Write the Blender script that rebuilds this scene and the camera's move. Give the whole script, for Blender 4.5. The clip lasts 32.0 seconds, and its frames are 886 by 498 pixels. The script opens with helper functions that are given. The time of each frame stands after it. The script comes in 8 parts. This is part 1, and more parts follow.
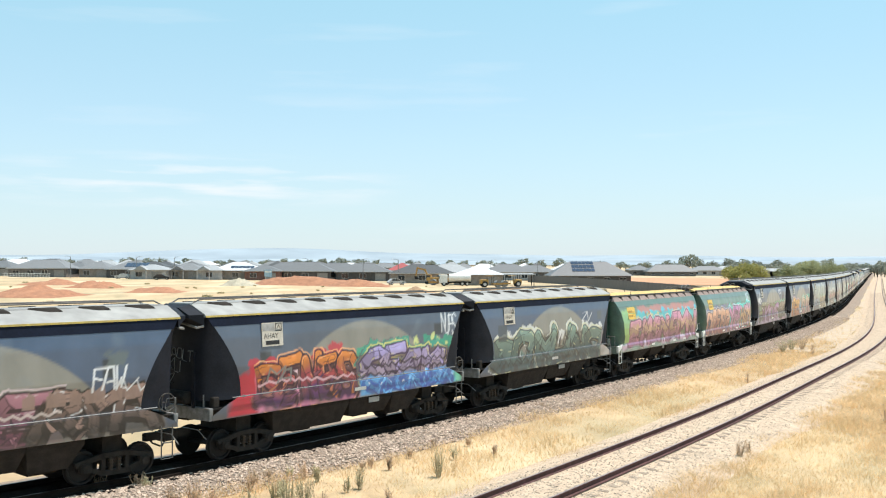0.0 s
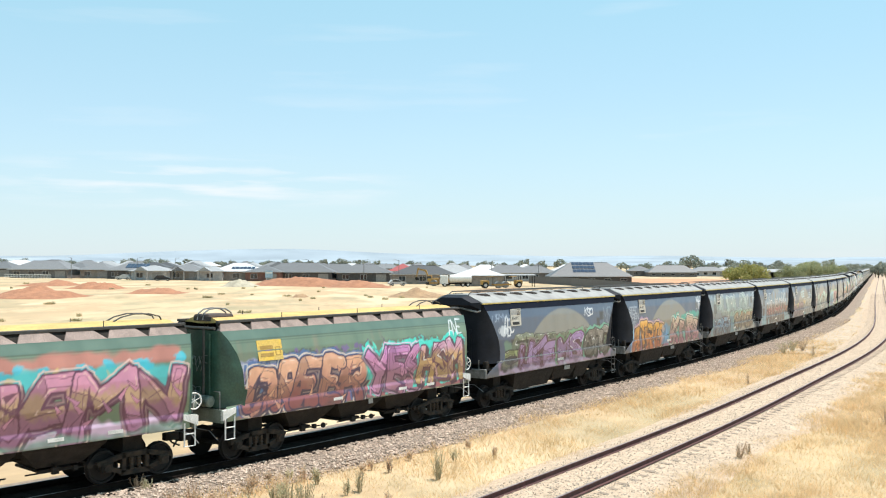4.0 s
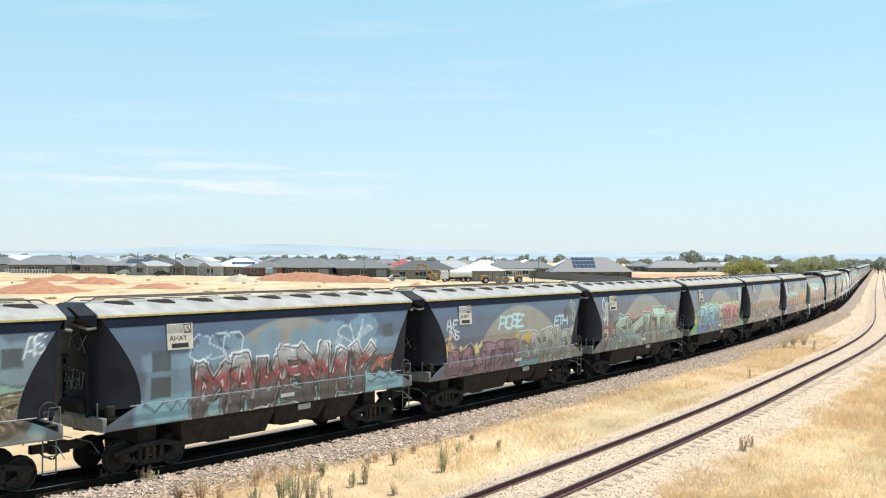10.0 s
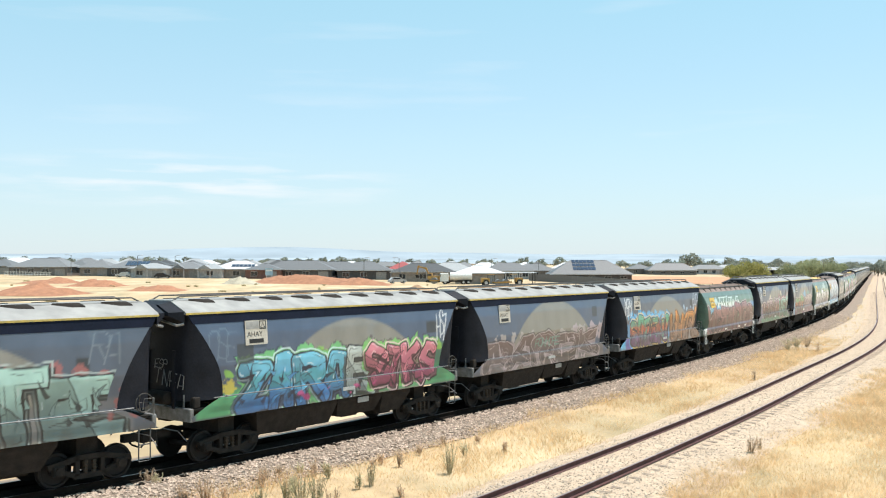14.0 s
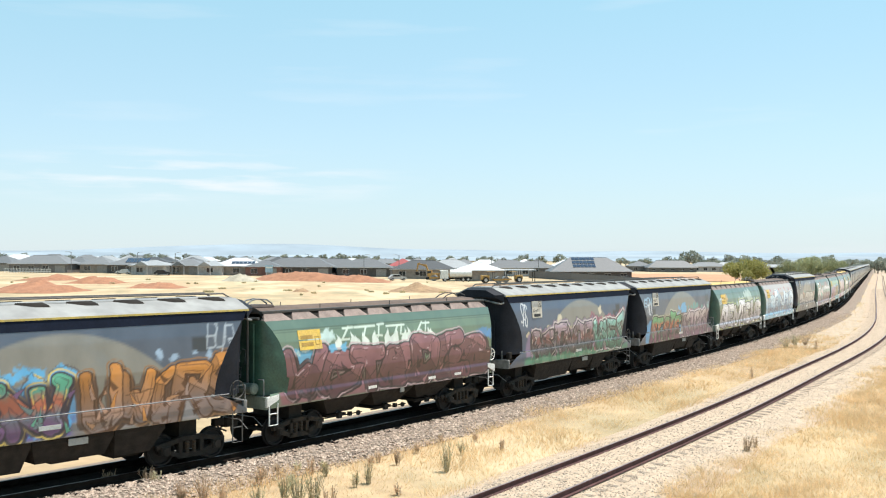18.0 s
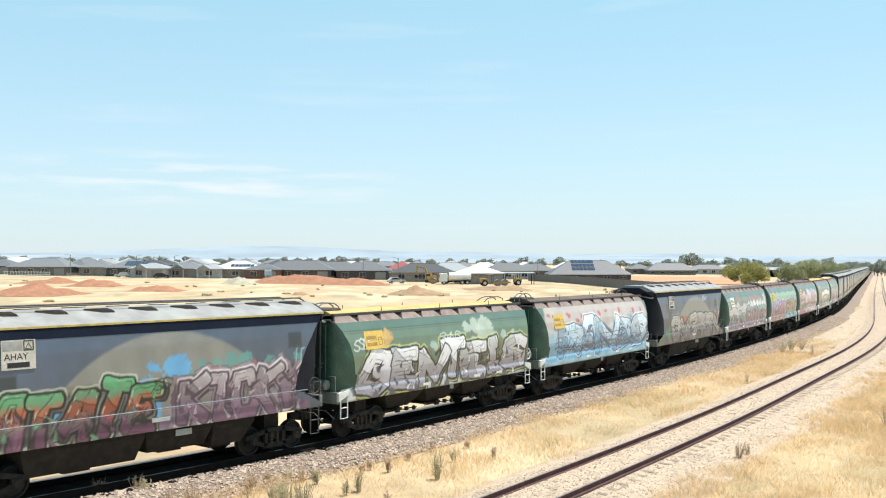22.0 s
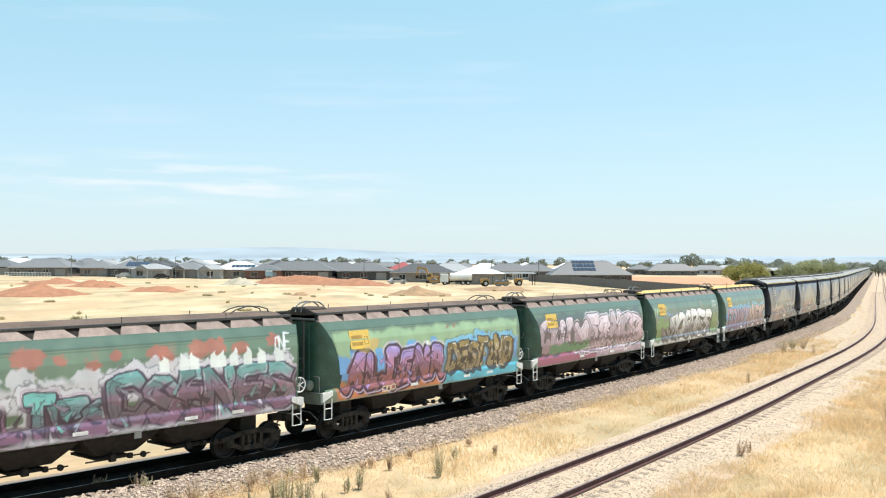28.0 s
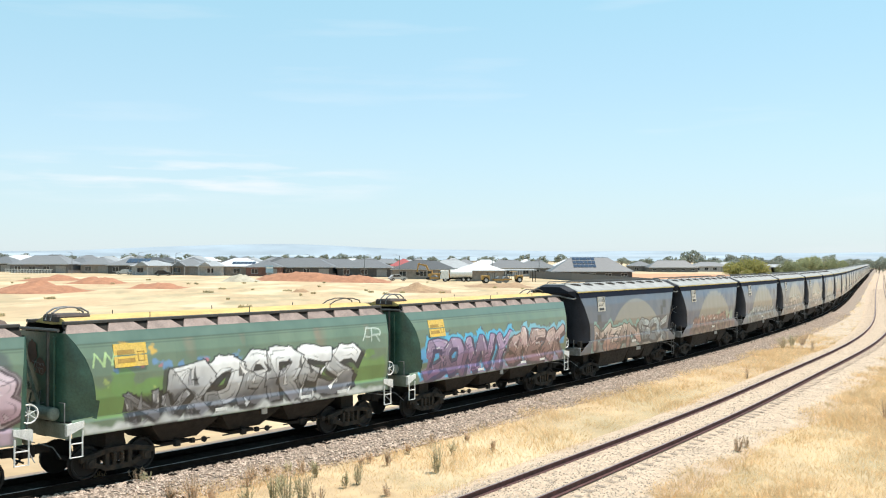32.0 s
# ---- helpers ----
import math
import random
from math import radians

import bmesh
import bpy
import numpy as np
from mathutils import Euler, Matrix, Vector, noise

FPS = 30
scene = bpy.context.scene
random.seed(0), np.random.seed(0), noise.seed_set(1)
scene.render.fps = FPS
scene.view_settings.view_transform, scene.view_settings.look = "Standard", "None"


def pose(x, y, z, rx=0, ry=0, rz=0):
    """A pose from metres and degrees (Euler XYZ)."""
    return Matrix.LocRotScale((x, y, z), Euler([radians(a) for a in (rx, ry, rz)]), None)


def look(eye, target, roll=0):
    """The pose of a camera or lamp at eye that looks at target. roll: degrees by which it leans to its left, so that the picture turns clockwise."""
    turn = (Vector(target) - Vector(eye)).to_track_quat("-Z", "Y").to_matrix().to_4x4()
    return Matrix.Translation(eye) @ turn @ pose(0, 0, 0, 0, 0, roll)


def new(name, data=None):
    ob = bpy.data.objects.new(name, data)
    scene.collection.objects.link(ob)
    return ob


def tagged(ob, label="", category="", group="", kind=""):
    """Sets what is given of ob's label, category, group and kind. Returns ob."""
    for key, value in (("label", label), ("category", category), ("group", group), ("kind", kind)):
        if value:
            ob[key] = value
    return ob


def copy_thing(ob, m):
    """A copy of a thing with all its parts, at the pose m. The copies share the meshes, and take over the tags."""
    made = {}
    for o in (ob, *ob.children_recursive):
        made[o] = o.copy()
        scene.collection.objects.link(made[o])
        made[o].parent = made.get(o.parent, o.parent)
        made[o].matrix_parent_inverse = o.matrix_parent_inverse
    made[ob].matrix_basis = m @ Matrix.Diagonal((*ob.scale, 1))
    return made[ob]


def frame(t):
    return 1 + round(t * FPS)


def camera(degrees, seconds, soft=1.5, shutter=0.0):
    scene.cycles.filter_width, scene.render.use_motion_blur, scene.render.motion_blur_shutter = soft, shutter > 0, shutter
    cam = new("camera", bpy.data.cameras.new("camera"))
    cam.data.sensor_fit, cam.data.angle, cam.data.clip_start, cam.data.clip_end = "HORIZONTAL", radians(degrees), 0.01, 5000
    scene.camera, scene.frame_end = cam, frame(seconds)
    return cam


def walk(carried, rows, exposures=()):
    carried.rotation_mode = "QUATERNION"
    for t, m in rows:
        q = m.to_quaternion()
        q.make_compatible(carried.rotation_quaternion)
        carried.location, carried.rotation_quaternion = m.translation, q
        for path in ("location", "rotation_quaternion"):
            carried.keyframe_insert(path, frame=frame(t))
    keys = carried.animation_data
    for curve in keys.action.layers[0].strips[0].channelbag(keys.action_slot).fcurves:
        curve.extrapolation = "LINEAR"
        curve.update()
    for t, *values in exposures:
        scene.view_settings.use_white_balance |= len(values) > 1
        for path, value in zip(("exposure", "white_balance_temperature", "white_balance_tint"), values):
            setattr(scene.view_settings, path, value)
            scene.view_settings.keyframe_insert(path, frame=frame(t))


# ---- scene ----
cam = camera(48.81, 32.0, soft=1.12)
# seconds, x, y, z, tilt, roll, turn: a hovering drone that drifts a little
HOVER = [
    (0, -0.018, 0.015, 5.815, 90.988, -0.000, -0.013),
    (0.5, -0.029, 0.021, 5.825, 90.983, -0.000, -0.006),
    (1, -0.035, 0.029, 5.840, 90.992, 0.001, 0.004),
    (1.5, -0.028, 0.037, 5.851, 90.995, 0.004, 0.007),
    (2, -0.008, 0.043, 5.853, 91.034, 0.008, 0.018),
    (2.5, 0.013, 0.040, 5.847, 91.022, 0.012, 0.022),
    (4.5, 0.012, -0.002, 5.866, 91.039, 0.024, 0.044),
    (5, 0.008, -0.016, 5.855, 91.063, 0.029, 0.051),
    (5.5, 0.005, -0.043, 5.837, 91.078, 0.031, 0.054),
    (6, 0.007, -0.081, 5.819, 91.037, 0.030, 0.077),
    (6.5, 0.011, -0.108, 5.811, 90.971, 0.027, 0.078),
    (7, 0.008, -0.108, 5.809, 90.894, 0.020, 0.062),
    (7.5, -0.003, -0.087, 5.809, 90.848, 0.015, 0.063),
    (8, -0.020, -0.066, 5.808, 90.847, 0.018, 0.066),
    (8.5, -0.042, -0.061, 5.805, 90.836, 0.024, 0.075),
    (9, -0.066, -0.073, 5.802, 90.829, 0.025, 0.070),
    (9.5, -0.091, -0.088, 5.800, 90.785, 0.019, 0.050),
    (10, -0.127, -0.085, 5.795, 90.761, 0.013, 0.018),
    (10.5, -0.191, -0.067, 5.780, 90.796, 0.008, 0.018),
    (11, -0.271, -0.046, 5.760, 90.745, 0.005, 0.044),
    (11.5, -0.329, -0.026, 5.749, 90.699, 0.005, 0.042),
    (12, -0.348, 0.004, 5.746, 90.707, 0.008, 0.023),
    (12.5, -0.343, 0.054, 5.740, 90.720, 0.010, -0.010),
    (13, -0.339, 0.111, 5.732, 90.795, 0.008, -0.024),
    (13.5, -0.333, 0.145, 5.730, 90.867, 0.004, -0.010),
    (14, -0.319, 0.143, 5.733, 90.922, -0.001, -0.022),
    (14.5, -0.300, 0.122, 5.735, 90.952, -0.004, -0.046),
    (16.5, -0.300, 0.072, 5.790, 90.860, -0.030, -0.040),
    (17, -0.302, 0.050, 5.785, 90.862, -0.036, -0.024),
    (17.5, -0.284, 0.032, 5.780, 90.833, -0.040, -0.013),
    (18, -0.238, 0.026, 5.789, 90.746, -0.041, -0.010),
    (18.5, -0.175, 0.024, 5.827, 90.724, -0.040, -0.036),
    (19, -0.114, 0.021, 5.882, 90.755, -0.037, -0.036),
    (19.5, -0.071, 0.024, 5.926, 90.782, -0.032, -0.032),
    (20, -0.050, 0.034, 5.949, 90.802, -0.027, -0.016),
    (20.5, -0.040, 0.041, 5.956, 90.802, -0.026, -0.006),
    (21, -0.030, 0.047, 5.952, 90.822, -0.030, -0.006),
    (21.5, -0.011, 0.049, 5.941, 90.847, -0.035, -0.011),
    (22, 0.014, 0.039, 5.928, 90.886, -0.036, -0.005),
    (22.5, 0.043, 0.014, 5.918, 90.913, -0.033, 0.001),
    (23, 0.075, -0.016, 5.914, 90.869, -0.027, 0.003),
    (23.5, 0.106, -0.041, 5.916, 90.846, -0.019, 0.012),
    (24, 0.127, -0.057, 5.916, 90.815, -0.010, 0.010),
    (24.5, 0.130, -0.059, 5.908, 90.782, -0.006, 0.016),
    (25, 0.118, -0.045, 5.893, 90.772, -0.003, 0.032),
    (25.5, 0.103, -0.028, 5.880, 90.813, -0.001, 0.037),
    (27.5, 0.007, 0.067, 5.847, 90.912, -0.010, 0.008),
    (28, 0.001, 0.054, 5.836, 90.934, -0.010, 0.043),
    (28.5, 0.001, 0.037, 5.825, 90.940, -0.010, 0.052),
    (29, 0.013, 0.018, 5.814, 90.898, -0.006, 0.057),
    (29.5, 0.038, -0.001, 5.806, 90.895, 0.001, 0.062),
    (30, 0.071, -0.018, 5.800, 90.888, 0.006, 0.054),
    (30.5, 0.098, -0.034, 5.799, 90.884, 0.008, 0.054),
    (31, 0.107, -0.040, 5.805, 90.840, 0.005, 0.057),
    (31.5, 0.097, -0.033, 5.811, 90.795, 0.003, 0.066),
    (32, 0.078, -0.020, 5.815, 90.748, 0.002, 0.084),
]
walk(cam, [(t, pose(x, y, z, rx, ry, rz)) for t, x, y, z, rx, ry, rz in HOVER], exposures=[(0.0, 0.6), (32.0, 0.6)])

# ---- light ----
SUN_AZ, SUN_EL = radians(68), radians(70)   # azimuth from +y towards +x
world = bpy.data.worlds.new("sky")
scene.world = world
world.use_nodes = True
wn, wl = world.node_tree.nodes, world.node_tree.links
sky = wn.new("ShaderNodeTexSky")
sky.sky_type, sky.sun_disc = "NISHITA", False
sky.sun_elevation, sky.sun_rotation = SUN_EL, SUN_AZ
sky.air_density, sky.dust_density, sky.ozone_density, sky.altitude = 1.0, 0.15, 2.5, 60
# thin streaks of cirrus low over the hills
wco = wn.new("ShaderNodeTexCoord")
wmap = wn.new("ShaderNodeMapping")
wmap.inputs["Scale"].default_value = (1.6, 1.6, 16.0)
wnoise = wn.new("ShaderNodeTexNoise")
wnoise.inputs["Scale"].default_value, wnoise.inputs["Detail"].default_value = 2.2, 7.0
wramp = wn.new("ShaderNodeValToRGB")
wramp.color_ramp.elements[0].position, wramp.color_ramp.elements[1].position = 0.6, 0.85
wramp.color_ramp.elements[1].color = (0.3, 0.3, 0.3, 1)
wmix = wn.new("ShaderNodeMix")
wmix.data_type = "RGBA"
wmix.inputs[7].default_value = (5.3, 5.5, 5.7, 1)
wl.new(wco.outputs["Generated"], wmap.inputs["Vector"])
wl.new(wmap.outputs["Vector"], wnoise.inputs["Vector"])
wl.new(wnoise.outputs["Fac"], wramp.inputs["Fac"])
# one brighter bank of it over the hills
wbank = wn.new("ShaderNodeVectorMath")
wbank.operation = "SUBTRACT"
wbank.inputs[1].default_value = (-0.25, 0.965, 0.083)
wlong = wn.new("ShaderNodeVectorMath")
wlong.operation = "MULTIPLY"
wlong.inputs[1].default_value = (4.6, 2.5, 34.0)
wlen = wn.new("ShaderNodeVectorMath")
wlen.operation = "LENGTH"
wfall = wn.new("ShaderNodeMapRange")
wfall.inputs[1].default_value, wfall.inputs[2].default_value, wfall.inputs[3].default_value, wfall.inputs[4].default_value = 0.2, 1.1, 1.0, 0.0
wcloud = wn.new("ShaderNodeMapRange")
wcloud.inputs[1].default_value, wcloud.inputs[2].default_value = 0.46, 0.72
wmul = wn.new("ShaderNodeMath")
wmul.operation = "MULTIPLY"
wadd = wn.new("ShaderNodeMath")
wadd.operation = "MAXIMUM"
wl.new(wco.outputs["Generated"], wbank.inputs[0])
wl.new(wbank.outputs[0], wlong.inputs[0])
wl.new(wlong.outputs[0], wlen.inputs[0])
wl.new(wlen.outputs["Value"], wfall.inputs[0])
wstreak = wn.new("ShaderNodeTexNoise")
wstreak.inputs["Scale"].default_value, wstreak.inputs["Detail"].default_value = 6.0, 8.0
wl.new(wmap.outputs["Vector"], wstreak.inputs["Vector"])
wl.new(wstreak.outputs["Fac"], wcloud.inputs[0])
wl.new(wfall.outputs[0], wmul.inputs[0])
wl.new(wcloud.outputs[0], wmul.inputs[1])
wl.new(wmul.outputs[0], wadd.inputs[0])
wl.new(wramp.outputs["Color"], wadd.inputs[1])
wl.new(wadd.outputs[0], wmix.inputs[0])
# a thin even summer haze over the clear sky
haze = wn.new("ShaderNodeMix")
haze.data_type = "RGBA"
whaze = wn.new("ShaderNodeMapRange")
whaze.inputs[1].default_value, whaze.inputs[2].default_value, whaze.inputs[3].default_value, whaze.inputs[4].default_value = 0.0, 0.13, 0.84, 0.58
wsep = wn.new("ShaderNodeSeparateXYZ")
wup = wn.new("ShaderNodeMapRange")
wup.inputs[1].default_value, wup.inputs[2].default_value = 0.0, 0.28
hue = wn.new("ShaderNodeMix")
hue.data_type = "RGBA"
hue.inputs[6].default_value, hue.inputs[7].default_value = (3.5, 4.2, 4.72, 1), (2.55, 4.7, 4.95, 1)
wl.new(wco.outputs["Generated"], wsep.inputs[0])
wl.new(wsep.outputs["Z"], wup.inputs[0])
wl.new(wup.outputs[0], hue.inputs[0])
wl.new(wsep.outputs["Z"], whaze.inputs[0])
wl.new(whaze.outputs[0], haze.inputs[0])
wl.new(hue.outputs[2], haze.inputs[7])
wl.new(sky.outputs["Color"], haze.inputs[6])
wl.new(haze.outputs[2], wmix.inputs[6])
wl.new(wmix.outputs[2], wn["Background"].inputs["Color"])
wn["Background"].inputs["Strength"].default_value = 0.12

sun = new("sun", bpy.data.lights.new("sun", "SUN"))
sun.data.energy, sun.data.angle, sun.data.color = 4.3, radians(0.53), (1.0, 0.925, 0.85)
sun_from = Vector((math.sin(SUN_AZ) * math.cos(SUN_EL), math.cos(SUN_AZ) * math.cos(SUN_EL), math.sin(SUN_EL)))
sun.matrix_world = look(sun_from * 200, (0, 0, 0))


# ---- materials ----
def lin(*c):
    """sRGB 0..255 to linear."""
    return tuple((v / 255 / 12.92) if v / 255 <= 0.04045 else ((v / 255 + 0.055) / 1.055) ** 2.4 for v in c)


def material(name, col, rough=0.7, metal=0.0, dark=None, scale=3.0, detail=6.0, bump=0.0, bump_scale=None, fine=None, spec=0.5,
             stretch=(1, 1, 1), lo=0.35, hi=0.68, rand=0.0, coat=0.0):
    """A surface of two colours mixed by coarse noise, with finer grain over it."""
    m = bpy.data.materials.new(name)
    m.use_nodes = True
    n, l = m.node_tree.nodes, m.node_tree.links
    b = n["Principled BSDF"]
    b.inputs["Roughness"].default_value, b.inputs["Metallic"].default_value = rough, metal
    b.inputs["Specular IOR Level"].default_value = spec
    b.inputs["Coat Weight"].default_value = coat
    co = n.new("ShaderNodeTexCoord")
    mp = n.new("ShaderNodeMapping")
    mp.inputs["Scale"].default_value = stretch
    l.new(co.outputs["Object"], mp.inputs["Vector"])
    tx = n.new("ShaderNodeTexNoise")
    tx.inputs["Scale"].default_value, tx.inputs["Detail"].default_value = scale, detail
    l.new(mp.outputs["Vector"], tx.inputs["Vector"])
    rp = n.new("ShaderNodeMapRange")
    rp.inputs[1].default_value, rp.inputs[2].default_value = lo, hi
    l.new(tx.outputs["Fac"], rp.inputs[0])
    mx = n.new("ShaderNodeMix")
    mx.data_type = "RGBA"
    d = dark if dark else tuple(c * 0.7 for c in col)
    mx.inputs[6].default_value, mx.inputs[7].default_value = (*d, 1), (*col, 1)
    l.new(rp.outputs[0], mx.inputs[0])
    out = mx.outputs[2]
    t2 = n.new("ShaderNodeTexNoise")
    t2.inputs["Scale"].default_value, t2.inputs["Detail"].default_value = fine or scale * 9, 4.0
    l.new(mp.outputs["Vector"], t2.inputs["Vector"])
    hs = n.new("ShaderNodeHueSaturation")
    r2 = n.new("ShaderNodeMapRange")
    r2.inputs[1].default_value, r2.inputs[2].default_value, r2.inputs[3].default_value, r2.inputs[4].default_value = 0.3, 0.7, 0.82, 1.16
    l.new(t2.outputs["Fac"], r2.inputs[0])
    if rand:
        oi = n.new("ShaderNodeObjectInfo")
        geo = n.new("ShaderNodeNewGeometry")
        ad = n.new("ShaderNodeMath")
        ad.operation = "ADD"
        l.new(oi.outputs["Random"], ad.inputs[0])
        l.new(geo.outputs["Random Per Island"], ad.inputs[1])
        r3 = n.new("ShaderNodeMapRange")
        r3.inputs[2].default_value, r3.inputs[3].default_value, r3.inputs[4].default_value = 2.0, 1 - rand, 1 + rand
        l.new(ad.outputs[0], r3.inputs[0])
        mu = n.new("ShaderNodeMath")
        mu.operation = "MULTIPLY"
        l.new(r2.outputs[0], mu.inputs[0])
        l.new(r3.outputs[0], mu.inputs[1])
        l.new(mu.outputs[0], hs.inputs["Value"])
    else:
        l.new(r2.outputs[0], hs.inputs["Value"])
    l.new(out, hs.inputs["Color"])
    l.new(hs.outputs["Color"], b.inputs["Base Color"])
    if bump:
        bp = n.new("ShaderNodeBump")
        bp.inputs["Strength"].default_value, bp.inputs["Distance"].default_value = bump, 0.05
        t3 = n.new("ShaderNodeTexNoise")
        t3.inputs["Scale"].default_value, t3.inputs["Detail"].default_value = bump_scale or scale * 6, 5.0
        l.new(mp.outputs["Vector"], t3.inputs["Vector"])
        l.new(t3.outputs["Fac"], bp.inputs["Height"])
        l.new(bp.outputs["Normal"], b.inputs["Normal"])
    return m


def leafy(name, col, dark, scale, rand, through_light):
    """Thin leaves: a diffuse front with light shining through from behind."""
    m = material(name, col, 0.9, dark=dark, scale=scale, rand=rand, spec=0.1)
    n, l = m.node_tree.nodes, m.node_tree.links
    b = n["Principled BSDF"]
    tr = n.new("ShaderNodeBsdfTranslucent")
    mx = n.new("ShaderNodeMixShader")
    mx.inputs[0].default_value = through_light
    l.new(b.inputs["Base Color"].links[0].from_socket, tr.inputs["Color"])
    l.new(b.outputs[0], mx.inputs[1])
    l.new(tr.outputs[0], mx.inputs[2])
    l.new(mx.outputs[0], n["Material Output"].inputs["Surface"])
    return m


def painted(name, rough, coat=0.0):
    """Sprayed and factory paint on steel: its colours are the mesh's own attribute, with grime and dents over it."""
    m = material(name, (1, 1, 1), rough, coat=coat)
    n, l = m.node_tree.nodes, m.node_tree.links
    at = n.new("ShaderNodeAttribute")
    at.attribute_name = "paint"
    tx = n.new("ShaderNodeTexNoise")
    tx.inputs["Scale"].default_value, tx.inputs["Detail"].default_value = 2.0, 8.0
    mp = n.new("ShaderNodeMapping")
    mp.inputs["Scale"].default_value = (0.8, 1, 0.5)
    co = n.new("ShaderNodeTexCoord")
    l.new(co.outputs["Object"], mp.inputs["Vector"])
    l.new(mp.outputs["Vector"], tx.inputs["Vector"])
    r = n.new("ShaderNodeMapRange")
    r.inputs[1].default_value, r.inputs[2].default_value, r.inputs[3].default_value, r.inputs[4].default_value = 0.3, 0.7, 0.86, 1.08
    l.new(tx.outputs["Fac"], r.inputs[0])
    hs = n.new("ShaderNodeHueSaturation")
    l.new(at.outputs["Color"], hs.inputs["Color"])
    l.new(r.outputs[0], hs.inputs["Value"])
    b = n["Principled BSDF"]
    l.new(hs.outputs["Color"], b.inputs["Base Color"])
    r2 = n.new("ShaderNodeMapRange")
    r2.inputs[1].default_value, r2.inputs[2].default_value, r2.inputs[3].default_value, r2.inputs[4].default_value = 0.3, 0.7, rough - 0.1, rough + 0.14
    l.new(tx.outputs["Fac"], r2.inputs[0])
    l.new(r2.outputs[0], b.inputs["Roughness"])
    b.inputs["Coat Roughness"].default_value, b.inputs["Coat IOR"].default_value = 0.2, 1.55
    t3 = n.new("ShaderNodeTexNoise")
    t3.inputs["Scale"].default_value = 1.1
    l.new(co.outputs["Object"], t3.inputs["Vector"])
    bp = n.new("ShaderNodeBump")
    bp.inputs["Strength"].default_value, bp.inputs["Distance"].default_value = 0.25, 0.06
    l.new(t3.outputs["Fac"], bp.inputs["Height"])
    l.new(bp.outputs["Normal"], b.inputs["Normal"])
    return m


M = {}
M["paint"] = painted("sprayed steel", 0.38, 0.55)
M["navy"] = material("dark navy enamel", (0.014, 0.02, 0.03), 0.38, dark=(0.008, 0.011, 0.016), scale=1.4, bump=0.1)
M["navyband"] = material("matt navy band", (0.01, 0.015, 0.032), 0.8, dark=(0.007, 0.011, 0.023), scale=1.5, spec=0.12)
M["endblack"] = material("black end sheet", (0.018, 0.0205, 0.029), 0.6, dark=(0.0125, 0.0145, 0.021), scale=2, spec=0.15)
M["under"] = material("grimy underframe", (0.03, 0.025, 0.021), 0.9, dark=(0.017, 0.0145, 0.0125), scale=4, bump=0.3, spec=0.3)
M["brownunder"] = material("rust brown bogie", (0.045, 0.03, 0.017), 0.85, dark=(0.008, 0.007, 0.006), scale=5, bump=0.3)
M["bogiedark"] = material("grimy black bogie", (0.029, 0.0245, 0.0205), 0.9, dark=(0.017, 0.0145, 0.0125), scale=5, bump=0.3, spec=0.3)
M["wheel"] = material("wheel steel", (0.012, 0.011, 0.01), 0.7, 0.2, dark=(0.007, 0.006, 0.006), scale=6)
M["tread"] = material("worn wheel rim", (0.4, 0.38, 0.36), 0.35, 0.9, scale=6)
M["roofwhite"] = material("chalky pale grey roof", (0.29, 0.29, 0.28), 0.65, dark=(0.225, 0.225, 0.22), scale=0.8, fine=2.0, stretch=(1, 1, 1))
M["yellowline"] = material("yellow edge stripe", (0.62, 0.46, 0.1), 0.5, dark=(0.4, 0.32, 0.12), scale=3)
M["walk"] = material("dark steel walkway", (0.08, 0.078, 0.075), 0.6, 0.3, scale=6)
M["grey"] = material("weathered grey steel", (0.28, 0.29, 0.29), 0.55, 0.2, dark=(0.12, 0.12, 0.12), scale=4)
M["dullsteel"] = material("dull bare steel", (0.13, 0.13, 0.128), 0.55, 0.3, dark=(0.07, 0.07, 0.07), scale=4)
M["white"] = material("white paint", (0.78, 0.78, 0.76), 0.5, dark=(0.6, 0.6, 0.58), scale=4)
M["plate"] = material("dirty cream plate", (0.6, 0.565, 0.5), 0.6, dark=(0.46, 0.43, 0.37), scale=3)
M["black"] = material("black paint", (0.015, 0.015, 0.017), 0.5)
M["green"] = material("dark green enamel", (0.035, 0.095, 0.068), 0.45, dark=(0.02, 0.055, 0.04), scale=1.5, bump=0.15)
M["greenroof"] = material("faded green roof", (0.2, 0.24, 0.2), 0.6, dark=(0.1, 0.12, 0.1), scale=2)
M["ochre"] = material("ochre grain dust on the roof", (0.6, 0.42, 0.15), 0.8, dark=(0.46, 0.31, 0.11), scale=1.1, stretch=(1, 3, 1))
M["duskyroof"] = material("dull brown roof sheet", (0.15, 0.1, 0.075), 0.8, dark=(0.09, 0.06, 0.046), scale=1.1)
M["pink"] = material("faded pink gusset", (0.31, 0.235, 0.205), 0.65, dark=(0.2, 0.15, 0.13), scale=3)
M["rail"] = material("rusty rail", (0.115, 0.056, 0.056), 0.8, 0.0, dark=(0.07, 0.038, 0.034), scale=5, spec=0.2)
# main-line rail sides: the train's shade is put into the colour
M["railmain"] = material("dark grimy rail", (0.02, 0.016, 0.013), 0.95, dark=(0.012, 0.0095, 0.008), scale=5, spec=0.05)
M["railtop"] = material("dull rail head", (0.36, 0.3, 0.29), 0.42, 0.6, dark=(0.24, 0.18, 0.17), scale=4)
M["railshine"] = material("polished rail head", (0.3, 0.29, 0.28), 0.4, 1.0, dark=(0.1, 0.09, 0.085), scale=2)
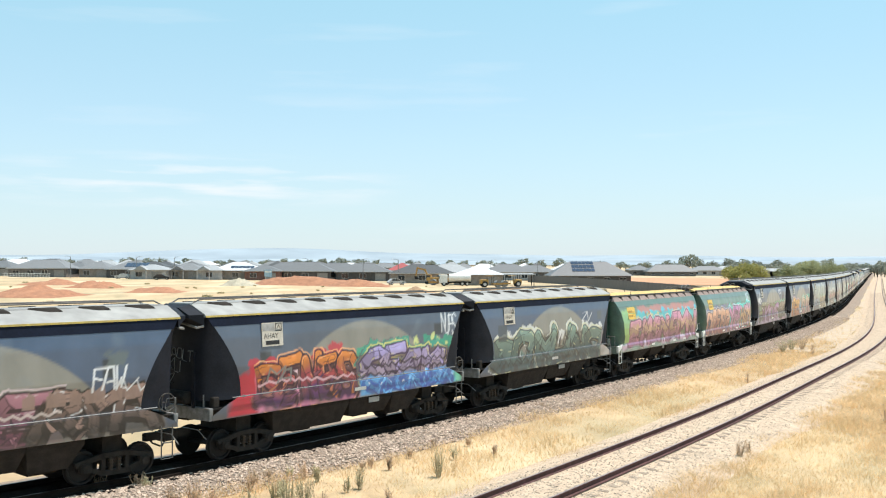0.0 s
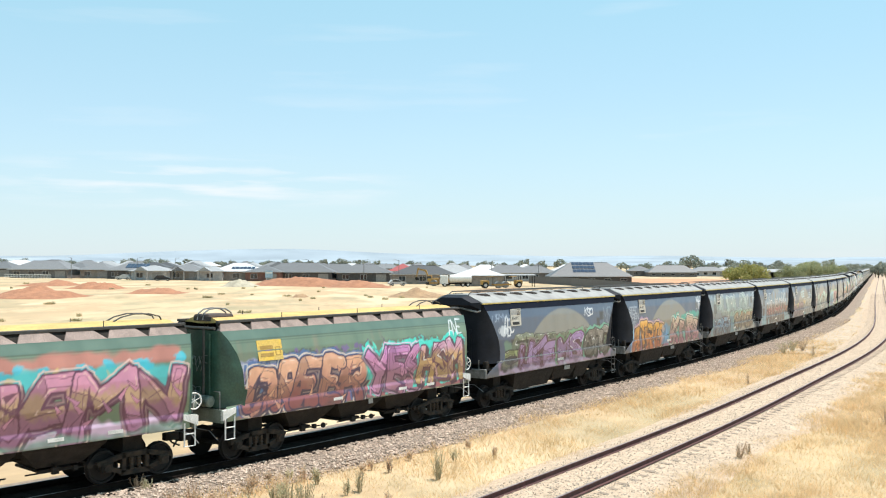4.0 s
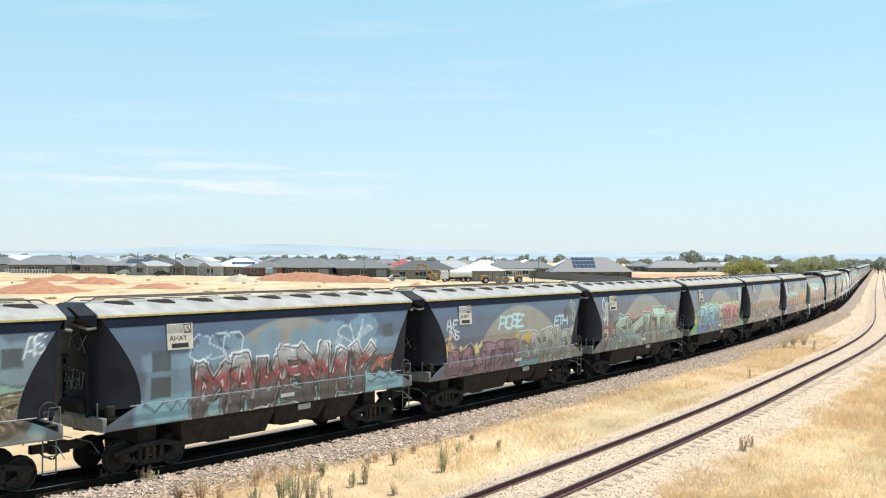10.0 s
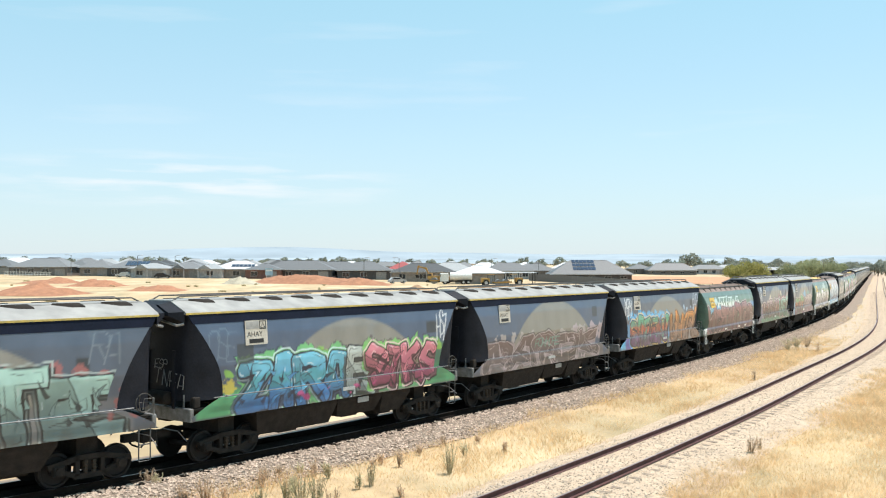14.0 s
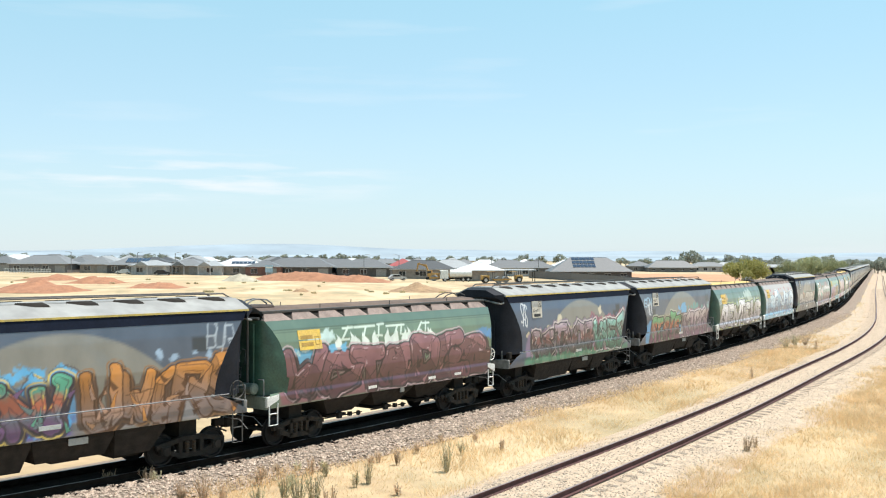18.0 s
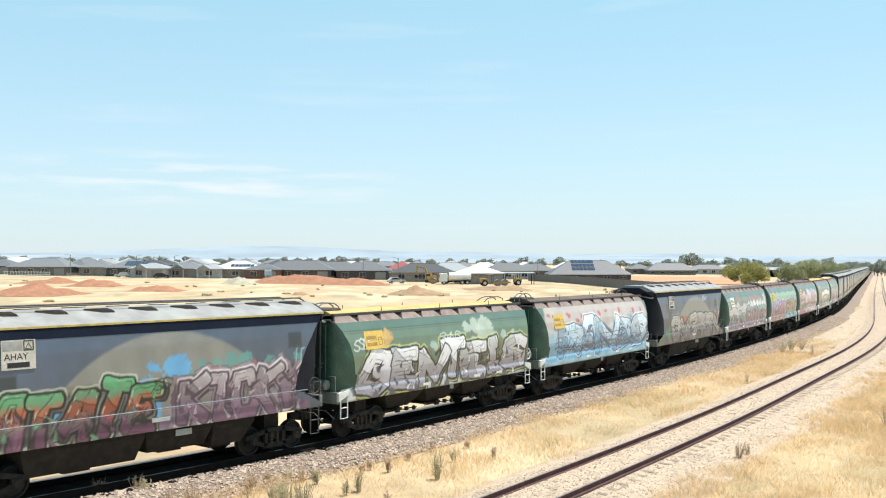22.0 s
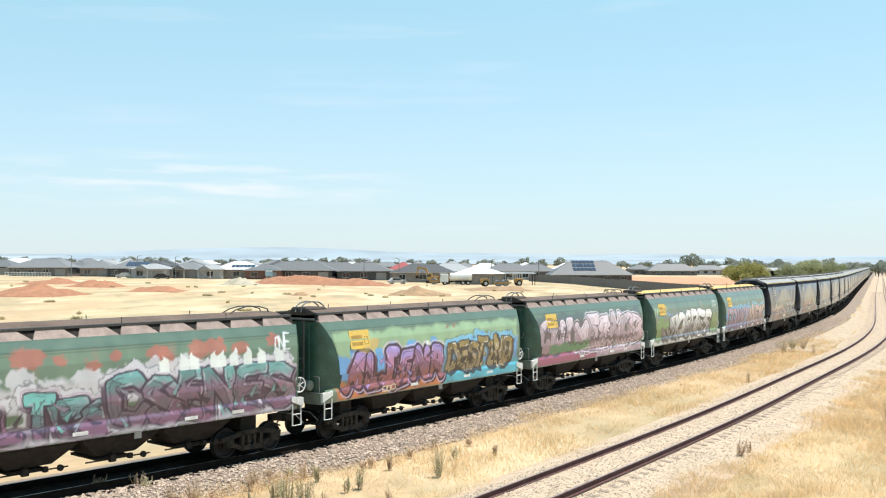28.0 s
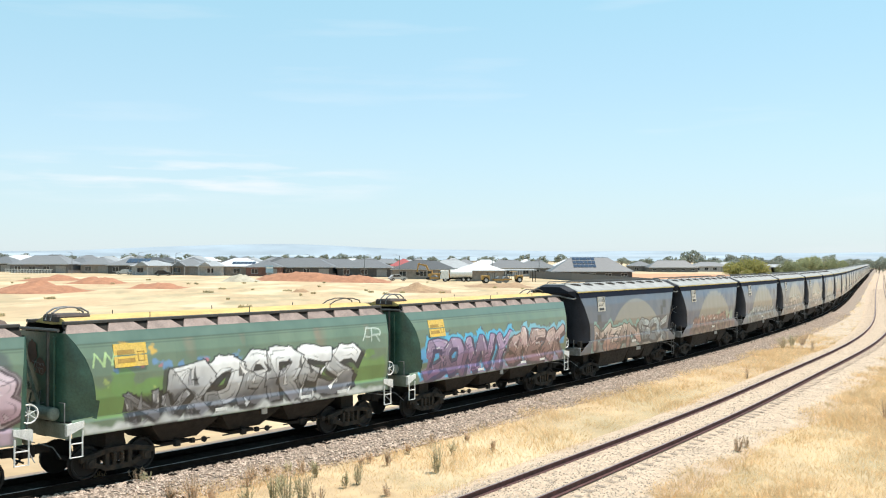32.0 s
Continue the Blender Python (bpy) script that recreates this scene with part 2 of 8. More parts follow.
M["sleeper"] = material("bleached timber sleeper", (0.32, 0.255, 0.19), 0.9, dark=(0.2, 0.155, 0.115), scale=2.5, stretch=(6, 1, 1), bump=0.4, rand=0.25)
# sleepers and bed under the train, coloured near black as its shadow
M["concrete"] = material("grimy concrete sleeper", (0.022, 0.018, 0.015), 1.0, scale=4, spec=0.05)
M["shadebed"] = material("ballast darkened as train shade", (0.032, 0.0255, 0.021), 1.0, dark=(0.02, 0.016, 0.0135), spec=0.03, scale=5, fine=30, bump=1.0, bump_scale=22)
M["ballast"] = material("tan ballast bed", (0.33, 0.26, 0.205), 0.95, dark=(0.2, 0.155, 0.12), scale=6, fine=30, bump=1.0, bump_scale=22)
M["palegravel"] = material("pale sandy ballast bed", (0.54, 0.415, 0.305), 0.95, dark=(0.42, 0.32, 0.23), scale=3, fine=26, bump=0.9, bump_scale=20)
M["tangravel"] = material("tan gravelly earth", (0.5, 0.405, 0.31), 0.95, dark=(0.4, 0.315, 0.23), scale=1.2, fine=14, bump=0.6, bump_scale=12)
M["stone"] = material("tan ballast stone", (0.56, 0.44, 0.35), 0.9, dark=(0.33, 0.255, 0.2), scale=8, rand=0.55)
M["palestone"] = material("pale ballast stone", (0.58, 0.48, 0.38), 0.9, dark=(0.36, 0.3, 0.24), scale=8, rand=0.45)
M["grass"] = leafy("dry golden grass", (0.76, 0.585, 0.365), (0.66, 0.485, 0.275), 0.25, 0.06, 0.62)
M["weed"] = leafy("grey green weed", (0.5, 0.49, 0.31), (0.48, 0.41, 0.28), 3, 0.3, 0.5)
M["dryweed"] = leafy("brown dry weed", (0.66, 0.53, 0.39), (0.54, 0.41, 0.29), 3, 0.3, 0.55)
M["redsoil"] = material("red brown spoil", (0.38, 0.18, 0.1), 0.95, dark=(0.27, 0.125, 0.07), scale=0.8, fine=5, bump=0.6, bump_scale=2)
M["palesoil"] = material("pale grey sand", (0.42, 0.38, 0.29), 0.95, scale=0.5, bump=0.4, bump_scale=2)


# ---- mesh tools ----
class Shape:
    """Gathers vertices and faces; a face's slot picks its material."""

    def __init__(self):
        self.v, self.f, self.s = [], [], []

    def add(self, verts, faces, slot=0, m=None):
        o = len(self.v)
        self.v += [tuple(m @ Vector(p)) for p in verts] if m is not None else [tuple(p) for p in verts]
        self.f += [tuple(i + o for i in f) for f in faces]
        self.s += [slot] * len(faces)
        return self

    def box(self, x0, x1, y0, y1, z0, z1, slot=0, m=None, c=0.0):
        """A box; c cuts its upright and top edges."""
        if c <= 0:
            v = [(x, y, z) for z in (z0, z1) for x, y in ((x0, y0), (x1, y0), (x1, y1), (x0, y1))]
            return self.add(v, [(3, 2, 1, 0), (4, 5, 6, 7), (0, 1, 5, 4), (1, 2, 6, 5), (2, 3, 7, 6), (3, 0, 4, 7)], slot, m)
        def ring(e, z):
            return [(x0 + c + e, y0 + e, z), (x1 - c - e, y0 + e, z), (x1 - e, y0 + c + e, z), (x1 - e, y1 - c - e, z),
                    (x1 - c - e, y1 - e, z), (x0 + c + e, y1 - e, z), (x0 + e, y1 - c - e, z), (x0 + e, y0 + c + e, z)]
        rings = [ring(0, z0), ring(0, z1 - c), ring(c * 0.6, z1)]
        return self.loft(rings, slot=slot, m=m)

    def loft(self, rings, closed=True, caps=True, slot=0, m=None):
        n, v, f = len(rings[0]), [p for r in rings for p in r], []
        for k in range(len(rings) - 1):
            for i in range(n if closed else n - 1):
                j = (i + 1) % n
                f.append((k * n + i, k * n + j, (k + 1) * n + j, (k + 1) * n + i))
        if caps and closed:
            f += [tuple(range(n - 1, -1, -1)), tuple((len(rings) - 1) * n + i for i in range(n))]
        return self.add(v, f, slot, m)

    def tube(self, path, r, n=6, slot=0, m=None):
        """A round bar along a path of points."""
        pts = [Vector(p) for p in path]
        rings = []
        for i, p in enumerate(pts):
            d = (pts[min(i + 1, len(pts) - 1)] - pts[max(i - 1, 0)]).normalized()
            a = d.orthogonal().normalized() if abs(d.z) > 0.9 else d.cross(Vector((0, 0, 1))).normalized()
            b = d.cross(a)
            rings.append([p + (a * math.cos(q) + b * math.sin(q)) * r for q in (math.tau * k / n for k in range(n))])
        return self.loft(rings, slot=slot, m=m)

    def disc(self, c, axis, rings, n=20, slot=0):
        """A turned solid: rings of (offset along the axis, radius)."""
        axis = Vector(axis).normalized()
        a = axis.orthogonal().normalized()
        b = axis.cross(a)
        c = Vector(c)
        return self.loft([[c + axis * h + (a * math.cos(q) + b * math.sin(q)) * r for q in (math.tau * k / n for k in range(n))] for h, r in rings], slot=slot)


def mesh_of(name, shape, mats, smooth=False):
    me = bpy.data.meshes.new(name)
    me.from_pydata(shape.v, [], shape.f)
    for mt in (mats if isinstance(mats, (list, tuple)) else [mats]):
        me.materials.append(mt)
    if any(shape.s):
        me.polygons.foreach_set("material_index", shape.s)
    if smooth:
        me.polygons.foreach_set("use_smooth", [True] * len(me.polygons))
    me.update()
    return me


def part(name, shape, mats, parent=None, label="", smooth=False, m=None):
    """One mesh object, under a thing or a part where a parent is given. shape: a Shape or a ready mesh."""
    me = shape if isinstance(shape, bpy.types.Mesh) else mesh_of(name, shape, mats, smooth)
    ob = new(name, me)
    if m is not None:
        ob.matrix_basis = m
    if parent is not None:
        ob.parent = parent
    return tagged(ob, label)


def empty(name, m, label, category, group="", kind=""):
    ob = new(name)
    ob.empty_display_size = 0.3
    ob.matrix_basis = m
    return tagged(ob, label, category, group, kind)


# ---- the plan: two curved tracks ----
class Line:
    """A track's centre line: a start, a heading from +y towards +x and curvature by arc length."""

    def __init__(self, x0, y0, th0, knots, kappa, s0, s1, side=0.0):
        self.s = np.arange(s0, s1, 0.5)
        k = np.interp(self.s, knots, np.array(kappa) / 100)
        th = np.concatenate([[0], np.cumsum((k[1:] + k[:-1]) * 0.25)])
        i0 = int(np.searchsorted(self.s, 0))
        self.th = th - th[i0] + th0
        mid = (self.th[1:] + self.th[:-1]) / 2
        x = np.concatenate([[0], np.cumsum(np.sin(mid) * 0.5)])
        y = np.concatenate([[0], np.cumsum(np.cos(mid) * 0.5)])
        self.x = x - x[i0] + x0 + side * np.cos(self.th)
        self.y = y - y[i0] + y0 - side * np.sin(self.th)

    def at(self, s, off=0.0):
        th = float(np.interp(s, self.s, self.th))
        return float(np.interp(s, self.s, self.x)) + off * math.cos(th), float(np.interp(s, self.s, self.y)) - off * math.sin(th), th

    def off(self, X, Y):
        """Signed distance of points from the line, positive on its left."""
        xs, ys, ts = self.x[::6], self.y[::6], self.th[::6]
        d2 = (X[:, None] - xs) ** 2 + (Y[:, None] - ys) ** 2
        j = np.argmin(d2, 1)
        return -((X - xs[j]) * np.cos(ts[j]) - (Y - ys[j]) * np.sin(ts[j]))


MAIN = Line(-5.918, 26.627, 0.68, [-53.82, -22.43, 0, 17.94, 35.88, 53.82, 80.73, 116.61, 161.46, 233.22],
            [0, -0.8205, -0.8094, -0.0725, -0.3456, -0.126, -0.2018, -0.0591, 0.0056, 0], -420, 900, side=-1.27)
LOOP = Line(5.695, 29.144, 0.5858, [-26.91, -8.97, 8.97, 22.43, 35.88, 49.34, 62.79, 80.73, 107.64, 161.46, 269.1],
            [0, 0.0223, -0.3634, 0.1191, -0.31, -0.3545, -0.2362, -0.0525, 0, 0.0078, 0], -120, 900, side=0.09)
RAIL_Z, LOOP_Z, EYE_Z = 0.455, 0.424, 5.81


def rise(d):
    """Height of the natural ground by distance to the left of the main line."""
    d = np.asarray(d, float)
    u = np.clip(d - 4.0, 0, None)
    return 0.12 + 0.0106 * np.minimum(u, 300) + 0.006 * np.clip(u - 300, 0, 1500)


def ground_z(x, y):
    return float(rise(MAIN.off(np.array([x]), np.array([y])))[0])


# ---- ground and tracks ----
def ground_material():
    m = material("dry straw paddock", (0.48, 0.352, 0.213), 0.95, dark=(0.41, 0.295, 0.17), scale=0.05, detail=10, fine=1.3, bump=0.5, bump_scale=3)
    n, l = m.node_tree.nodes, m.node_tree.links
    co = n.new("ShaderNodeTexCoord")
    b = n["Principled BSDF"]
    base = b.inputs["Base Color"].links[0].from_socket
    for scale, col, lo, hi, top in ((0.035, (0.54, 0.42, 0.26), 0.5, 0.66, 0.8), (0.16, (0.29, 0.25, 0.15), 0.5, 0.64, 0.75), (0.6, (0.38, 0.31, 0.2), 0.52, 0.66, 0.5), (0.05, (0.42, 0.29, 0.17), 0.5, 0.62, 0.55), (0.3, (0.25, 0.215, 0.125), 0.56, 0.68, 0.6), (0.11, (0.62, 0.5, 0.33), 0.52, 0.62, 0.6)):
        tx = n.new("ShaderNodeTexNoise")
        tx.inputs["Scale"].default_value, tx.inputs["Detail"].default_value = scale, 9.0
        mp = n.new("ShaderNodeMapping")
        mp.inputs["Rotation"].default_value, mp.inputs["Scale"].default_value, mp.inputs["Location"].default_value = (0, 0, 0.7), (1, 0.45, 1), (scale * 900, 3, 0)
        l.new(co.outputs["Object"], mp.inputs["Vector"])
        l.new(mp.outputs["Vector"], tx.inputs["Vector"])
        r = n.new("ShaderNodeMapRange")
        r.inputs[1].default_value, r.inputs[2].default_value, r.inputs[4].default_value = lo, hi, top
        l.new(tx.outputs["Fac"], r.inputs[0])
        mx = n.new("ShaderNodeMix")
        mx.data_type = "RGBA"
        l.new(r.outputs[0], mx.inputs[0])
        l.new(base, mx.inputs[6])
        mx.inputs[7].default_value = (*col, 1)
        base = mx.outputs[2]
    l.new(base, b.inputs["Base Color"])
    return m


M["ground"] = ground_material()


def build_ground():
    radii = np.concatenate([[0.5], np.geomspace(3, 4300, 130)])
    ang = np.linspace(0, math.tau, 320, endpoint=False)
    X = (radii[:, None] * np.sin(ang)).ravel()
    Y = (radii[:, None] * np.cos(ang)).ravel()
    Z = rise(MAIN.off(X, Y)) + 0.05 * np.sin(X * 0.31 + 1.2 * np.sin(Y * 0.17)) * np.sin(Y * 0.23) - 0.06
    nr, na = len(radii), len(ang)
    verts = np.column_stack([X, Y, Z]).tolist()
    i, j = np.meshgrid(np.arange(nr - 1), np.arange(na), indexing="ij")
    k = (j + 1) % na
    faces = np.stack([i * na + j, (i + 1) * na + j, (i + 1) * na + k, i * na + k], -1).reshape(-1, 4)[:, ::-1].tolist()
    faces.append(tuple(range(na - 1, -1, -1)))
    me = bpy.data.meshes.new("ground")
    me.from_pydata(verts, [], faces)
    me.materials.append(M["ground"])
    me.polygons.foreach_set("use_smooth", [True] * len(me.polygons))
    tagged(new("ground", me), "dry straw-yellow paddock and verge in full sun", "ground", kind="structure")


def strip(line, s0, s1, step, profile, wobble=0.0):
    """A band swept along a track: profile is a list of (offset, z)."""
    sh = Shape()
    rings = []
    s = s0
    rng = random.Random(3)
    while s <= s1:
        r = []
        for o, z in profile:
            o2 = o + (rng.uniform(-wobble, wobble) * (1 if s < 60 else 0.1) if wobble else 0)
            x, y, th = line.at(s, o2)
            r.append((x, y, z))
        rings.append(r)
        s += step if s < 120 else step * 4
    return sh.loft(rings, closed=False, caps=False)


def rail_shape(line, s0, s1, off, top):
    prof = [(-0.075, -0.16), (-0.075, -0.145), (-0.012, -0.125), (-0.012, -0.04), (-0.036, -0.028), (-0.036, -0.004), (-0.028, 0),
            (0.028, 0), (0.036, -0.004), (0.036, -0.028), (0.012, -0.04), (0.012, -0.125), (0.075, -0.145), (0.075, -0.16)]
    sh = Shape()
    rings, s = [], s0
    while s <= s1:
        rings.append([(*line.at(s, off + o)[:2], top + z) for o, z in prof])
        s += 2.0 if s < 130 else 8.0
    sh.loft(rings, closed=True, caps=True)
    n = len(prof)
    for q in range((len(rings) - 1) * n):
        if q % n in (6,):
            sh.s[q] = 1
    return sh


def build_tracks():
    tagged(part("ballast_bed", strip(MAIN, -380, 800, 1.5, [(-3.2, 0.0), (-1.7, 0.24), (-0.6, 0.27), (0.6, 0.27), (1.5, 0.26), (1.9, 0.2), (2.9, 0.03)], 0.05), M["ballast"], smooth=True),
           "low bed of tan crushed ballast under the train", "ballast", kind="structure")
    # a dark strip painted where the train's shadow lies on the ballast
    tagged(part("oily_ballast", strip(MAIN, -380, 800, 1.5, [(-1.2, 0.2), (-1.0, 0.283), (0, 0.29), (0.9, 0.283), (1.05, 0.24)], 0.03), M["shadebed"], smooth=True),
           "ballast between the rails with the train's shade in its colour", "ballast", kind="structure")
    tagged(part("ballast_bed", strip(LOOP, -60, 800, 1.5, [(-2.6, 0.0), (-1.7, 0.18), (-1.1, 0.25), (-0.65, 0.27), (0.66, 0.27), (0.8, 0.235), (1.45, 0.2), (2.4, 0.15), (3.4, 0.0)], 0.03), M["palegravel"], smooth=True),
           "low bed of pale sandy ballast under the empty track", "ballast", kind="structure")
    tagged(part("gravel_strip", strip(MAIN, 48, 700, 2.0, [(2.6, 0.05), (3.4, 0.1), (5.2, 0.12), (7.2, 0.1), (9.0, 0.04)], 0.25), M["tangravel"], smooth=True),
           "tan gravelly earth between the two tracks", "gravel", kind="structure")
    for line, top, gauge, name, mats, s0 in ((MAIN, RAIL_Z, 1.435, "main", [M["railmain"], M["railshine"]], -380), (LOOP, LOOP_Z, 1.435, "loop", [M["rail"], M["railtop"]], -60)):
        track = empty("railway_track", pose(0, 0, 0), {"main": "railway track with polished rails carrying the train", "loop": "unused railway track with rusty rails and bleached sleepers"}[name], "railway track", kind="structure")
        for side in (-1, 1):
            part("rail", rail_shape(line, s0, 790, side * (gauge / 2 + 0.036), top), mats, track, "rusty steel rail" if name == "loop" else "steel rail with a polished head")
        base = Shape().box(-1.25, 1.25, -0.11, 0.11, -0.14, 0, c=0.015)
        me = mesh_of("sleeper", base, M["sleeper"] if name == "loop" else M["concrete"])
        rng = random.Random(8)
        far = Shape()
        a, b = (-8, 150) if name == "loop" else (-22, 40)
        s = a
        while s < 420:
            x, y, th = line.at(s)
            m = pose(x + rng.uniform(-0.03, 0.03), y + rng.uniform(-0.03, 0.03), top - 0.16 - (0.03 if name == "loop" else 0.0) + rng.uniform(-0.012, 0.0), 0, 0, math.degrees(-th) + rng.uniform(-1.4, 1.4))
            if s < b:
                part("sleeper", me, None, track, m=m)
            else:
                far.add(base.v, base.f, 0, m)
            s += 0.62
        tagged(part("far_sleepers", far, M["sleeper"] if name == "loop" else M["concrete"], track), kind="stuff")


def stones(name, line, s0, s1, o0, o1, zf, n, size, mat, label, seed, dens=1.0):
    """Loose ballast, each stone a small uneven block."""
    rng = np.random.default_rng(seed)
    s = s0 + (s1 - s0) * rng.random(n) ** dens
    o = rng.uniform(o0, o1, n)
    th = np.interp(s, line.s, line.th)
    x = np.interp(s, line.s, line.x) + o * np.cos(th)
    y = np.interp(s, line.s, line.y) - o * np.sin(th)
    z = zf(o)
    cube = np.array([[0, 0, -1], [1, 0, 0], [0, 1, 0], [-1, 0, 0], [0, -1, 0], [0.2, 0.1, 1]], float)
    fc = np.array([[0, 2, 1], [0, 3, 2], [0, 4, 3], [0, 1, 4], [5, 1, 2], [5, 2, 3], [5, 3, 4], [5, 4, 1]])
    a = rng.uniform(0, math.tau, n)
    sc = rng.uniform(0.55, 1.25, (n, 1, 3)) * size * np.array([1.1, 0.9, 0.65])
    v = cube[None] * sc + rng.uniform(-0.25, 0.25, (n, 6, 3)) * size
    vx = v[..., 0] * np.cos(a)[:, None] - v[..., 1] * np.sin(a)[:, None]
    vy = v[..., 0] * np.sin(a)[:, None] + v[..., 1] * np.cos(a)[:, None]
    V = np.stack([vx + x[:, None], vy + y[:, None], v[..., 2] + z[:, None]], -1).reshape(-1, 3)
    Fc = (fc[None] + (np.arange(n) * 6)[:, None, None]).reshape(-1, 3)
    me = bpy.data.meshes.new(name)
    me.from_pydata(V.tolist(), [], Fc.tolist())
    me.materials.append(mat)
    tagged(new(name, me), label, "ballast", kind="stuff")


def blades(name, pts, height, width, mat, label, seed, lean=0.35, category="grass"):
    """Grass: each blade a bent, tapering strip of two faces."""
    rng = np.random.default_rng(seed)
    P = np.asarray(pts, float)
    n = len(P)
    a = rng.uniform(0, math.tau, n)
    h = height * rng.uniform(0.5, 1.25, n)
    if P.shape[1] > 3:
        h = h * P[:, 3]
    w = width * rng.uniform(0.6, 1.3, n)
    if P.shape[1] > 4:
        w = w * P[:, 4]
    lx, ly = rng.normal(0, lean, n) * h, rng.normal(0, lean, n) * h
    cx, cy = np.cos(a) * w, np.sin(a) * w
    x, y, z = P[:, 0], P[:, 1], P[:, 2] - 0.03
    V = np.stack([np.stack([x - cx, y - cy, z], -1), np.stack([x + cx, y + cy, z], -1),
                  np.stack([x + cx * 0.7 + lx * 0.4, y + cy * 0.7 + ly * 0.4, z + h * 0.6], -1), np.stack([x - cx * 0.7 + lx * 0.4, y - cy * 0.7 + ly * 0.4, z + h * 0.6], -1),
                  np.stack([x + lx, y + ly, z + h], -1)], 1).reshape(-1, 3)
    o = np.arange(n) * 5
    quads = np.stack([o, o + 1, o + 2, o + 3], -1).tolist()
    tris = np.stack([o + 3, o + 2, o + 4], -1).tolist()
    me = bpy.data.meshes.new(name)
    me.from_pydata(V.tolist(), [], quads + tris)
    me.materials.append(mat)
    return tagged(new(name, me), label, category, kind="stuff")


def build_verge():
    stones("ballast_stones", MAIN, -14, 95, 0.95, 3.05, lambda o: np.interp(o, [0.6, 1.5, 1.9, 2.9], [0.27, 0.26, 0.2, 0.08]) + 0.015, 27000, 0.05, M["stone"], "loose grey ballast stones on the shoulder", 5, 1.5)
    stones("ballast_stones", LOOP, -9, 190, -1.6, 2.5, lambda o: np.interp(o, [-2.6, -1.7, -1.1, -0.65, 0.66, 0.8, 1.45, 2.4, 3.4], [0, 0.18, 0.25, 0.27, 0.27, 0.235, 0.2, 0.15, 0.0]) + 0.005, 19000, 0.03, M["palestone"], "loose pale ballast stones between the rails", 6, 1.9)
    rng = np.random.default_rng(11)
    # golden grass on the strip between the tracks and on the near verge
    lots = []
    for n, start, lo, hi, reach, pw in ((170000, -15, 1.3, 13.0, 136, 1.4), (215000, -5, -15.0, -2.1, 100, 1.5)):
        q = start + reach * rng.random(n) ** pw
        o = -rng.uniform(lo, hi, n)
        th = np.interp(q, LOOP.s, LOOP.th)
        lots.append((np.interp(q, LOOP.s, LOOP.x) + o * np.cos(th), np.interp(q, LOOP.s, LOOP.y) - o * np.sin(th)))
    X, Y = np.concatenate([k[0] for k in lots]), np.concatenate([k[1] for k in lots])
    dm, dl = MAIN.off(X, Y), LOOP.off(X, Y)
    patch = np.sin(X * 0.9 + 2 * np.sin(Y * 0.37)) * np.sin(Y * 0.61 + 1.3 * np.sin(X * 0.29))
    thin = rng.random(len(X)) > np.clip((Y - 62) / 26, 0, 0.93)
    between = (dm < -2.55 + 0.35 * patch) & (dl > 1.5 + 0.2 * patch) & thin
    near = dl < -2.3 + 0.45 * patch
    keep = (between | near) & (rng.random(len(X)) < 0.95 + 0.18 * patch) & (Y > 19) & (np.abs(X) < Y * 0.54 + 1)
    X, Y, patch = X[keep], Y[keep], patch[keep]
    Z = rise(MAIN.off(X, Y)) - 0.07
    fine = np.clip(np.hypot(X, Y) / 28, 0.8, 3.0)
    blades("dry_grass", np.column_stack([X, Y, Z, np.clip(0.8 + 0.55 * patch + 0.35 * np.sin(X * 2.3 + 1.7 * np.sin(Y * 1.9)), 0.6, 2.0), fine]), 0.23, 0.0075, M["grass"], "tall dry golden grass on the verge between the tracks", 12, lean=0.8)


def build_tufts():
    """Low olive and brown tufts scattered over the paddock behind the train."""
    rng = np.random.default_rng(44)
    pts = []
    for k in range(75):
        d = 50 + 190 * rng.random() ** 0.8
        px = rng.uniform(-60, 1350)
        cx, cy = (px - 784) / 1728 * d, d
        if MAIN.off(np.array([cx]), np.array([cy]))[0] < 6:
            continue
        rx, ry = rng.uniform(0.2, 0.9) * rng.random() + 0.15, rng.uniform(0.3, 0.6)
        m = int(40 + 260 * rx * ry)
        a, q = rng.uniform(0, math.tau, m), np.sqrt(rng.random(m))
        pts += list(zip(cx + np.cos(a) * q * rx, cy + np.sin(a) * q * ry))
    P = np.array(pts)
    Z = rise(MAIN.off(P[:, 0], P[:, 1])) - 0.06
    blades("paddock_tufts", np.column_stack([P, Z, np.ones(len(P))]), 0.36, 0.04, M["tuft"], "low dry olive tufts scattered over the paddock", 45)


M["tuft"] = leafy("olive brown tuft", (0.56, 0.47, 0.29), (0.42, 0.37, 0.22), 0.2, 0.3, 0.6)

build_ground()
build_tufts()
build_tracks()
build_verge()


# ---- the grain train ----
NU, NV = 384, 78
BLACK_PITCH, GREEN_PITCH = 12.658, 12.408


def black_half(z):
    return float(np.interp(z, [0.87, 1.46, 1.5, 2.4, 3.3, 3.78, 4.12], [1.40, 1.40, 1.37, 1.43, 1.38, 1.31, 1.24]))


def black_end(z):
    """Half length of the body at height z: the end sheets slope in below the roof."""
    t = max(0.0, min(1.0, (4.12 - z) / 2.6))
    return 6.58 - 1.28 * math.sin(t * math.pi / 2) ** 1.15


def green_half(z):
    return float(np.interp(z, [0.85, 1.2, 1.3, 1.8, 2.4, 2.9, 3.3, 3.56, 3.6], [1.40, 1.40, 1.36, 1.44, 1.44, 1.39, 1.27, 1.16, 1.15]))


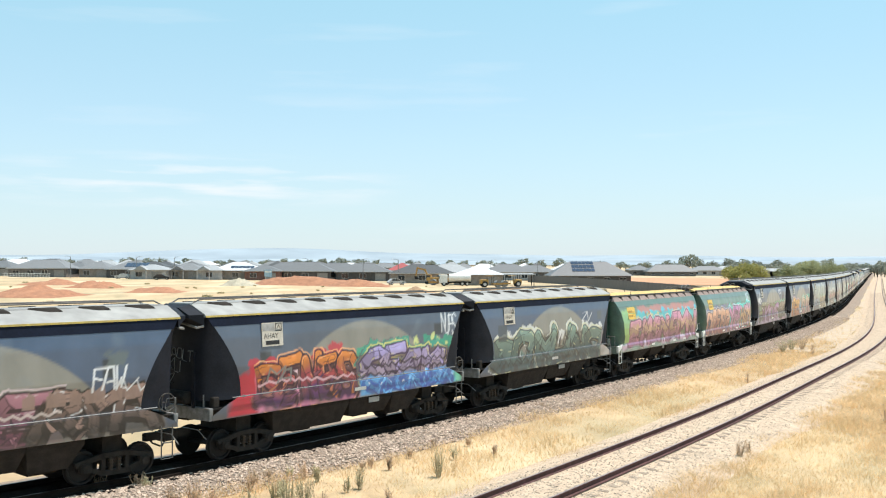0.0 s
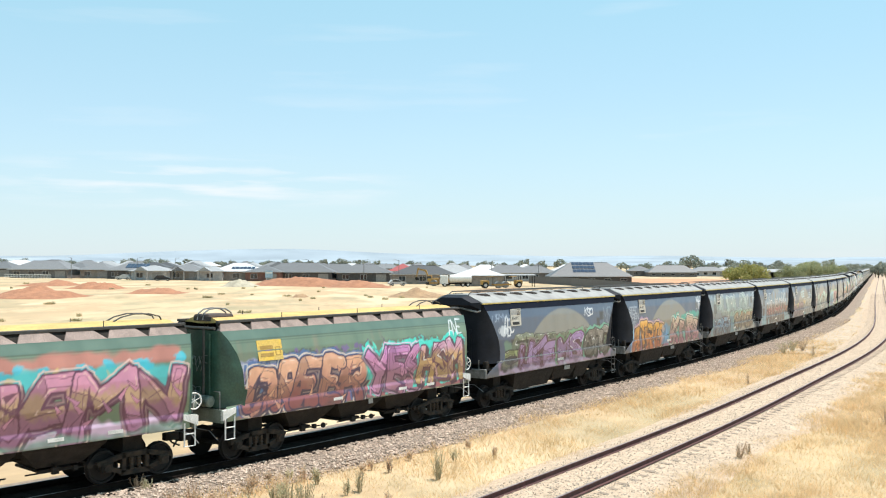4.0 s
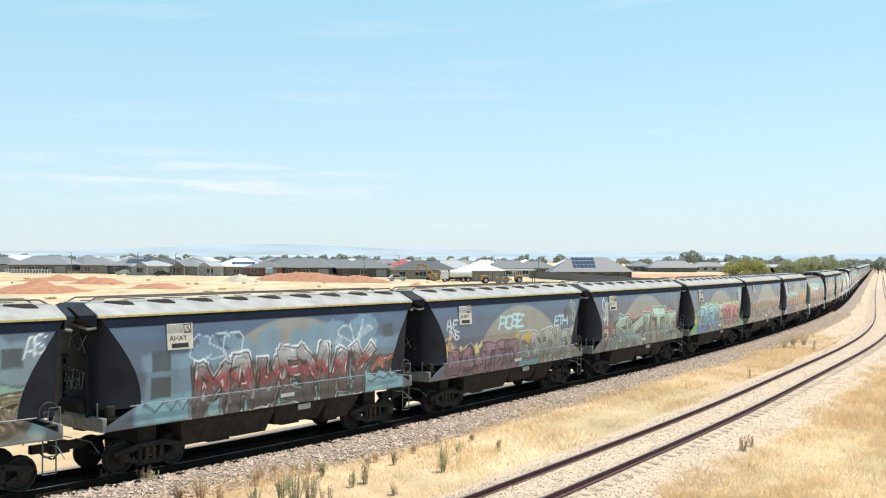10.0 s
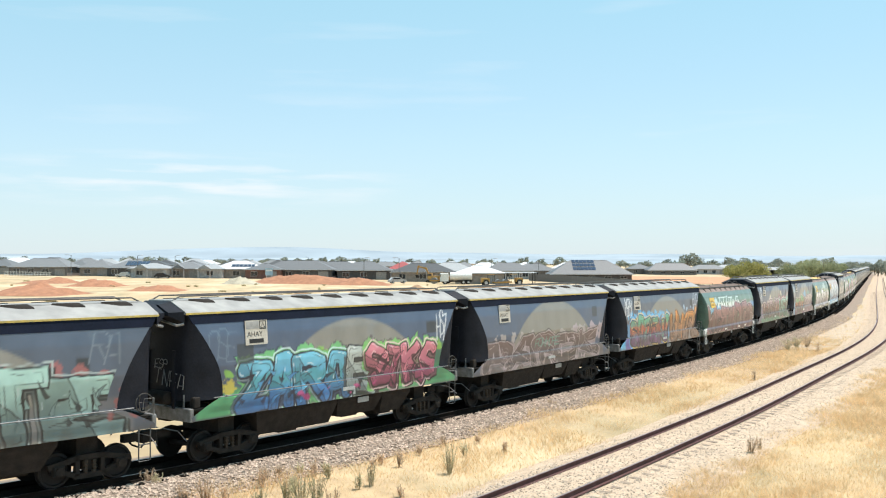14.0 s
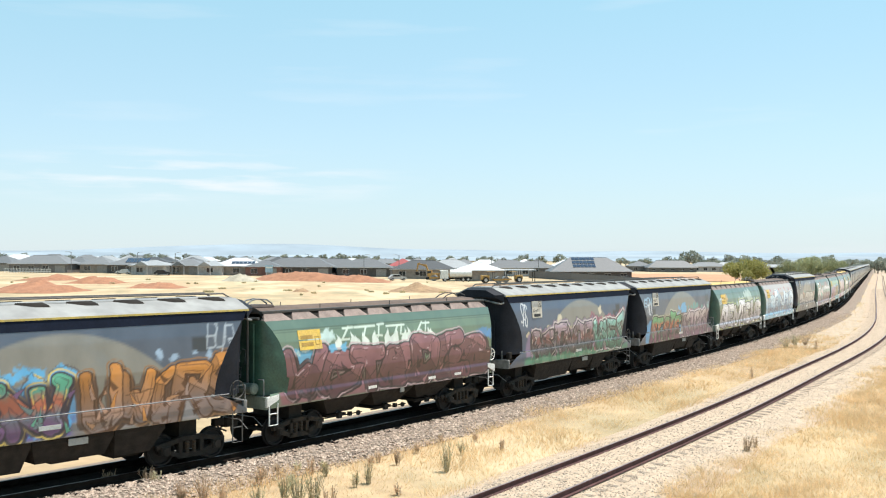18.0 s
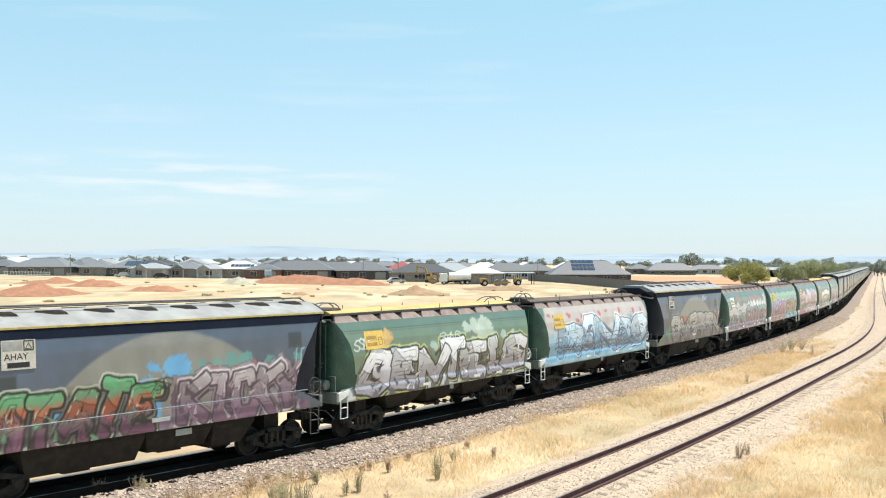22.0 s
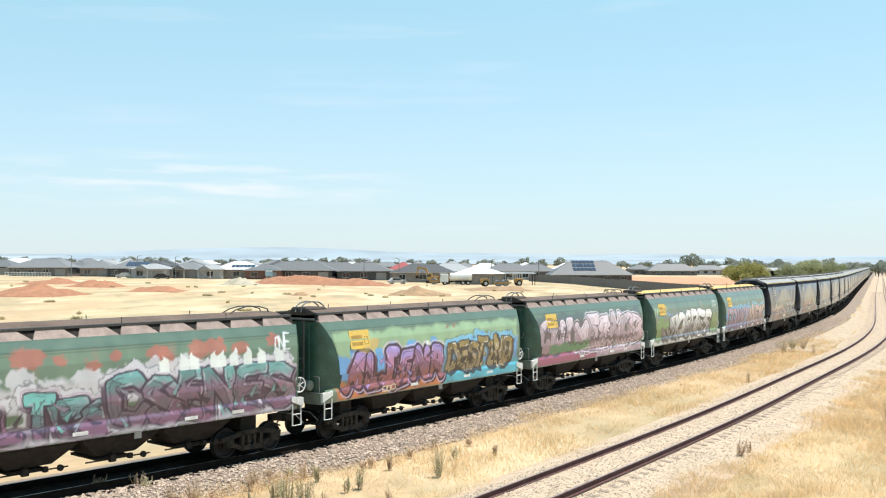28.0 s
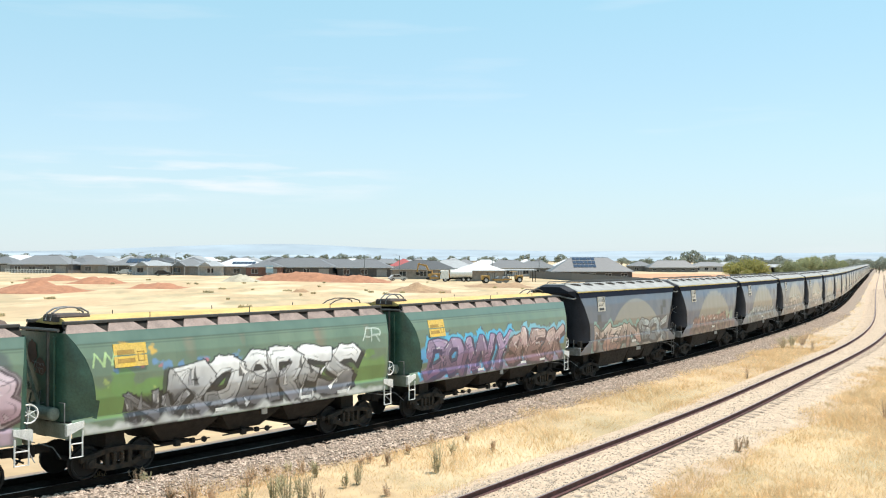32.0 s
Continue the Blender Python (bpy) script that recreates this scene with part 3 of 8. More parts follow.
def green_end(z):
    t = (z - 1.75) / 1.85
    return 6.35 - 0.72 * max(0.0, 1 - t * t) - (0.12 if z < 1.75 else 0)


def green_rear(z):
    t = (z - 1.75) / 1.85
    return 6.35 - 0.2 * max(0.0, 1 - t * t)


# paint work: soft-edged shapes laid over one another on the side of a wagon
def smooth_noise(x, z, fx, fz, seed):
    r = np.random.default_rng(seed)
    v = np.zeros_like(x)
    for k in range(5):
        a, b, p, q = r.uniform(0.6, 1.5, 4)
        v += np.sin(x * fx * a * 1.6 ** k + 6 * p + 1.7 * np.sin(z * fz * b + 5 * q)) * np.sin(z * fz * b * 1.6 ** k + 6 * q) / 1.5 ** k
    return v / 1.6


def over(img, mask, col):
    mask = np.clip(mask, 0, 1)[..., None]
    return img * (1 - mask) + np.asarray(col) * mask


def seg(x, z, p, q):
    """Distance to a stroke from p to q."""
    dx, dz = q[0] - p[0], q[1] - p[1]
    t = np.clip(((x - p[0]) * dx + (z - p[1]) * dz) / max(dx * dx + dz * dz, 1e-6), 0, 1)
    return np.hypot(x - p[0] - t * dx, z - p[1] - t * dz)


# strokes of sprayed forms on a grid 4 wide and 6 high: each word is a bent stroke, two digits a point
FORMS = {
    "0": "00163640 1232", "1": "000636453303 33413000", "2": "4536160501103041", "3": "00062645412000", "4": "46060040 0333", "5": "460600 0333",
    "6": "45361605011030414323", "7": "0006 4046 0343", "8": "2026 1636 1030", "9": "0006 460340", "a": "060040", "b": "0006234640", "c": "00064046",
    "d": "100105163645413010", "e": "00063645433303", "f": "00063645433303 2340", "g": "45361605044241301001", "h": "0646 2620", "i": "060110304146",
    "j": "062046", "k": "0610233046", "l": "0640 0046", "m": "062346 2320", "n": "06460040",
}


def wash(img, x, z, x0, x1, z0, z1, col, strength=1.0, seed=0, ragged=0.16):
    e = ragged * smooth_noise(x, z, 2.6, 1.3, seed)
    m = np.minimum(np.minimum((x - x0 + e) / 0.18, (x1 + e - x) / 0.18), np.minimum((z - z0) / 0.05, (z1 + e - z) / 0.14))
    return over(img, np.clip(m, 0, 1) * strength, col)


def strokes(code, r, c0, ww, a, b, lean, jit):
    """The bent strokes of one form, set into its box."""
    out = []
    for s in FORMS[code].split():
        pts = []
        for k in range(0, len(s), 2):
            u, v = int(s[k]) / 4 + r.uniform(-jit, jit), int(s[k + 1]) / 6 + r.uniform(-jit, jit) * 0.6
            pts.append((c0 + (u + lean * (v - 0.5)) * ww, a + v * (b - a)))
        out.append(pts)
    return out


def tag(img, x, z, cx, cz, w, h, col, forms, thick=0.022, seed=0):
    """A quick scrawl of the spray can."""
    r = random.Random(seed)
    near = (np.abs(x - cx) < w * 0.8 + 0.2) & (np.abs(z - cz) < h + 0.2)
    xs, zs = x[near], z[near]
    dd = np.full(xs.shape, 9.0)
    n = len(forms)
    for i, f in enumerate(forms):
        dz = r.uniform(-0.12, 0.12) * h
        for pts in strokes(f, r, cx - w / 2 + (i - 0.1) * w / n, w / n * 1.15, cz - h / 2 + dz, cz + h / 2 + dz, 0.25, 0.1):
            for p, q in zip(pts, pts[1:]):
                dd = np.minimum(dd, seg(xs, zs, p, q))
    d = np.full(x.shape, 9.0)
    d[near] = dd
    return over(img, np.clip((0.65 * thick + 0.008 - d) / 0.022 + 0.3, 0, 0.85), col)


def zigzag(img, x, z, x0, x1, zc, amp, col, seed, thick=0.016):
    """A loose zigzag line run along the side in one go."""
    ph = x * 13 + 2.2 * np.sin(x * 2.1 + seed)
    line = zc + amp * (2 / math.pi) * np.arcsin(np.sin(ph)) + 0.06 * np.sin(x * 1.3 + seed)
    return over(img, np.clip((thick + 0.016 - np.abs(z - line) * 0.6) / 0.02, 0, 0.8) * (x > x0) * (x < x1), col)


def spikes(img, x, z, x0, x1, zc, h, col, seed, n=9):
    """Drips and flames that stand up from behind the forms."""
    r = random.Random(seed)
    for k in range(n):
        cx, hh = x0 + (x1 - x0) * (k + r.uniform(0.2, 0.8)) / n, h * r.uniform(0.5, 1.0)
        t = np.clip((z - zc) / hh, 0, 1)
        wd = 0.16 * (1 - t) ** 1.6 + 0.02 * (1 - t)
        img = over(img, np.clip((wd - np.abs(x - cx - 0.05 * np.sin(t * 5 + k))) / 0.03, 0, 0.9) * (z > zc - 0.3) * (z < zc + hh), col)
    return img


def splashes(img, x, z, x0, x1, zc, spread, col, seed, n=8, size=0.16):
    """Round blots of paint with ragged rims."""
    r = random.Random(seed)
    rag = 0.09 * smooth_noise(x, z, 6, 6, seed) + 0.05 * smooth_noise(x, z, 13, 12, seed + 1)
    if n == 1 and sum(col) < 0.35:
        d = np.maximum(np.abs(x - (x0 + x1) / 2) - size, np.abs(z - zc) - size * 0.9) + 0.15 * rag
        return over(img, np.clip(-d / 0.05, 0, 0.85), col)
    for k in range(n):
        cx, cz, rr = x0 + (x1 - x0) * (k + r.uniform(0.1, 0.9)) / n, zc + r.uniform(-spread, spread), size * r.uniform(0.5, 1.2)
        img = over(img, np.clip((rr + rag - np.hypot((x - cx) * r.uniform(0.7, 1.2), (z - cz) * r.uniform(0.9, 1.6))) / 0.09, 0, 0.85), col)
    return img


def piece(img, x, z, x0, x1, z0, z1, forms, top, low, line, halo=None, cut=None, ang=0.5, fat=1.0, bold=0.055, mid=None, seed=0):
    """A row of fat sprayed forms that lean into one another: cloud, drop shadow, outline, graded fill, folds and gleams."""
    r = random.Random(seed)
    top, low, line = np.asarray(top), np.asarray(low), np.asarray(line)
    glint = np.asarray(W_ if cut is None else cut)
    n = len(forms)
    w, h = (x1 - x0) / n, z1 - z0
    sel = (x[0] / x[0, -1] * 6.4 > x0 - 1.0) & (x[0] / x[0, -1] * 6.4 < x1 + 1.0)
    c0i, c1i = int(np.argmax(sel)), int(len(sel) - np.argmax(sel[::-1]))
    xs = (x + 0.05 * smooth_noise(x, z, 2.4, 2.0, seed + 9))[:, c0i:c1i]
    zs = (z + 0.05 * smooth_noise(z, x, 2.4, 2.0, seed + 19))[:, c0i:c1i]
    sub = img[:, c0i:c1i]
    f0 = min(w * 0.19, h * 0.135) * fat ** 0.7
    rows = []
    for i, code in enumerate(forms):
        a, b = z0 + f0 * 0.8 + r.uniform(-0.03, 0.06) * h, z1 - f0 - r.uniform(0.0, 0.2) * h
        ww = (w - 1.5 * f0) * r.uniform(1.0, 1.3)
        g = strokes(code, r, x0 + (i + 0.5) * w - ww / 2 + r.uniform(-0.06, 0.06) * w, ww, a, b, r.uniform(-0.25, 0.5), 0.14)
        # feet flare outwards and dig into the sill
        for pts in g:
            for k in (0, -1):
                if pts[k][1] < a + 0.08 * h:
                    pts[k] = (pts[k][0] + r.uniform(-0.22, 0.22) * w, pts[k][1] - r.uniform(0.0, 0.12) * h)
        rows.append(g)

    def field(g, dx=0.0, dz=0.0):
        d = np.full(xs.shape, 9.0)
        for pts in g:
            for p, q in zip(pts, pts[1:]):
                ex, ez = q[0] - p[0], q[1] - p[1]
                ln = max(math.hypot(ex, ez), 1e-3)
                mx, mz = xs + dx - (p[0] + q[0]) / 2, zs + dz - (p[1] + q[1]) / 2
                u, v = np.abs(mx * ex + mz * ez) / ln - ln / 2, np.abs(mx * ez - mz * ex) / ln
                cap = np.hypot(np.maximum(u, 0), v) - f0
                box = np.maximum(u - f0 * 0.6, v - f0 * 0.95)
                d = np.minimum(d, ang * box + (1 - ang) * cap)
        return d

    fields = [field(g) for g in rows]
    D = np.minimum.reduce(fields)
    if halo is not None:
        rag = 0.11 * smooth_noise(xs, zs, 3.2, 3.0, seed + 5) + 0.05 * smooth_noise(xs, zs, 11, 9, seed + 6)
        sub = over(sub, np.clip((0.2 + rag - D) / 0.06, 0, 0.92) * (zs > z0 - 0.1), halo)
        up = (zs > z0 + 0.6 * h)
        sub = over(sub, np.clip((0.026 - np.abs(D - 0.2 - rag)) / 0.024, 0, 0.55) * up, line)
    sub = over(sub, np.clip((bold + 0.03 - np.minimum.reduce([field(g, -0.1, 0.1) for g in rows])) / 0.03, 0, 0.95), line * 0.6)
    if cut is not None:
        sub = over(sub, np.clip((0.034 - np.abs(D - bold - 0.035)) / 0.026, 0, 0.9), cut)
    # dark gaps between and inside the forms
    gap = np.clip((0.17 - D) / 0.03, 0, 1) * np.clip((z1 - 0.16 * h - zs) / (0.1 * h), 0, 1) * np.clip((zs - z0 + 0.04) / 0.05, 0, 1)
    order = list(range(n))
    r.shuffle(order)
    grain = smooth_noise(xs, zs, 2.0, 1.6, seed + 2)
    fine = smooth_noise(xs, zs, 6.0, 5.0, seed + 3)
    sub = over(sub, gap * np.clip(0.78 + 0.3 * grain, 0.3, 0.95), line * 0.7 + low * 0.12)
    for i in order:
        d = fields[i]
        sub = over(sub, (bold - d) / 0.028, line)
        t = np.clip((zs - z0 - 0.12 * h) / (0.72 * h) + 0.2 * grain + r.uniform(-0.1, 0.1), 0, 1)[..., None]
        fill = low * (1 - t) + top * t
        if mid is not None:
            m = np.clip(1.6 - np.abs((zs - z0) / h - 0.5 + 0.08 * fine) * 8, 0, 1)[..., None] * 0.8
            fill = fill * (1 - m) + np.asarray(mid) * m
        fill = fill * (r.uniform(0.9, 1.06) + 0.06 * fine)[..., None]
        al = r.uniform(0.2, 1.3)
        fold = (xs - x0 - (i + r.uniform(0.3, 0.7)) * w) * math.cos(al) + (zs - z0 - h * r.uniform(0.35, 0.65)) * math.sin(al) + 0.05 * grain
        fill = np.where((fold > 0)[..., None], fill * 1.04, fill * 0.68 + line * 0.12)
        k = np.clip(-d / 0.022, 0, 1)[..., None]
        sub = sub * (1 - k) + fill * k
        ink = np.clip((0.026 - np.abs(fold)) / 0.022, 0, 0.75) * (d < 0)
        ink = np.maximum(ink, np.clip((0.024 - np.abs(d + f0 * 0.5)) / 0.022, 0, 0.6) * np.clip(grain * 3, 0, 1))
        al += 1.4
        cross = (xs - x0 - (i + r.uniform(0.2, 0.8)) * w) * math.cos(al) + (zs - z0 - h * r.uniform(0.2, 0.8)) * math.sin(al)
        ink = np.maximum(ink, np.clip((0.026 - np.abs(cross + 0.1 * fold)) / 0.022, 0, 0.75) * (d < 0) * np.clip(fine * 3 + 1.4, 0, 1))
        sub = over(sub, ink, line)
        sub = over(sub, np.clip((0.028 - np.abs(d + f0 * 0.3)) / 0.022, 0, 0.8) * np.clip(fine * 3 - 0.6, 0, 1) * (zs > z0 + 0.4 * h), glint)
    # slivers, arrows and hooks that tangle the feet
    for k in range(n * 6):
        cx, cz = r.uniform(x0, x1), z0 + h * r.uniform(0.02, 0.72)
        a, ln = r.uniform(0.3, 2.6), r.uniform(0.1, 0.28)
        u, v = (xs - cx) * math.cos(a) + (zs - cz) * math.sin(a), (zs - cz) * math.cos(a) - (xs - cx) * math.sin(a)
        v = v + 0.5 * u * u
        dd = np.maximum(np.abs(u) - ln, np.abs(v) - 0.04 * (1 - 0.9 * u / ln))
        sub = over(sub, np.clip((0.02 - dd) / 0.025, 0, 0.85), line)
        if k % 2:
            q = r.random()
            sub = over(sub, np.clip(-dd / 0.016, 0, 1), top * q + low * (1 - q))
    # dust and worn paint towards the feet
    worn = np.clip(0.75 * fine + 0.5 * grain - 0.4 - (zs - z0) / h, 0, 0.5) * (D < 0.1)
    img[:, c0i:c1i] = over(sub, worn, low * 0.5 + 0.06)
    return img


W_, K_ = lin(232, 235, 238), lin(26, 26, 30)


def base_black(x, z, sun, seed):
    img = np.zeros((*x.shape, 3)) + np.array((0.062, 0.094, 0.16) if seed % 3 else (0.083, 0.1, 0.134))
    n = smooth_noise(x, z, 0.9, 0.5, seed)
    img = over(img, 0.3 + 0.3 * n, (0.092, 0.124, 0.18))
    img = over(img, (0.35 - (z - 0.87)) / 0.5, (0.07, 0.07, 0.068))
    if sun:
        img = over(img, (sun + 2.56 - np.hypot(x - 0.5, z + 1.05)) / 0.075, (0.235, 0.228, 0.2))
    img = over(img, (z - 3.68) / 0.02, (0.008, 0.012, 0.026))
    # squares of darker paint rolled over old marks, pale scuffs and buffed-out patches
    for cx, cz, hw, hh, on in ((4.75, 3.05, 0.3, 0.26, seed % 2), (-4.3, 2.6, 0.28, 0.24, seed % 3 == 0), (4.3, 2.7, 0.22, 0.3, seed % 5 == 0)):
        if on:
            img = over(img, np.minimum(hw - np.abs(x - cx), hh - np.abs(z - cz)) / 0.06 * 0.75, (0.035, 0.042, 0.05))
    img = over(img, np.clip(smooth_noise(x, z, 1.3, 1.1, seed + 3) - 0.75, 0, 1) * 0.6 * (z < 3.7), (0.2, 0.24, 0.27))
    return img


def base_green(x, z, seed):
    img = np.zeros((*x.shape, 3)) + np.array((0.13, 0.195, 0.13))
    n = smooth_noise(x, z, 0.8, 0.5, seed)
    img = over(img, 0.4 + 0.35 * n, (0.175, 0.235, 0.155))
    img = over(img, np.clip(smooth_noise(x, z * 0.4, 2.2, 1.0, seed + 1) - 0.55, 0, 1) * 0.6, (0.36, 0.2, 0.14))
    img = over(img, (z - 3.28) / 0.02, (0.11, 0.175, 0.135))
    img = over(img, (0.012 - np.abs(z - 3.28)) / 0.012, (0.07, 0.1, 0.07))
    img = over(img, (0.012 - np.abs(z - 3.2)) / 0.012, (0.1, 0.14, 0.1))
    # welded seams of the side sheets
    img = over(img, (0.014 - np.abs(((x + 6.3) % 1.32) - 0.66)) / 0.014 * 0.5, (0.12, 0.18, 0.13))
    return img


def spec(kind, sun, *ops):
    return (kind, sun, *ops)


def g(*rgb):
    return lin(*rgb)


# What is sprayed on each wagon, front to rear: kind, sun radius, then washes (w), rows of forms (p), scrawls (t), zigzags (z), spikes (k) and blots (b).
SPECS = [
    spec("B", 2.1, ("w", -5.6, 3.0, 0.88, 1.7, g(150, 95, 115), 0.8), ("p", -5.0, 2.6, 0.95, 2.35, "60gc4", g(185, 130, 145), g(130, 80, 100), g(55, 35, 45), None, dict(cut=g(215, 195, 200))),
         ("w", 2.4, 6.2, 0.88, 1.9, g(105, 100, 95), 0.8), ("p", 2.5, 5.5, 1.0, 2.3, "fm0", g(165, 135, 125), g(85, 75, 72), g(40, 34, 34), None, dict(ang=0.9)), ("k", 2.0, 5.6, 2.1, 0.35, g(150, 125, 115)),
         ("b", 4.2, 5.0, 3.0, 0.05, g(95, 105, 105), 1, 0.3), ("t", 4.35, 2.45, 0.9, 0.6, W_, "50k", 0.04), ("t", 5.1, 2.2, 0.8, 0.3, W_, "jj"), ("z", -4, 3, 1.7, 0.05, g(220, 205, 200))),
    spec("B", 2.1, ("w", -5.9, 0.3, 0.88, 2.2, g(185, 40, 60), 0.95), ("b", -5.0, 0.0, 2.35, 0.3, g(190, 40, 60), 12, 0.4), ("w", -4.8, 0.0, 0.95, 2.3, g(222, 165, 190), 0.75), ("k", -4.6, -0.2, 2.2, 0.5, g(235, 205, 215)),
         ("p", -4.6, -0.1, 0.95, 2.72, "64c4g", g(215, 130, 55), g(92, 48, 100), g(58, 24, 44), None, dict(cut=g(235, 170, 120), mid=g(170, 60, 80), ang=0.3)), ("z", -4.6, -0.1, 1.75, 0.05, g(225, 185, 195)), ("w", -4.6, 0.0, 0.87, 1.02, g(205, 130, 160), 0.9),
         ("b", 0.2, 5.9, 2.5, 0.2, g(45, 155, 125), 13, 0.36), ("b", 0.6, 5.7, 2.62, 0.16, g(205, 215, 140), 9, 0.14), ("p", 0.3, 5.9, 1.2, 2.72, "g40bi", g(170, 160, 215), g(178, 160, 172), g(70, 52, 88), g(55, 150, 130), dict(ang=0.85, cut=g(215, 205, 120))),
         ("w", 0.1, 6.3, 0.88, 1.55, g(80, 165, 225), 0.85), ("p", 0.6, 5.6, 0.95, 1.6, "jckcjk", g(120, 190, 235), g(80, 150, 215), g(60, 90, 170), None, dict(ang=1.0, bold=0.02)), ("z", 0.4, 5.6, 1.95, 0.07, g(45, 35, 50)), ("z", 0.6, 5.4, 1.65, 0.06, g(45, 35, 50)),
         ("w", 5.7, 6.4, 0.88, 1.6, g(110, 200, 150), 0.8), ("t", 5.45, 3.25, 0.9, 0.75, W_, "cieg", 0.032), ("t", -3.6, 2.0, 1.0, 0.4, g(120, 125, 125), "b0", 0.05)),
    spec("B", 2.1, ("b", -5.0, 5.4, 2.3, 0.12, g(225, 228, 228), 20, 0.34), ("w", -5.4, 6, 0.88, 1.7, g(105, 132, 130), 0.9), ("p", -5.3, 5.2, 0.95, 2.72, "gdbicd", g(116, 146, 136), g(72, 94, 98), g(32, 38, 44), g(206, 210, 206), dict(ang=0.2, fat=1.25, bold=0.05, cut=g(205, 205, 160))),
         ("w", -5.0, 5.2, 0.88, 1.3, g(70, 92, 98), 0.5), ("z", -5.0, 5.2, 1.32, 0.12, g(44, 52, 58)), ("k", -4.9, 5.0, 1.1, 0.3, g(58, 66, 72)), ("w", 5.1, 6.3, 0.9, 2.4, g(190, 180, 175), 0.8), ("z", 5.2, 6.0, 1.5, 0.1, g(150, 70, 70)), ("b", -4.9, -4.3, 2.6, 0.02, g(62, 72, 80), 1, 0.4), ("t", 3.6, 2.95, 1.0, 0.4, W_, "nj", 0.024), ("b", 4.7, 5.3, 3.0, 0.05, g(80, 90, 95), 1, 0.26)),
    spec("G", 0, ("w", -3.6, 6, 2.8, 3.3, g(190, 118, 105), 0.8), ("w", -6, 6, 2.1, 2.9, g(70, 190, 195), 0.85), ("b", -4, 6, 2.85, 0.18, g(60, 180, 200), 16, 0.26), ("w", -6, -4.0, 1.3, 3.2, g(150, 190, 110), 0.8), ("b", -4, 5, 2.7, 0.1, g(205, 190, 110), 9, 0.16), ("w", -6, 6, 0.86, 1.4, g(200, 170, 195), 0.9),
         ("p", -4.8, 5.7, 1.05, 2.85, "4bgc0bc", g(205, 140, 165), g(172, 118, 150), g(98, 52, 78), None, dict(ang=0.7, cut=g(225, 190, 180), mid=g(190, 160, 115))), ("w", -6, 6, 0.86, 1.1, g(120, 165, 150), 0.7)),
    spec("G", 0, ("w", -5.8, 0.2, 1.9, 2.65, g(160, 162, 212), 0.9), ("b", -5.2, 0, 2.75, 0.1, g(118, 92, 150), 13, 0.2), ("w", -6, 6, 0.86, 1.5, g(165, 95, 105), 0.95), ("k", -4.6, -0.4, 2.3, 0.45, g(60, 110, 175)),
         ("p", -5.5, -0.1, 0.98, 2.6, "3f44f", g(222, 170, 140), g(160, 92, 92), g(62, 48, 78), g(70, 105, 155), dict(ang=0.15, fat=1.1, cut=g(235, 215, 195))), ("k", 0.2, 5.9, 2.6, 0.4, g(90, 225, 205)), ("w", 0.0, 5.9, 1.5, 2.6, g(75, 205, 195), 0.75),
         ("p", 0.2, 3.4, 1.0, 2.9, "m4g", g(195, 130, 185), g(200, 140, 165), g(88, 42, 82), g(60, 215, 200), dict(ang=0.8, cut=g(235, 190, 225))), ("p", 3.2, 5.9, 1.1, 2.85, "7gb", g(200, 150, 175), g(195, 160, 100), g(88, 42, 72), g(60, 215, 200), dict(ang=0.8, mid=g(205, 165, 100))),
         ("t", 5.5, 3.1, 0.8, 0.55, W_, "0c4", 0.03), ("t", -5.75, 2.0, 0.5, 1.1, g(190, 195, 200), "c0")),
    spec("B", 2.1, ("w", -5.0, 6, 1.3, 2.2, g(112, 150, 125), 0.75), ("k", -4, 5, 2.2, 0.3, g(110, 180, 150)), ("w", -5.6, 6, 0.88, 1.5, g(150, 125, 155), 0.85), ("p", -4.2, 5.4, 1.5, 2.62, "f4hf0f", g(125, 135, 115), g(110, 135, 118), g(50, 52, 48), None, dict(ang=1.0, bold=0.03)),
         ("p", -4.9, -3.5, 1.1, 2.1, "d", g(150, 165, 105), g(110, 115, 110), g(50, 45, 50), None, {}), ("p", -3.7, -0.3, 0.95, 2.3, "i94", g(160, 135, 182), g(150, 120, 160), g(82, 36, 52), None, dict(ang=0.9, cut=g(130, 110, 130))), ("p", 0.0, 2.4, 0.98, 2.52, "bg", g(158, 130, 185), g(160, 132, 165), g(82, 36, 52), g(105, 155, 120), dict(ang=0.2)),
         ("p", 2.9, 5.6, 1.2, 2.6, "6fd", g(142, 138, 132), g(108, 110, 105), g(36, 34, 34), g(95, 165, 140), dict(ang=0.1)), ("w", -5.4, 2.6, 0.87, 1.12, g(175, 160, 190), 0.7), ("b", -5.2, -4.9, 2.78, 0.02, g(200, 208, 216), 1, 0.36), ("t", -4.55, 2.95, 0.8, 0.7, W_, "012", 0.045), ("t", -5.2, 3.35, 1.4, 0.3, g(150, 165, 185), "34bmg"), ("t", 3.3, 3.3, 0.8, 0.34, W_, "9gd", 0.03), ("t", 5.4, 3.1, 0.9, 0.8, g(120, 135, 150), "bg", 0.03)),
    spec("B", 2.1, ("w", -5.8, 0.2, 0.88, 2.0, g(90, 160, 215), 0.75), ("k", -5.6, 0.2, 1.9, 0.9, g(150, 200, 235)), ("k", -5.2, -0.4, 2.0, 0.55, g(225, 235, 240)), ("w", -5.4, 5.8, 0.88, 1.3, g(155, 82, 108), 0.9),
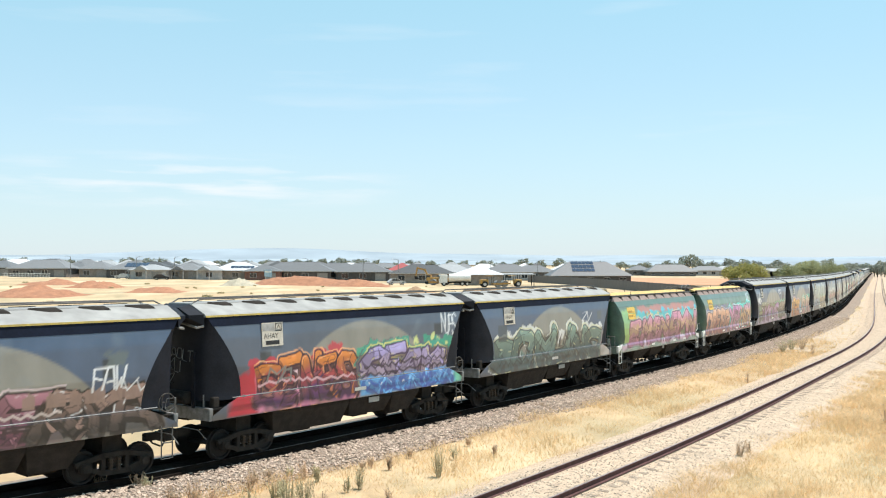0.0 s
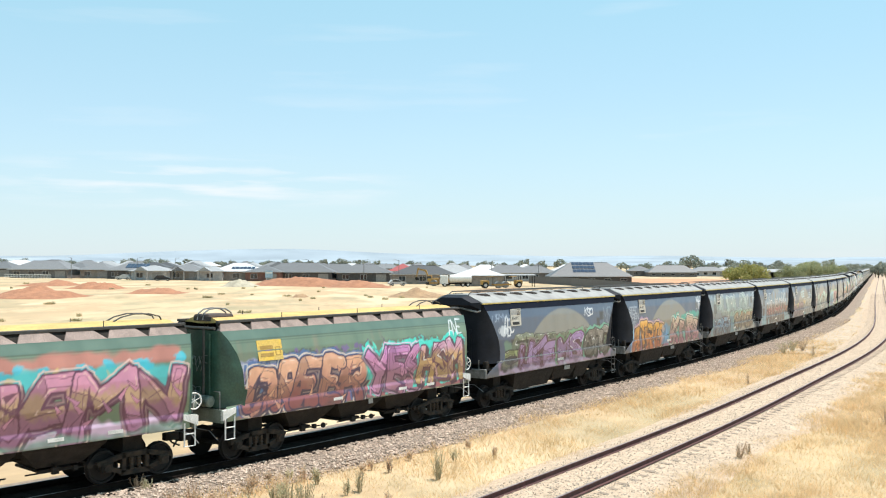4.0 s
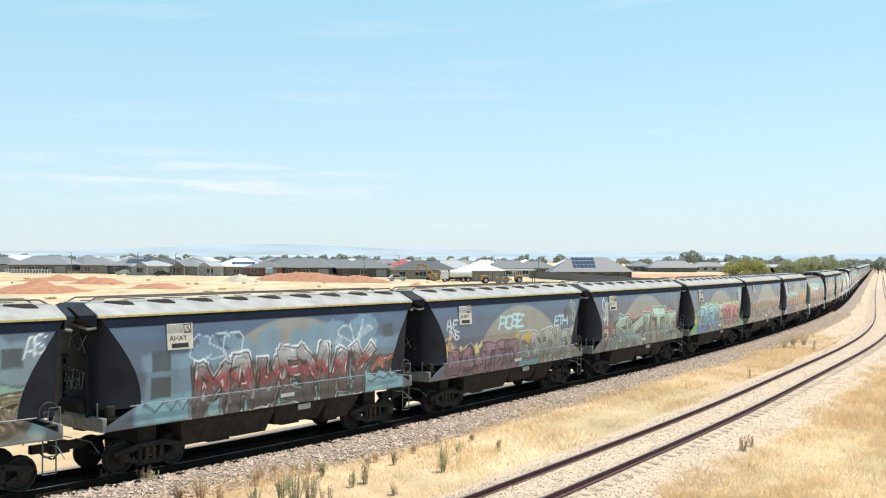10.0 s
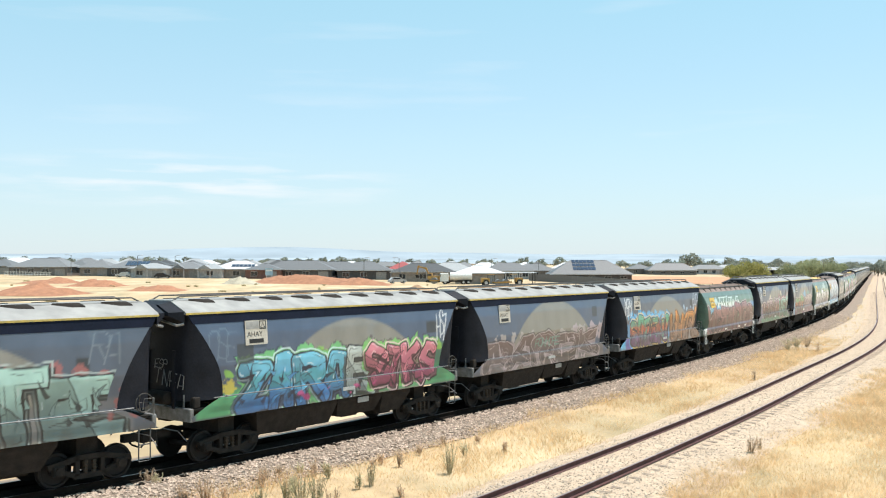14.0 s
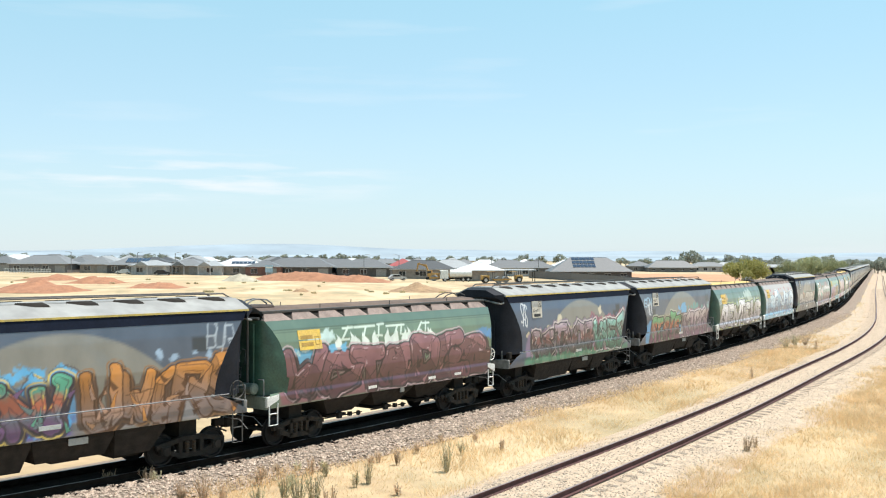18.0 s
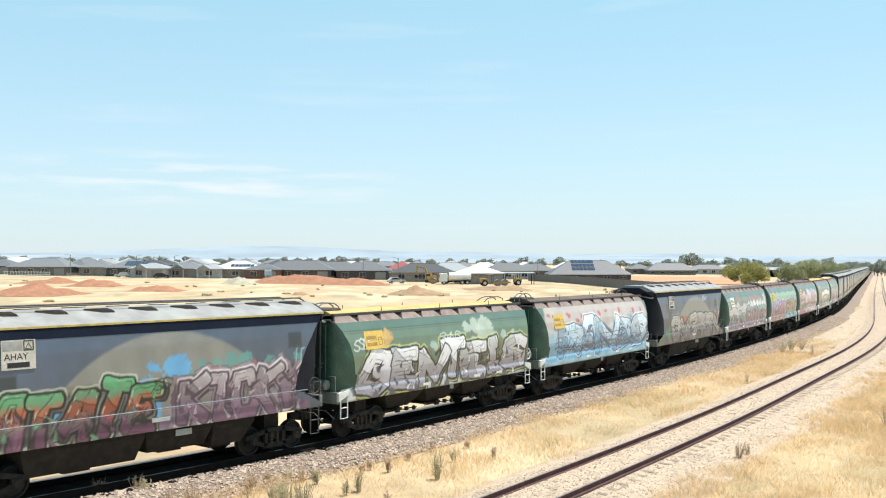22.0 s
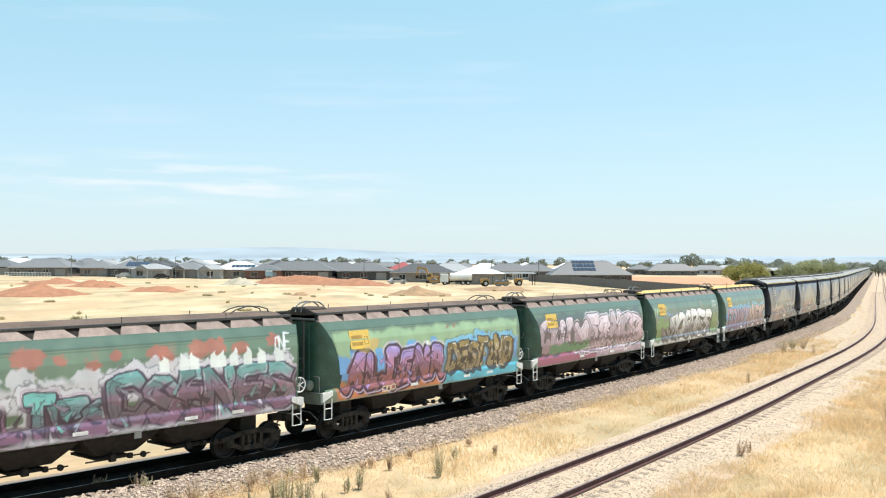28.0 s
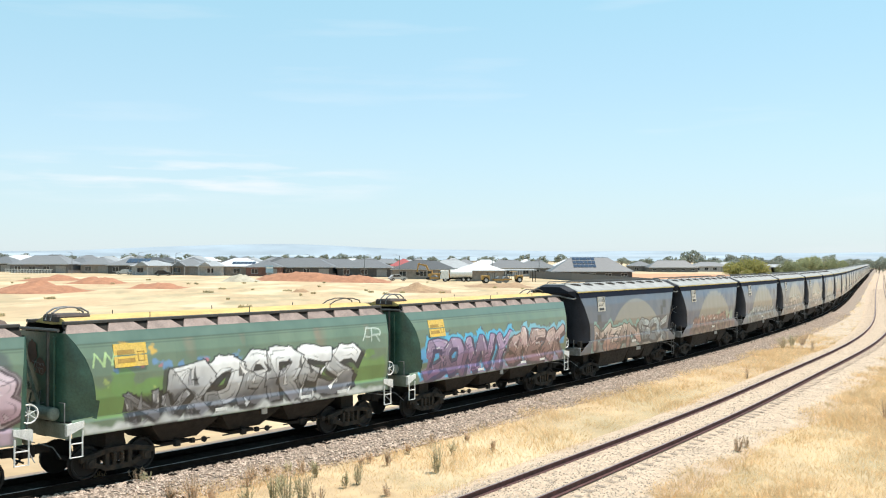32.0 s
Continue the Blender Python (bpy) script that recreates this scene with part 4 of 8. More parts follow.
         ("p", -5.2, -0.7, 0.98, 2.5, "0hfhg", g(228, 168, 62), g(195, 100, 52), g(56, 32, 34), g(150, 120, 165), dict(ang=0.15, fat=1.1, cut=g(235, 195, 150))), ("w", -1.0, 0.6, 1.0, 2.2, g(80, 150, 190), 0.6), ("b", 1.0, 5.4, 2.5, 0.14, g(45, 165, 148), 11, 0.3), ("w", 0.3, 5.6, 1.0, 2.3, g(70, 160, 150), 0.6),
         ("p", 0.7, 5.5, 0.98, 2.55, "98fg", g(198, 178, 158), g(178, 108, 132), g(66, 58, 58), g(60, 165, 148), dict(ang=0.4, cut=g(225, 215, 205))), ("t", -5.3, 3.2, 1.0, 0.3, g(170, 180, 192), "g40h", 0.026), ("t", -5.1, 2.8, 1.1, 0.3, g(170, 180, 192), "9f4c", 0.026), ("t", -5.2, 2.4, 0.8, 0.3, g(150, 162, 175), "b8fa"), ("t", 5.6, 3.3, 0.7, 0.7, W_, "bf", 0.045), ("b", 5.0, 5.5, 3.1, 0.02, g(62, 68, 76), 1, 0.26)),
    spec("B", 0, ("w", -6, 6, 1.9, 3.62, g(120, 140, 150), 0.85), ("w", -6, 6, 0.88, 2.1, g(86, 130, 142), 0.9), ("w", -2, 6, 2.0, 2.4, g(130, 175, 165), 0.7), ("p", -4.9, 5.3, 2.1, 3.55, "eieaea", g(172, 186, 180), g(142, 170, 168), g(98, 116, 118), None, dict(ang=0.1, bold=0.02, fat=1.15, cut=g(226, 230, 224))),
         ("p", -5.0, -0.9, 0.98, 2.05, "7db48", g(112, 152, 180), g(76, 112, 132), g(50, 36, 50), None, dict(ang=0.9, bold=0.05)), ("w", -5.2, -1.0, 2.0, 2.12, g(95, 80, 95), 0.8), ("p", 0.2, 5.4, 1.15, 2.25, "gb894g", g(152, 138, 112), g(122, 108, 90), g(46, 42, 38), g(140, 182, 165), dict(ang=0.3)),
         ("w", 0.0, 6, 0.87, 1.1, g(165, 165, 155), 0.6), ("b", -5.1, -4.6, 2.7, 0.02, g(48, 58, 66), 1, 0.38), ("b", 4.9, 5.4, 3.05, 0.05, g(52, 56, 60), 1, 0.3), ("t", 5.75, 3.35, 0.5, 0.5, W_, "0g"), ("t", -5.9, 3.1, 0.6, 0.8, g(170, 180, 190), "g7")),
    spec("B", 2.2, ("w", -5.4, 6, 1.5, 2.9, g(112, 140, 160), 0.75), ("w", -5.6, 6, 0.88, 1.7, g(120, 165, 178), 0.85), ("b", -4.0, 4.4, 2.8, 0.4, g(110, 138, 158), 12, 0.5), ("b", 2.4, 4.4, 2.8, 0.5, g(150, 172, 186), 9, 0.2), ("t", -2.6, 3.0, 1.8, 0.7, g(190, 208, 220), "2gd"), ("t", 3.4, 2.9, 1.6, 0.9, g(205, 218, 226), "gj2"),
         ("p", -3.3, 4.2, 0.95, 2.85, "b0k4b0m", g(158, 158, 162), g(92, 84, 86), g(36, 32, 34), None, dict(ang=0.95, bold=0.03, mid=g(150, 48, 60), cut=g(236, 238, 240))), ("z", -5.2, -3.2, 1.3, 0.14, g(30, 40, 48)), ("z", 4.0, 5.8, 1.9, 0.06, g(40, 60, 70)), ("z", 4.0, 5.8, 1.3, 0.06, g(40, 60, 70)),
         ("p", 4.6, 5.5, 1.6, 2.3, "9", g(190, 110, 90), g(150, 110, 110), g(60, 50, 50), None, {}), ("b", -4.9, -4.4, 2.65, 0.02, g(48, 58, 66), 1, 0.34), ("b", -4.9, -4.4, 1.9, 0.02, g(52, 60, 66), 1, 0.36), ("b", 4.9, 5.3, 3.0, 0.02, g(60, 68, 75), 1, 0.28)),
    spec("B", 2.1, ("w", -5.5, 0.4, 0.88, 1.7, g(128, 98, 118), 0.75), ("w", -5.8, -4.6, 1.6, 2.3, g(120, 140, 155), 0.6), ("k", -5.6, -1.0, 2.0, 0.35, g(200, 195, 130)), ("p", -5.3, 0.2, 0.93, 2.2, "g0ih43", g(140, 108, 130), g(108, 82, 98), g(40, 30, 40), None, dict(ang=1.0, cut=g(150, 130, 150))),
         ("w", 0.3, 6, 0.88, 2.1, g(122, 128, 128), 0.7), ("p", 0.4, 5.7, 0.98, 2.4, "40fc4g", g(160, 168, 165), g(112, 118, 118), g(70, 74, 78), None, dict(ang=0.3, bold=0.025, cut=g(190, 205, 210))), ("b", 0.0, 1.2, 2.15, 0.1, g(200, 165, 70), 3, 0.24), ("w", 0.2, 2.0, 0.88, 1.2, g(70, 140, 150), 0.6),
         ("t", -0.3, 2.9, 1.9, 0.5, g(172, 212, 226), "edg4", 0.075), ("t", 4.2, 2.75, 1.2, 0.42, g(172, 205, 222), "4h7", 0.055), ("t", -4.95, 3.0, 0.7, 0.4, W_, "0j4"), ("t", -4.9, 2.55, 0.8, 0.3, W_, "8cg"), ("t", -5.2, 2.2, 0.6, 0.5, g(205, 150, 70), "g4", 0.04), ("b", 4.9, 5.3, 3.1, 0.02, g(70, 78, 84), 1, 0.3), ("t", 5.5, 3.1, 0.5, 0.9, g(175, 178, 150), "ggg")),
    spec("B", 2.15, ("w", -5.4, 5.8, 0.88, 1.9, g(112, 112, 115), 0.75), ("w", -5.0, -2.6, 1.2, 2.3, g(145, 80, 85), 0.7), ("b", -2, 5.4, 2.5, 0.25, g(165, 100, 98), 10, 0.36), ("p", -5.4, -3.2, 1.1, 2.1, "0d", g(150, 138, 138), g(110, 100, 105), g(50, 45, 50), None, dict(ang=1.0)),
         ("p", -3.7, 5.0, 0.93, 2.86, "g98h4", g(165, 200, 190), g(110, 135, 136), g(30, 32, 36), None, dict(ang=0.85, fat=1.15, bold=0.05, cut=g(178, 192, 190))), ("b", 5.0, 6.0, 1.6, 0.4, g(150, 90, 90), 4, 0.25), ("t", -4.9, 2.9, 0.7, 1.1, g(200, 205, 210), "g0h", 0.045), ("t", 5.0, 3.2, 0.8, 0.8, g(120, 130, 140), "f0")),
    spec("B", 2.1, ("w", -6.4, 6.4, 0.88, 1.7, g(80, 155, 105), 0.9), ("w", 4.6, 6.2, 1.2, 2.5, g(60, 120, 85), 0.7), ("b", -5.2, 5.2, 2.25, 0.22, g(140, 195, 90), 16, 0.3), ("b", -5.6, -4.4, 1.9, 0.2, g(205, 190, 80), 3, 0.2), ("p", -4.7, 0.2, 0.95, 2.58, "n0f0", g(115, 195, 222), g(62, 125, 185), g(34, 40, 58), g(110, 190, 120), dict(ang=0.35, cut=g(210, 230, 235), mid=g(80, 165, 175))),
         ("p", 0.1, 1.4, 1.15, 2.6, "4", g(185, 195, 190), g(150, 165, 165), g(40, 45, 50), None, {}), ("p", 1.3, 5.0, 1.1, 2.66, "gh9g", g(210, 130, 145), g(155, 72, 105), g(58, 32, 46), g(120, 190, 100), dict(ang=0.6, cut=g(235, 200, 205))), ("b", -2.6, 2.6, 1.2, 0.15, g(190, 70, 130), 7, 0.13),
         ("b", -4.7, -4.2, 2.7, 0.02, g(52, 60, 66), 1, 0.36), ("b", 4.7, 5.2, 3.05, 0.02, g(48, 54, 60), 1, 0.26), ("t", 5.45, 3.1, 0.6, 0.95, W_, "7gn", 0.03), ("t", -5.3, 3.0, 1.0, 0.9, g(100, 118, 135), "dg4")),
    spec("B", 2.3, ("w", -5.4, 5.8, 0.88, 1.6, g(112, 105, 106), 0.85), ("b", 2.5, 5.6, 2.2, 0.3, g(175, 160, 168), 9, 0.36), ("b", -5, 4, 2.3, 0.1, g(170, 165, 165), 12, 0.24), ("p", -5.4, 4.8, 0.92, 2.42, "f0g39", g(112, 92, 90), g(80, 72, 74), g(178, 164, 168), None, dict(ang=0.0, fat=1.25, bold=0.03, cut=g(60, 52, 54))), ("t", -0.2, 1.9, 2.2, 0.35, g(110, 150, 140), "5db7de4", 0.03), ("b", 4.4, 5.0, 3.1, 0.05, g(52, 60, 66), 1, 0.3)),
    spec("B", 2.1, ("w", -5.8, 1.0, 1.2, 2.3, g(88, 155, 205), 0.8), ("b", -5.4, 0.6, 2.62, 0.12, g(90, 180, 232), 13, 0.3), ("k", -5.0, 0.6, 2.45, 0.3, g(235, 205, 80)), ("w", -5.9, 1.0, 0.88, 1.5, g(98, 92, 170), 0.9), ("p", -5.0, 0.9, 0.98, 2.68, "g0f4c8", g(88, 170, 142), g(120, 85, 130), g(54, 48, 60), g(85, 175, 230), dict(ang=0.2, fat=1.1, mid=g(196, 92, 58), cut=g(228, 200, 100))),
         ("w", 0.9, 6.2, 0.88, 1.6, g(150, 145, 148), 0.8), ("p", 1.2, 6.0, 1.0, 2.68, "ikdfg", g(212, 142, 66), g(160, 140, 135), g(84, 52, 30), None, dict(ang=0.15, bold=0.045, cut=g(150, 110, 70))), ("b", 3.0, 5.6, 2.75, 0.1, g(165, 190, 215), 4, 0.22), ("w", -6.4, -5.5, 0.88, 1.7, g(90, 185, 225), 0.9), ("t", -5.2, 3.1, 0.8, 0.9, W_, "b14b", 0.028), ("t", 5.5, 3.2, 0.9, 0.7, g(185, 195, 205), "1if")),
    spec("G", 0, ("w", -6, 6, 0.86, 1.45, g(135, 88, 96), 0.95), ("b", -6, -4.4, 2.1, 0.4, g(100, 165, 200), 4, 0.36), ("b", 4.6, 6.2, 2.3, 0.3, g(90, 140, 190), 4, 0.4), ("b", -5.6, -3, 2.7, 0.3, g(190, 210, 205), 5, 0.3), ("k", -3.6, 2.4, 2.75, 0.5, g(226, 234, 226)), ("k", -3.4, 2.6, 2.7, 0.42, g(226, 234, 226)), ("t", -0.5, 2.98, 5.4, 0.4, g(215, 228, 216), "8h8hi8", 0.05),
         ("p", -5.6, 5.8, 1.0, 2.85, "kdh434g", g(152, 105, 110), g(98, 60, 70), g(42, 28, 34), None, dict(ang=0.2, fat=1.3, bold=0.05, cut=g(205, 178, 184))), ("b", -3.5, -2.6, 2.6, 0.05, g(110, 185, 225), 2, 0.22)),
    spec("B", 2.15, ("b", -5, 5, 2.35, 0.2, g(205, 195, 168), 14, 0.26), ("w", -5.0, 2.4, 1.2, 2.3, g(140, 120, 150), 0.85), ("b", 1.6, 5.4, 2.6, 0.2, g(150, 88, 108), 8, 0.32), ("p", -4.6, 1.8, 1.15, 2.6, "0ghcdf", g(165, 145, 160), g(75, 82, 82), g(34, 28, 36), g(130, 112, 140), dict(ang=0.8, mid=g(130, 75, 70), cut=g(222, 214, 206))), ("w", -5.2, 6, 0.88, 1.22, g(80, 140, 112), 0.9), ("k", -4.8, 2.0, 1.1, 0.4, g(60, 120, 95)),
         ("p", 1.9, 5.4, 1.05, 2.8, "jc4g", g(145, 200, 195), g(62, 132, 108), g(44, 58, 58), g(155, 95, 115), dict(ang=0.7, cut=g(215, 225, 220))), ("b", -2.2, -1.6, 2.85, 0.02, g(215, 205, 180), 1, 0.24), ("b", 2.2, 2.8, 3.0, 0.02, g(215, 205, 180), 1, 0.24), ("w", 5.2, 6.2, 1.2, 2.9, g(120, 120, 125), 0.6), ("z", 2, 5.6, 2.0, 0.12, g(40, 36, 44)), ("t", -5.15, 3.1, 0.5, 0.9, W_, "g0g", 0.03)),
    spec("B", 2.2, ("w", -5.6, 0.4, 0.88, 2.1, g(95, 165, 215), 0.85), ("b", -0.6, 0.8, 2.4, 0.3, g(95, 170, 220), 3, 0.4), ("b", 0.8, 5.6, 2.5, 0.2, g(95, 150, 145), 9, 0.32), ("b", 1.6, 4.6, 2.45, 0.14, g(175, 110, 105), 5, 0.22), ("w", -4.8, 6, 0.88, 1.3, g(122, 88, 112), 0.85), ("p", -4.8, 0.1, 0.95, 2.5, "0h0h4", g(100, 172, 122), g(130, 80, 110), g(32, 36, 36), None, dict(ang=0.5, fat=1.1, mid=g(198, 92, 56), bold=0.06, cut=g(190, 200, 180))),
         ("p", 0.8, 5.5, 0.95, 2.5, "9829m", g(188, 178, 182), g(146, 106, 134), g(84, 68, 84), g(150, 130, 142), dict(ang=0.6, cut=g(226, 222, 224))), ("t", 0.25, 2.2, 0.5, 0.3, K_, "gg"), ("t", -5.15, 3.2, 1.0, 0.4, g(160, 195, 220), "4dc", 0.045), ("t", -4.9, 2.8, 0.6, 0.6, W_, "cal", 0.028), ("t", 5.4, 2.7, 0.4, 0.5, g(160, 200, 205), "hh"), ("b", 5.0, 5.5, 3.15, 0.02, g(48, 54, 60), 1, 0.3)),
    spec("G", 0, ("b", -5.0, -3.4, 2.8, 0.25, g(205, 165, 95), 4, 0.34), ("b", -4.6, 5.4, 2.5, 0.25, g(175, 195, 190), 12, 0.22), ("w", -6, 6, 0.86, 1.3, g(205, 205, 214), 0.95), ("b", 1.2, 3.0, 2.8, 0.3, g(180, 190, 175), 5, 0.4), ("p", -5.4, 5.9, 1.05, 2.75, "64ch48g", g(238, 238, 241), g(186, 182, 194), g(30, 28, 32), None, dict(ang=0.7, fat=1.2, bold=0.07, cut=g(200, 208, 110))), ("k", -5, 5, 1.0, 0.25, g(90, 88, 94)), ("t", -5.1, 2.8, 1.0, 0.35, W_, "gg34"), ("t", 0.2, 2.75, 1.4, 0.3, g(215, 225, 225), "gbcg")),
    spec("G", 0, ("w", -6, 6.2, 1.3, 3.8, g(190, 178, 170), 1.0), ("w", -6, 6.2, 0.86, 2.3, g(118, 172, 205), 0.9), ("w", -6, 6, 1.9, 2.6, g(190, 215, 226), 0.5), ("b", -5.8, -2.4, 3.0, 0.2, g(195, 75, 70), 5, 0.18), ("b", -2.4, 6, 3.15, 0.08, g(195, 75, 70), 6, 0.17), ("p", -4.5, 5.8, 1.25, 3.08, "e0c3g", g(222, 234, 240), g(122, 184, 220), g(40, 70, 125), None, dict(ang=0.35, fat=1.3, bold=0.045, cut=g(240, 240, 235))),
         ("z", -5.0, 5.4, 1.62, 0.08, g(52, 66, 92)), ("z", -4.8, 5.0, 1.42, 0.07, g(60, 74, 100)), ("t", -1.4, 1.9, 7.0, 0.45, g(70, 88, 110), "4ccbgicg42"), ("t", 2.9, 1.65, 4.6, 0.4, g(84, 98, 118), "l4blc4b"), ("w", -6, 6, 0.86, 1.15, g(150, 195, 214), 0.9), ("t", -2.9, 2.5, 0.7, 0.4, g(60, 150, 175), "c4"), ("t", -0.2, 2.4, 0.8, 0.5, g(60, 150, 175), "01"), ("t", 3.9, 2.75, 0.7, 0.45, g(60, 150, 175), "c4")),
    spec("B", 2.1, ("w", -4.8, 5.8, 0.88, 1.4, g(100, 100, 106), 0.85), ("b", -4.4, 5.4, 2.45, 0.2, g(80, 150, 120), 12, 0.26), ("k", -4.0, 5.0, 2.3, 0.5, g(195, 110, 90)), ("b", -4.9, -4.0, 1.7, 0.3, g(80, 140, 105), 4, 0.3), ("p", -4.1, 5.5, 0.95, 2.72, "dc6f4c", g(185, 185, 187), g(128, 126, 132), g(26, 27, 32), None, dict(ang=0.0, fat=1.25, bold=0.07, cut=g(120, 120, 126))), ("z", -3.8, 5.0, 1.75, 0.09, g(205, 205, 205)),
         ("w", -6.3, -5.2, 0.88, 1.7, g(60, 110, 80), 0.85), ("b", -4.9, -4.4, 3.0, 0.02, g(70, 66, 66), 1, 0.3), ("t", 2.4, 3.4, 0.9, 0.24, W_, "825m")),
    spec("G", 0, ("b", -3, 5.4, 2.95, 0.2, g(170, 105, 88), 10, 0.36), ("w", -6, 6, 1.7, 2.5, g(205, 202, 208), 0.9), ("b", -5, 6, 2.45, 0.2, g(206, 203, 208), 14, 0.4), ("w", -6, 6, 0.86, 1.5, g(170, 150, 172), 0.95), ("p", -5.5, -0.4, 1.0, 2.2, "k7ah4g", g(118, 188, 184), g(158, 115, 148), g(66, 50, 72), g(212, 210, 216), dict(ang=0.6, mid=g(130, 165, 175), cut=g(190, 170, 190))),
         ("p", -0.4, 5.9, 1.02, 2.62, "2g4c4g", g(118, 172, 172), g(152, 108, 134), g(70, 54, 76), g(208, 205, 212), dict(ang=0.75, mid=g(165, 125, 150), cut=g(200, 195, 205))), ("k", 1.0, 5.6, 2.75, 0.35, g(228, 232, 228)), ("w", -6, 6, 0.86, 1.02, g(196, 192, 200), 0.8), ("t", -5.5, 2.75, 0.7, 0.6, g(150, 205, 190), "g48", 0.035), ("t", 5.6, 3.0, 0.6, 0.5, W_, "0c4", 0.03)),
    spec("G", 0, ("w", -6, 6.2, 2.2, 3.25, g(160, 188, 145), 0.75), ("w", -5.8, 6, 1.5, 2.4, g(110, 165, 222), 0.95), ("b", -5.4, 5.6, 2.5, 0.15, g(100, 165, 225), 15, 0.3), ("w", -5.8, 0.6, 0.86, 1.5, g(200, 120, 72), 0.95), ("w", 0.4, 6.2, 0.86, 1.5, g(85, 178, 200), 0.95), ("p", -5.1, 0.4, 1.2, 2.58, "0a84c0", g(165, 145, 208), g(186, 112, 112), g(66, 30, 56), None, dict(ang=0.0, fat=1.2, bold=0.09, mid=g(175, 120, 150), cut=g(215, 190, 215))),
         ("p", 0.8, 5.5, 1.35, 2.58, "34gh8c3", g(150, 128, 72), g(196, 176, 142), g(52, 40, 36), g(120, 180, 215), dict(ang=0.8, bold=0.05)), ("b", -0.8, -0.4, 2.55, 0.02, g(230, 232, 228), 1, 0.2), ("b", 0.8, 1.4, 3.1, 0.05, g(150, 100, 80), 2, 0.16), ("b", -4.9, -3.6, 2.8, 0.2, g(200, 170, 100), 3, 0.3), ("t", -2.9, 1.05, 0.7, 0.18, g(235, 215, 180), "ddd")),
    spec("G", 0, ("w", -6, 6, 1.2, 3.25, g(86, 92, 88), 0.85), ("w", -6, 0.5, 0.86, 1.6, g(158, 82, 112), 0.95), ("w", 0.2, 6, 0.86, 1.35, g(180, 155, 170), 0.95), ("p", -5.7, -2.3, 1.5, 3.1, "2i8", g(226, 208, 216), g(186, 158, 172), g(92, 72, 84), None, dict(ang=0.2, fat=1.3, bold=0.03)), ("p", -2.3, 5.9, 1.35, 3.2, "b4gcdg", g(228, 210, 218), g(184, 152, 168), g(84, 66, 76), None, dict(ang=0.3, fat=1.25, bold=0.04, cut=g(236, 226, 230))),
         ("w", -4.8, -0.4, 1.35, 1.85, g(86, 140, 100), 0.95), ("z", -3, 5.6, 1.75, 0.09, g(60, 48, 56)), ("z", -1.0, 5.6, 1.5, 0.1, g(215, 195, 205)), ("t", -3.6, 2.15, 1.2, 0.2, K_, "b85g"), ("t", 1.6, 1.25, 6.0, 0.3, g(225, 205, 214), "gdgidgd")),
    spec("G", 0, ("w", -5.8, 6, 1.2, 2.2, g(112, 146, 82), 0.9), ("b", -5.4, 5.6, 2.1, 0.2, g(110, 148, 85), 12, 0.4), ("b", -5.4, 1.4, 2.55, 0.12, g(110, 150, 195), 12, 0.18), ("b", -5, 0.8, 2.5, 0.1, g(200, 120, 130), 6, 0.1), ("b", -5.6, 5.6, 1.9, 0.35, g(165, 185, 105), 10, 0.16), ("w", -6, 6, 0.86, 1.1, g(206, 209, 206), 0.95), ("p", -3.3, 4.3, 1.0, 2.78, "fd6f4g", g(243, 243, 243), g(122, 122, 130), g(38, 38, 42), None, dict(ang=0.95, fat=1.1, bold=0.045)), ("p", -4.6, -2.6, 1.0, 1.9, "cj", g(150, 150, 155), g(125, 125, 132), g(44, 44, 48), None, dict(ang=1.0)),
         ("w", -6, 6, 0.86, 1.05, g(210, 212, 210), 0.8), ("t", -5.2, 2.85, 0.9, 0.35, g(185, 215, 150), "cc4", 0.03), ("t", 5.4, 2.9, 0.8, 0.45, g(220, 230, 220), "0f"), ("z", 1.6, 2.8, 0.98, 0.06, g(60, 60, 62)), ("b", -4.7, -3.8, 2.95, 0.2, g(205, 165, 70), 3, 0.24)),
    spec("G", 0, ("w", -6, 6, 1.6, 2.4, g(75, 160, 215), 0.9), ("k", -5.4, 0.6, 2.35, 0.35, g(70, 195, 225)), ("w", -5.8, 6, 0.86, 1.4, g(150, 132, 165), 0.85), ("p", -5.1, 0.7, 1.05, 2.55, "3dccm", g(170, 150, 185), g(128, 92, 130), g(58, 50, 90), g(80, 180, 222), dict(ang=0.3)), ("p", 0.8, 5.8, 1.1, 2.55, "gc409", g(195, 172, 168), g(150, 108, 118), g(84, 60, 68), g(120, 180, 200), dict(ang=0.5))),
    spec("B", 2.0, ("w", -5, 5.5, 0.88, 1.5, g(140, 130, 125), 0.6), ("p", -4.8, 1.0, 1.0, 2.3, "b40c", g(205, 195, 185), g(170, 130, 120), g(70, 60, 60), g(120, 165, 160), {}), ("p", 1.2, 5.0, 1.1, 2.4, "gd9", g(170, 185, 190), g(130, 140, 150), g(60, 60, 65), None, {})),
    spec("B", 2.1, ("w", -5, 5.5, 0.88, 1.5, g(120, 85, 80), 0.7), ("w", 0.5, 5, 1.4, 2.1, g(150, 175, 150), 0.6), ("p", -4, 4, 1.0, 2.1, "f0gh4c", g(150, 110, 100), g(120, 90, 85), g(70, 55, 55), None, {})),
    spec("B", 2.2, ("w", -5, 5.5, 0.88, 1.7, g(105, 120, 125), 0.6), ("p", -4.4, 4.4, 1.0, 2.1, "9dgb89", g(140, 155, 160), g(110, 115, 120), g(60, 60, 62), None, {})),
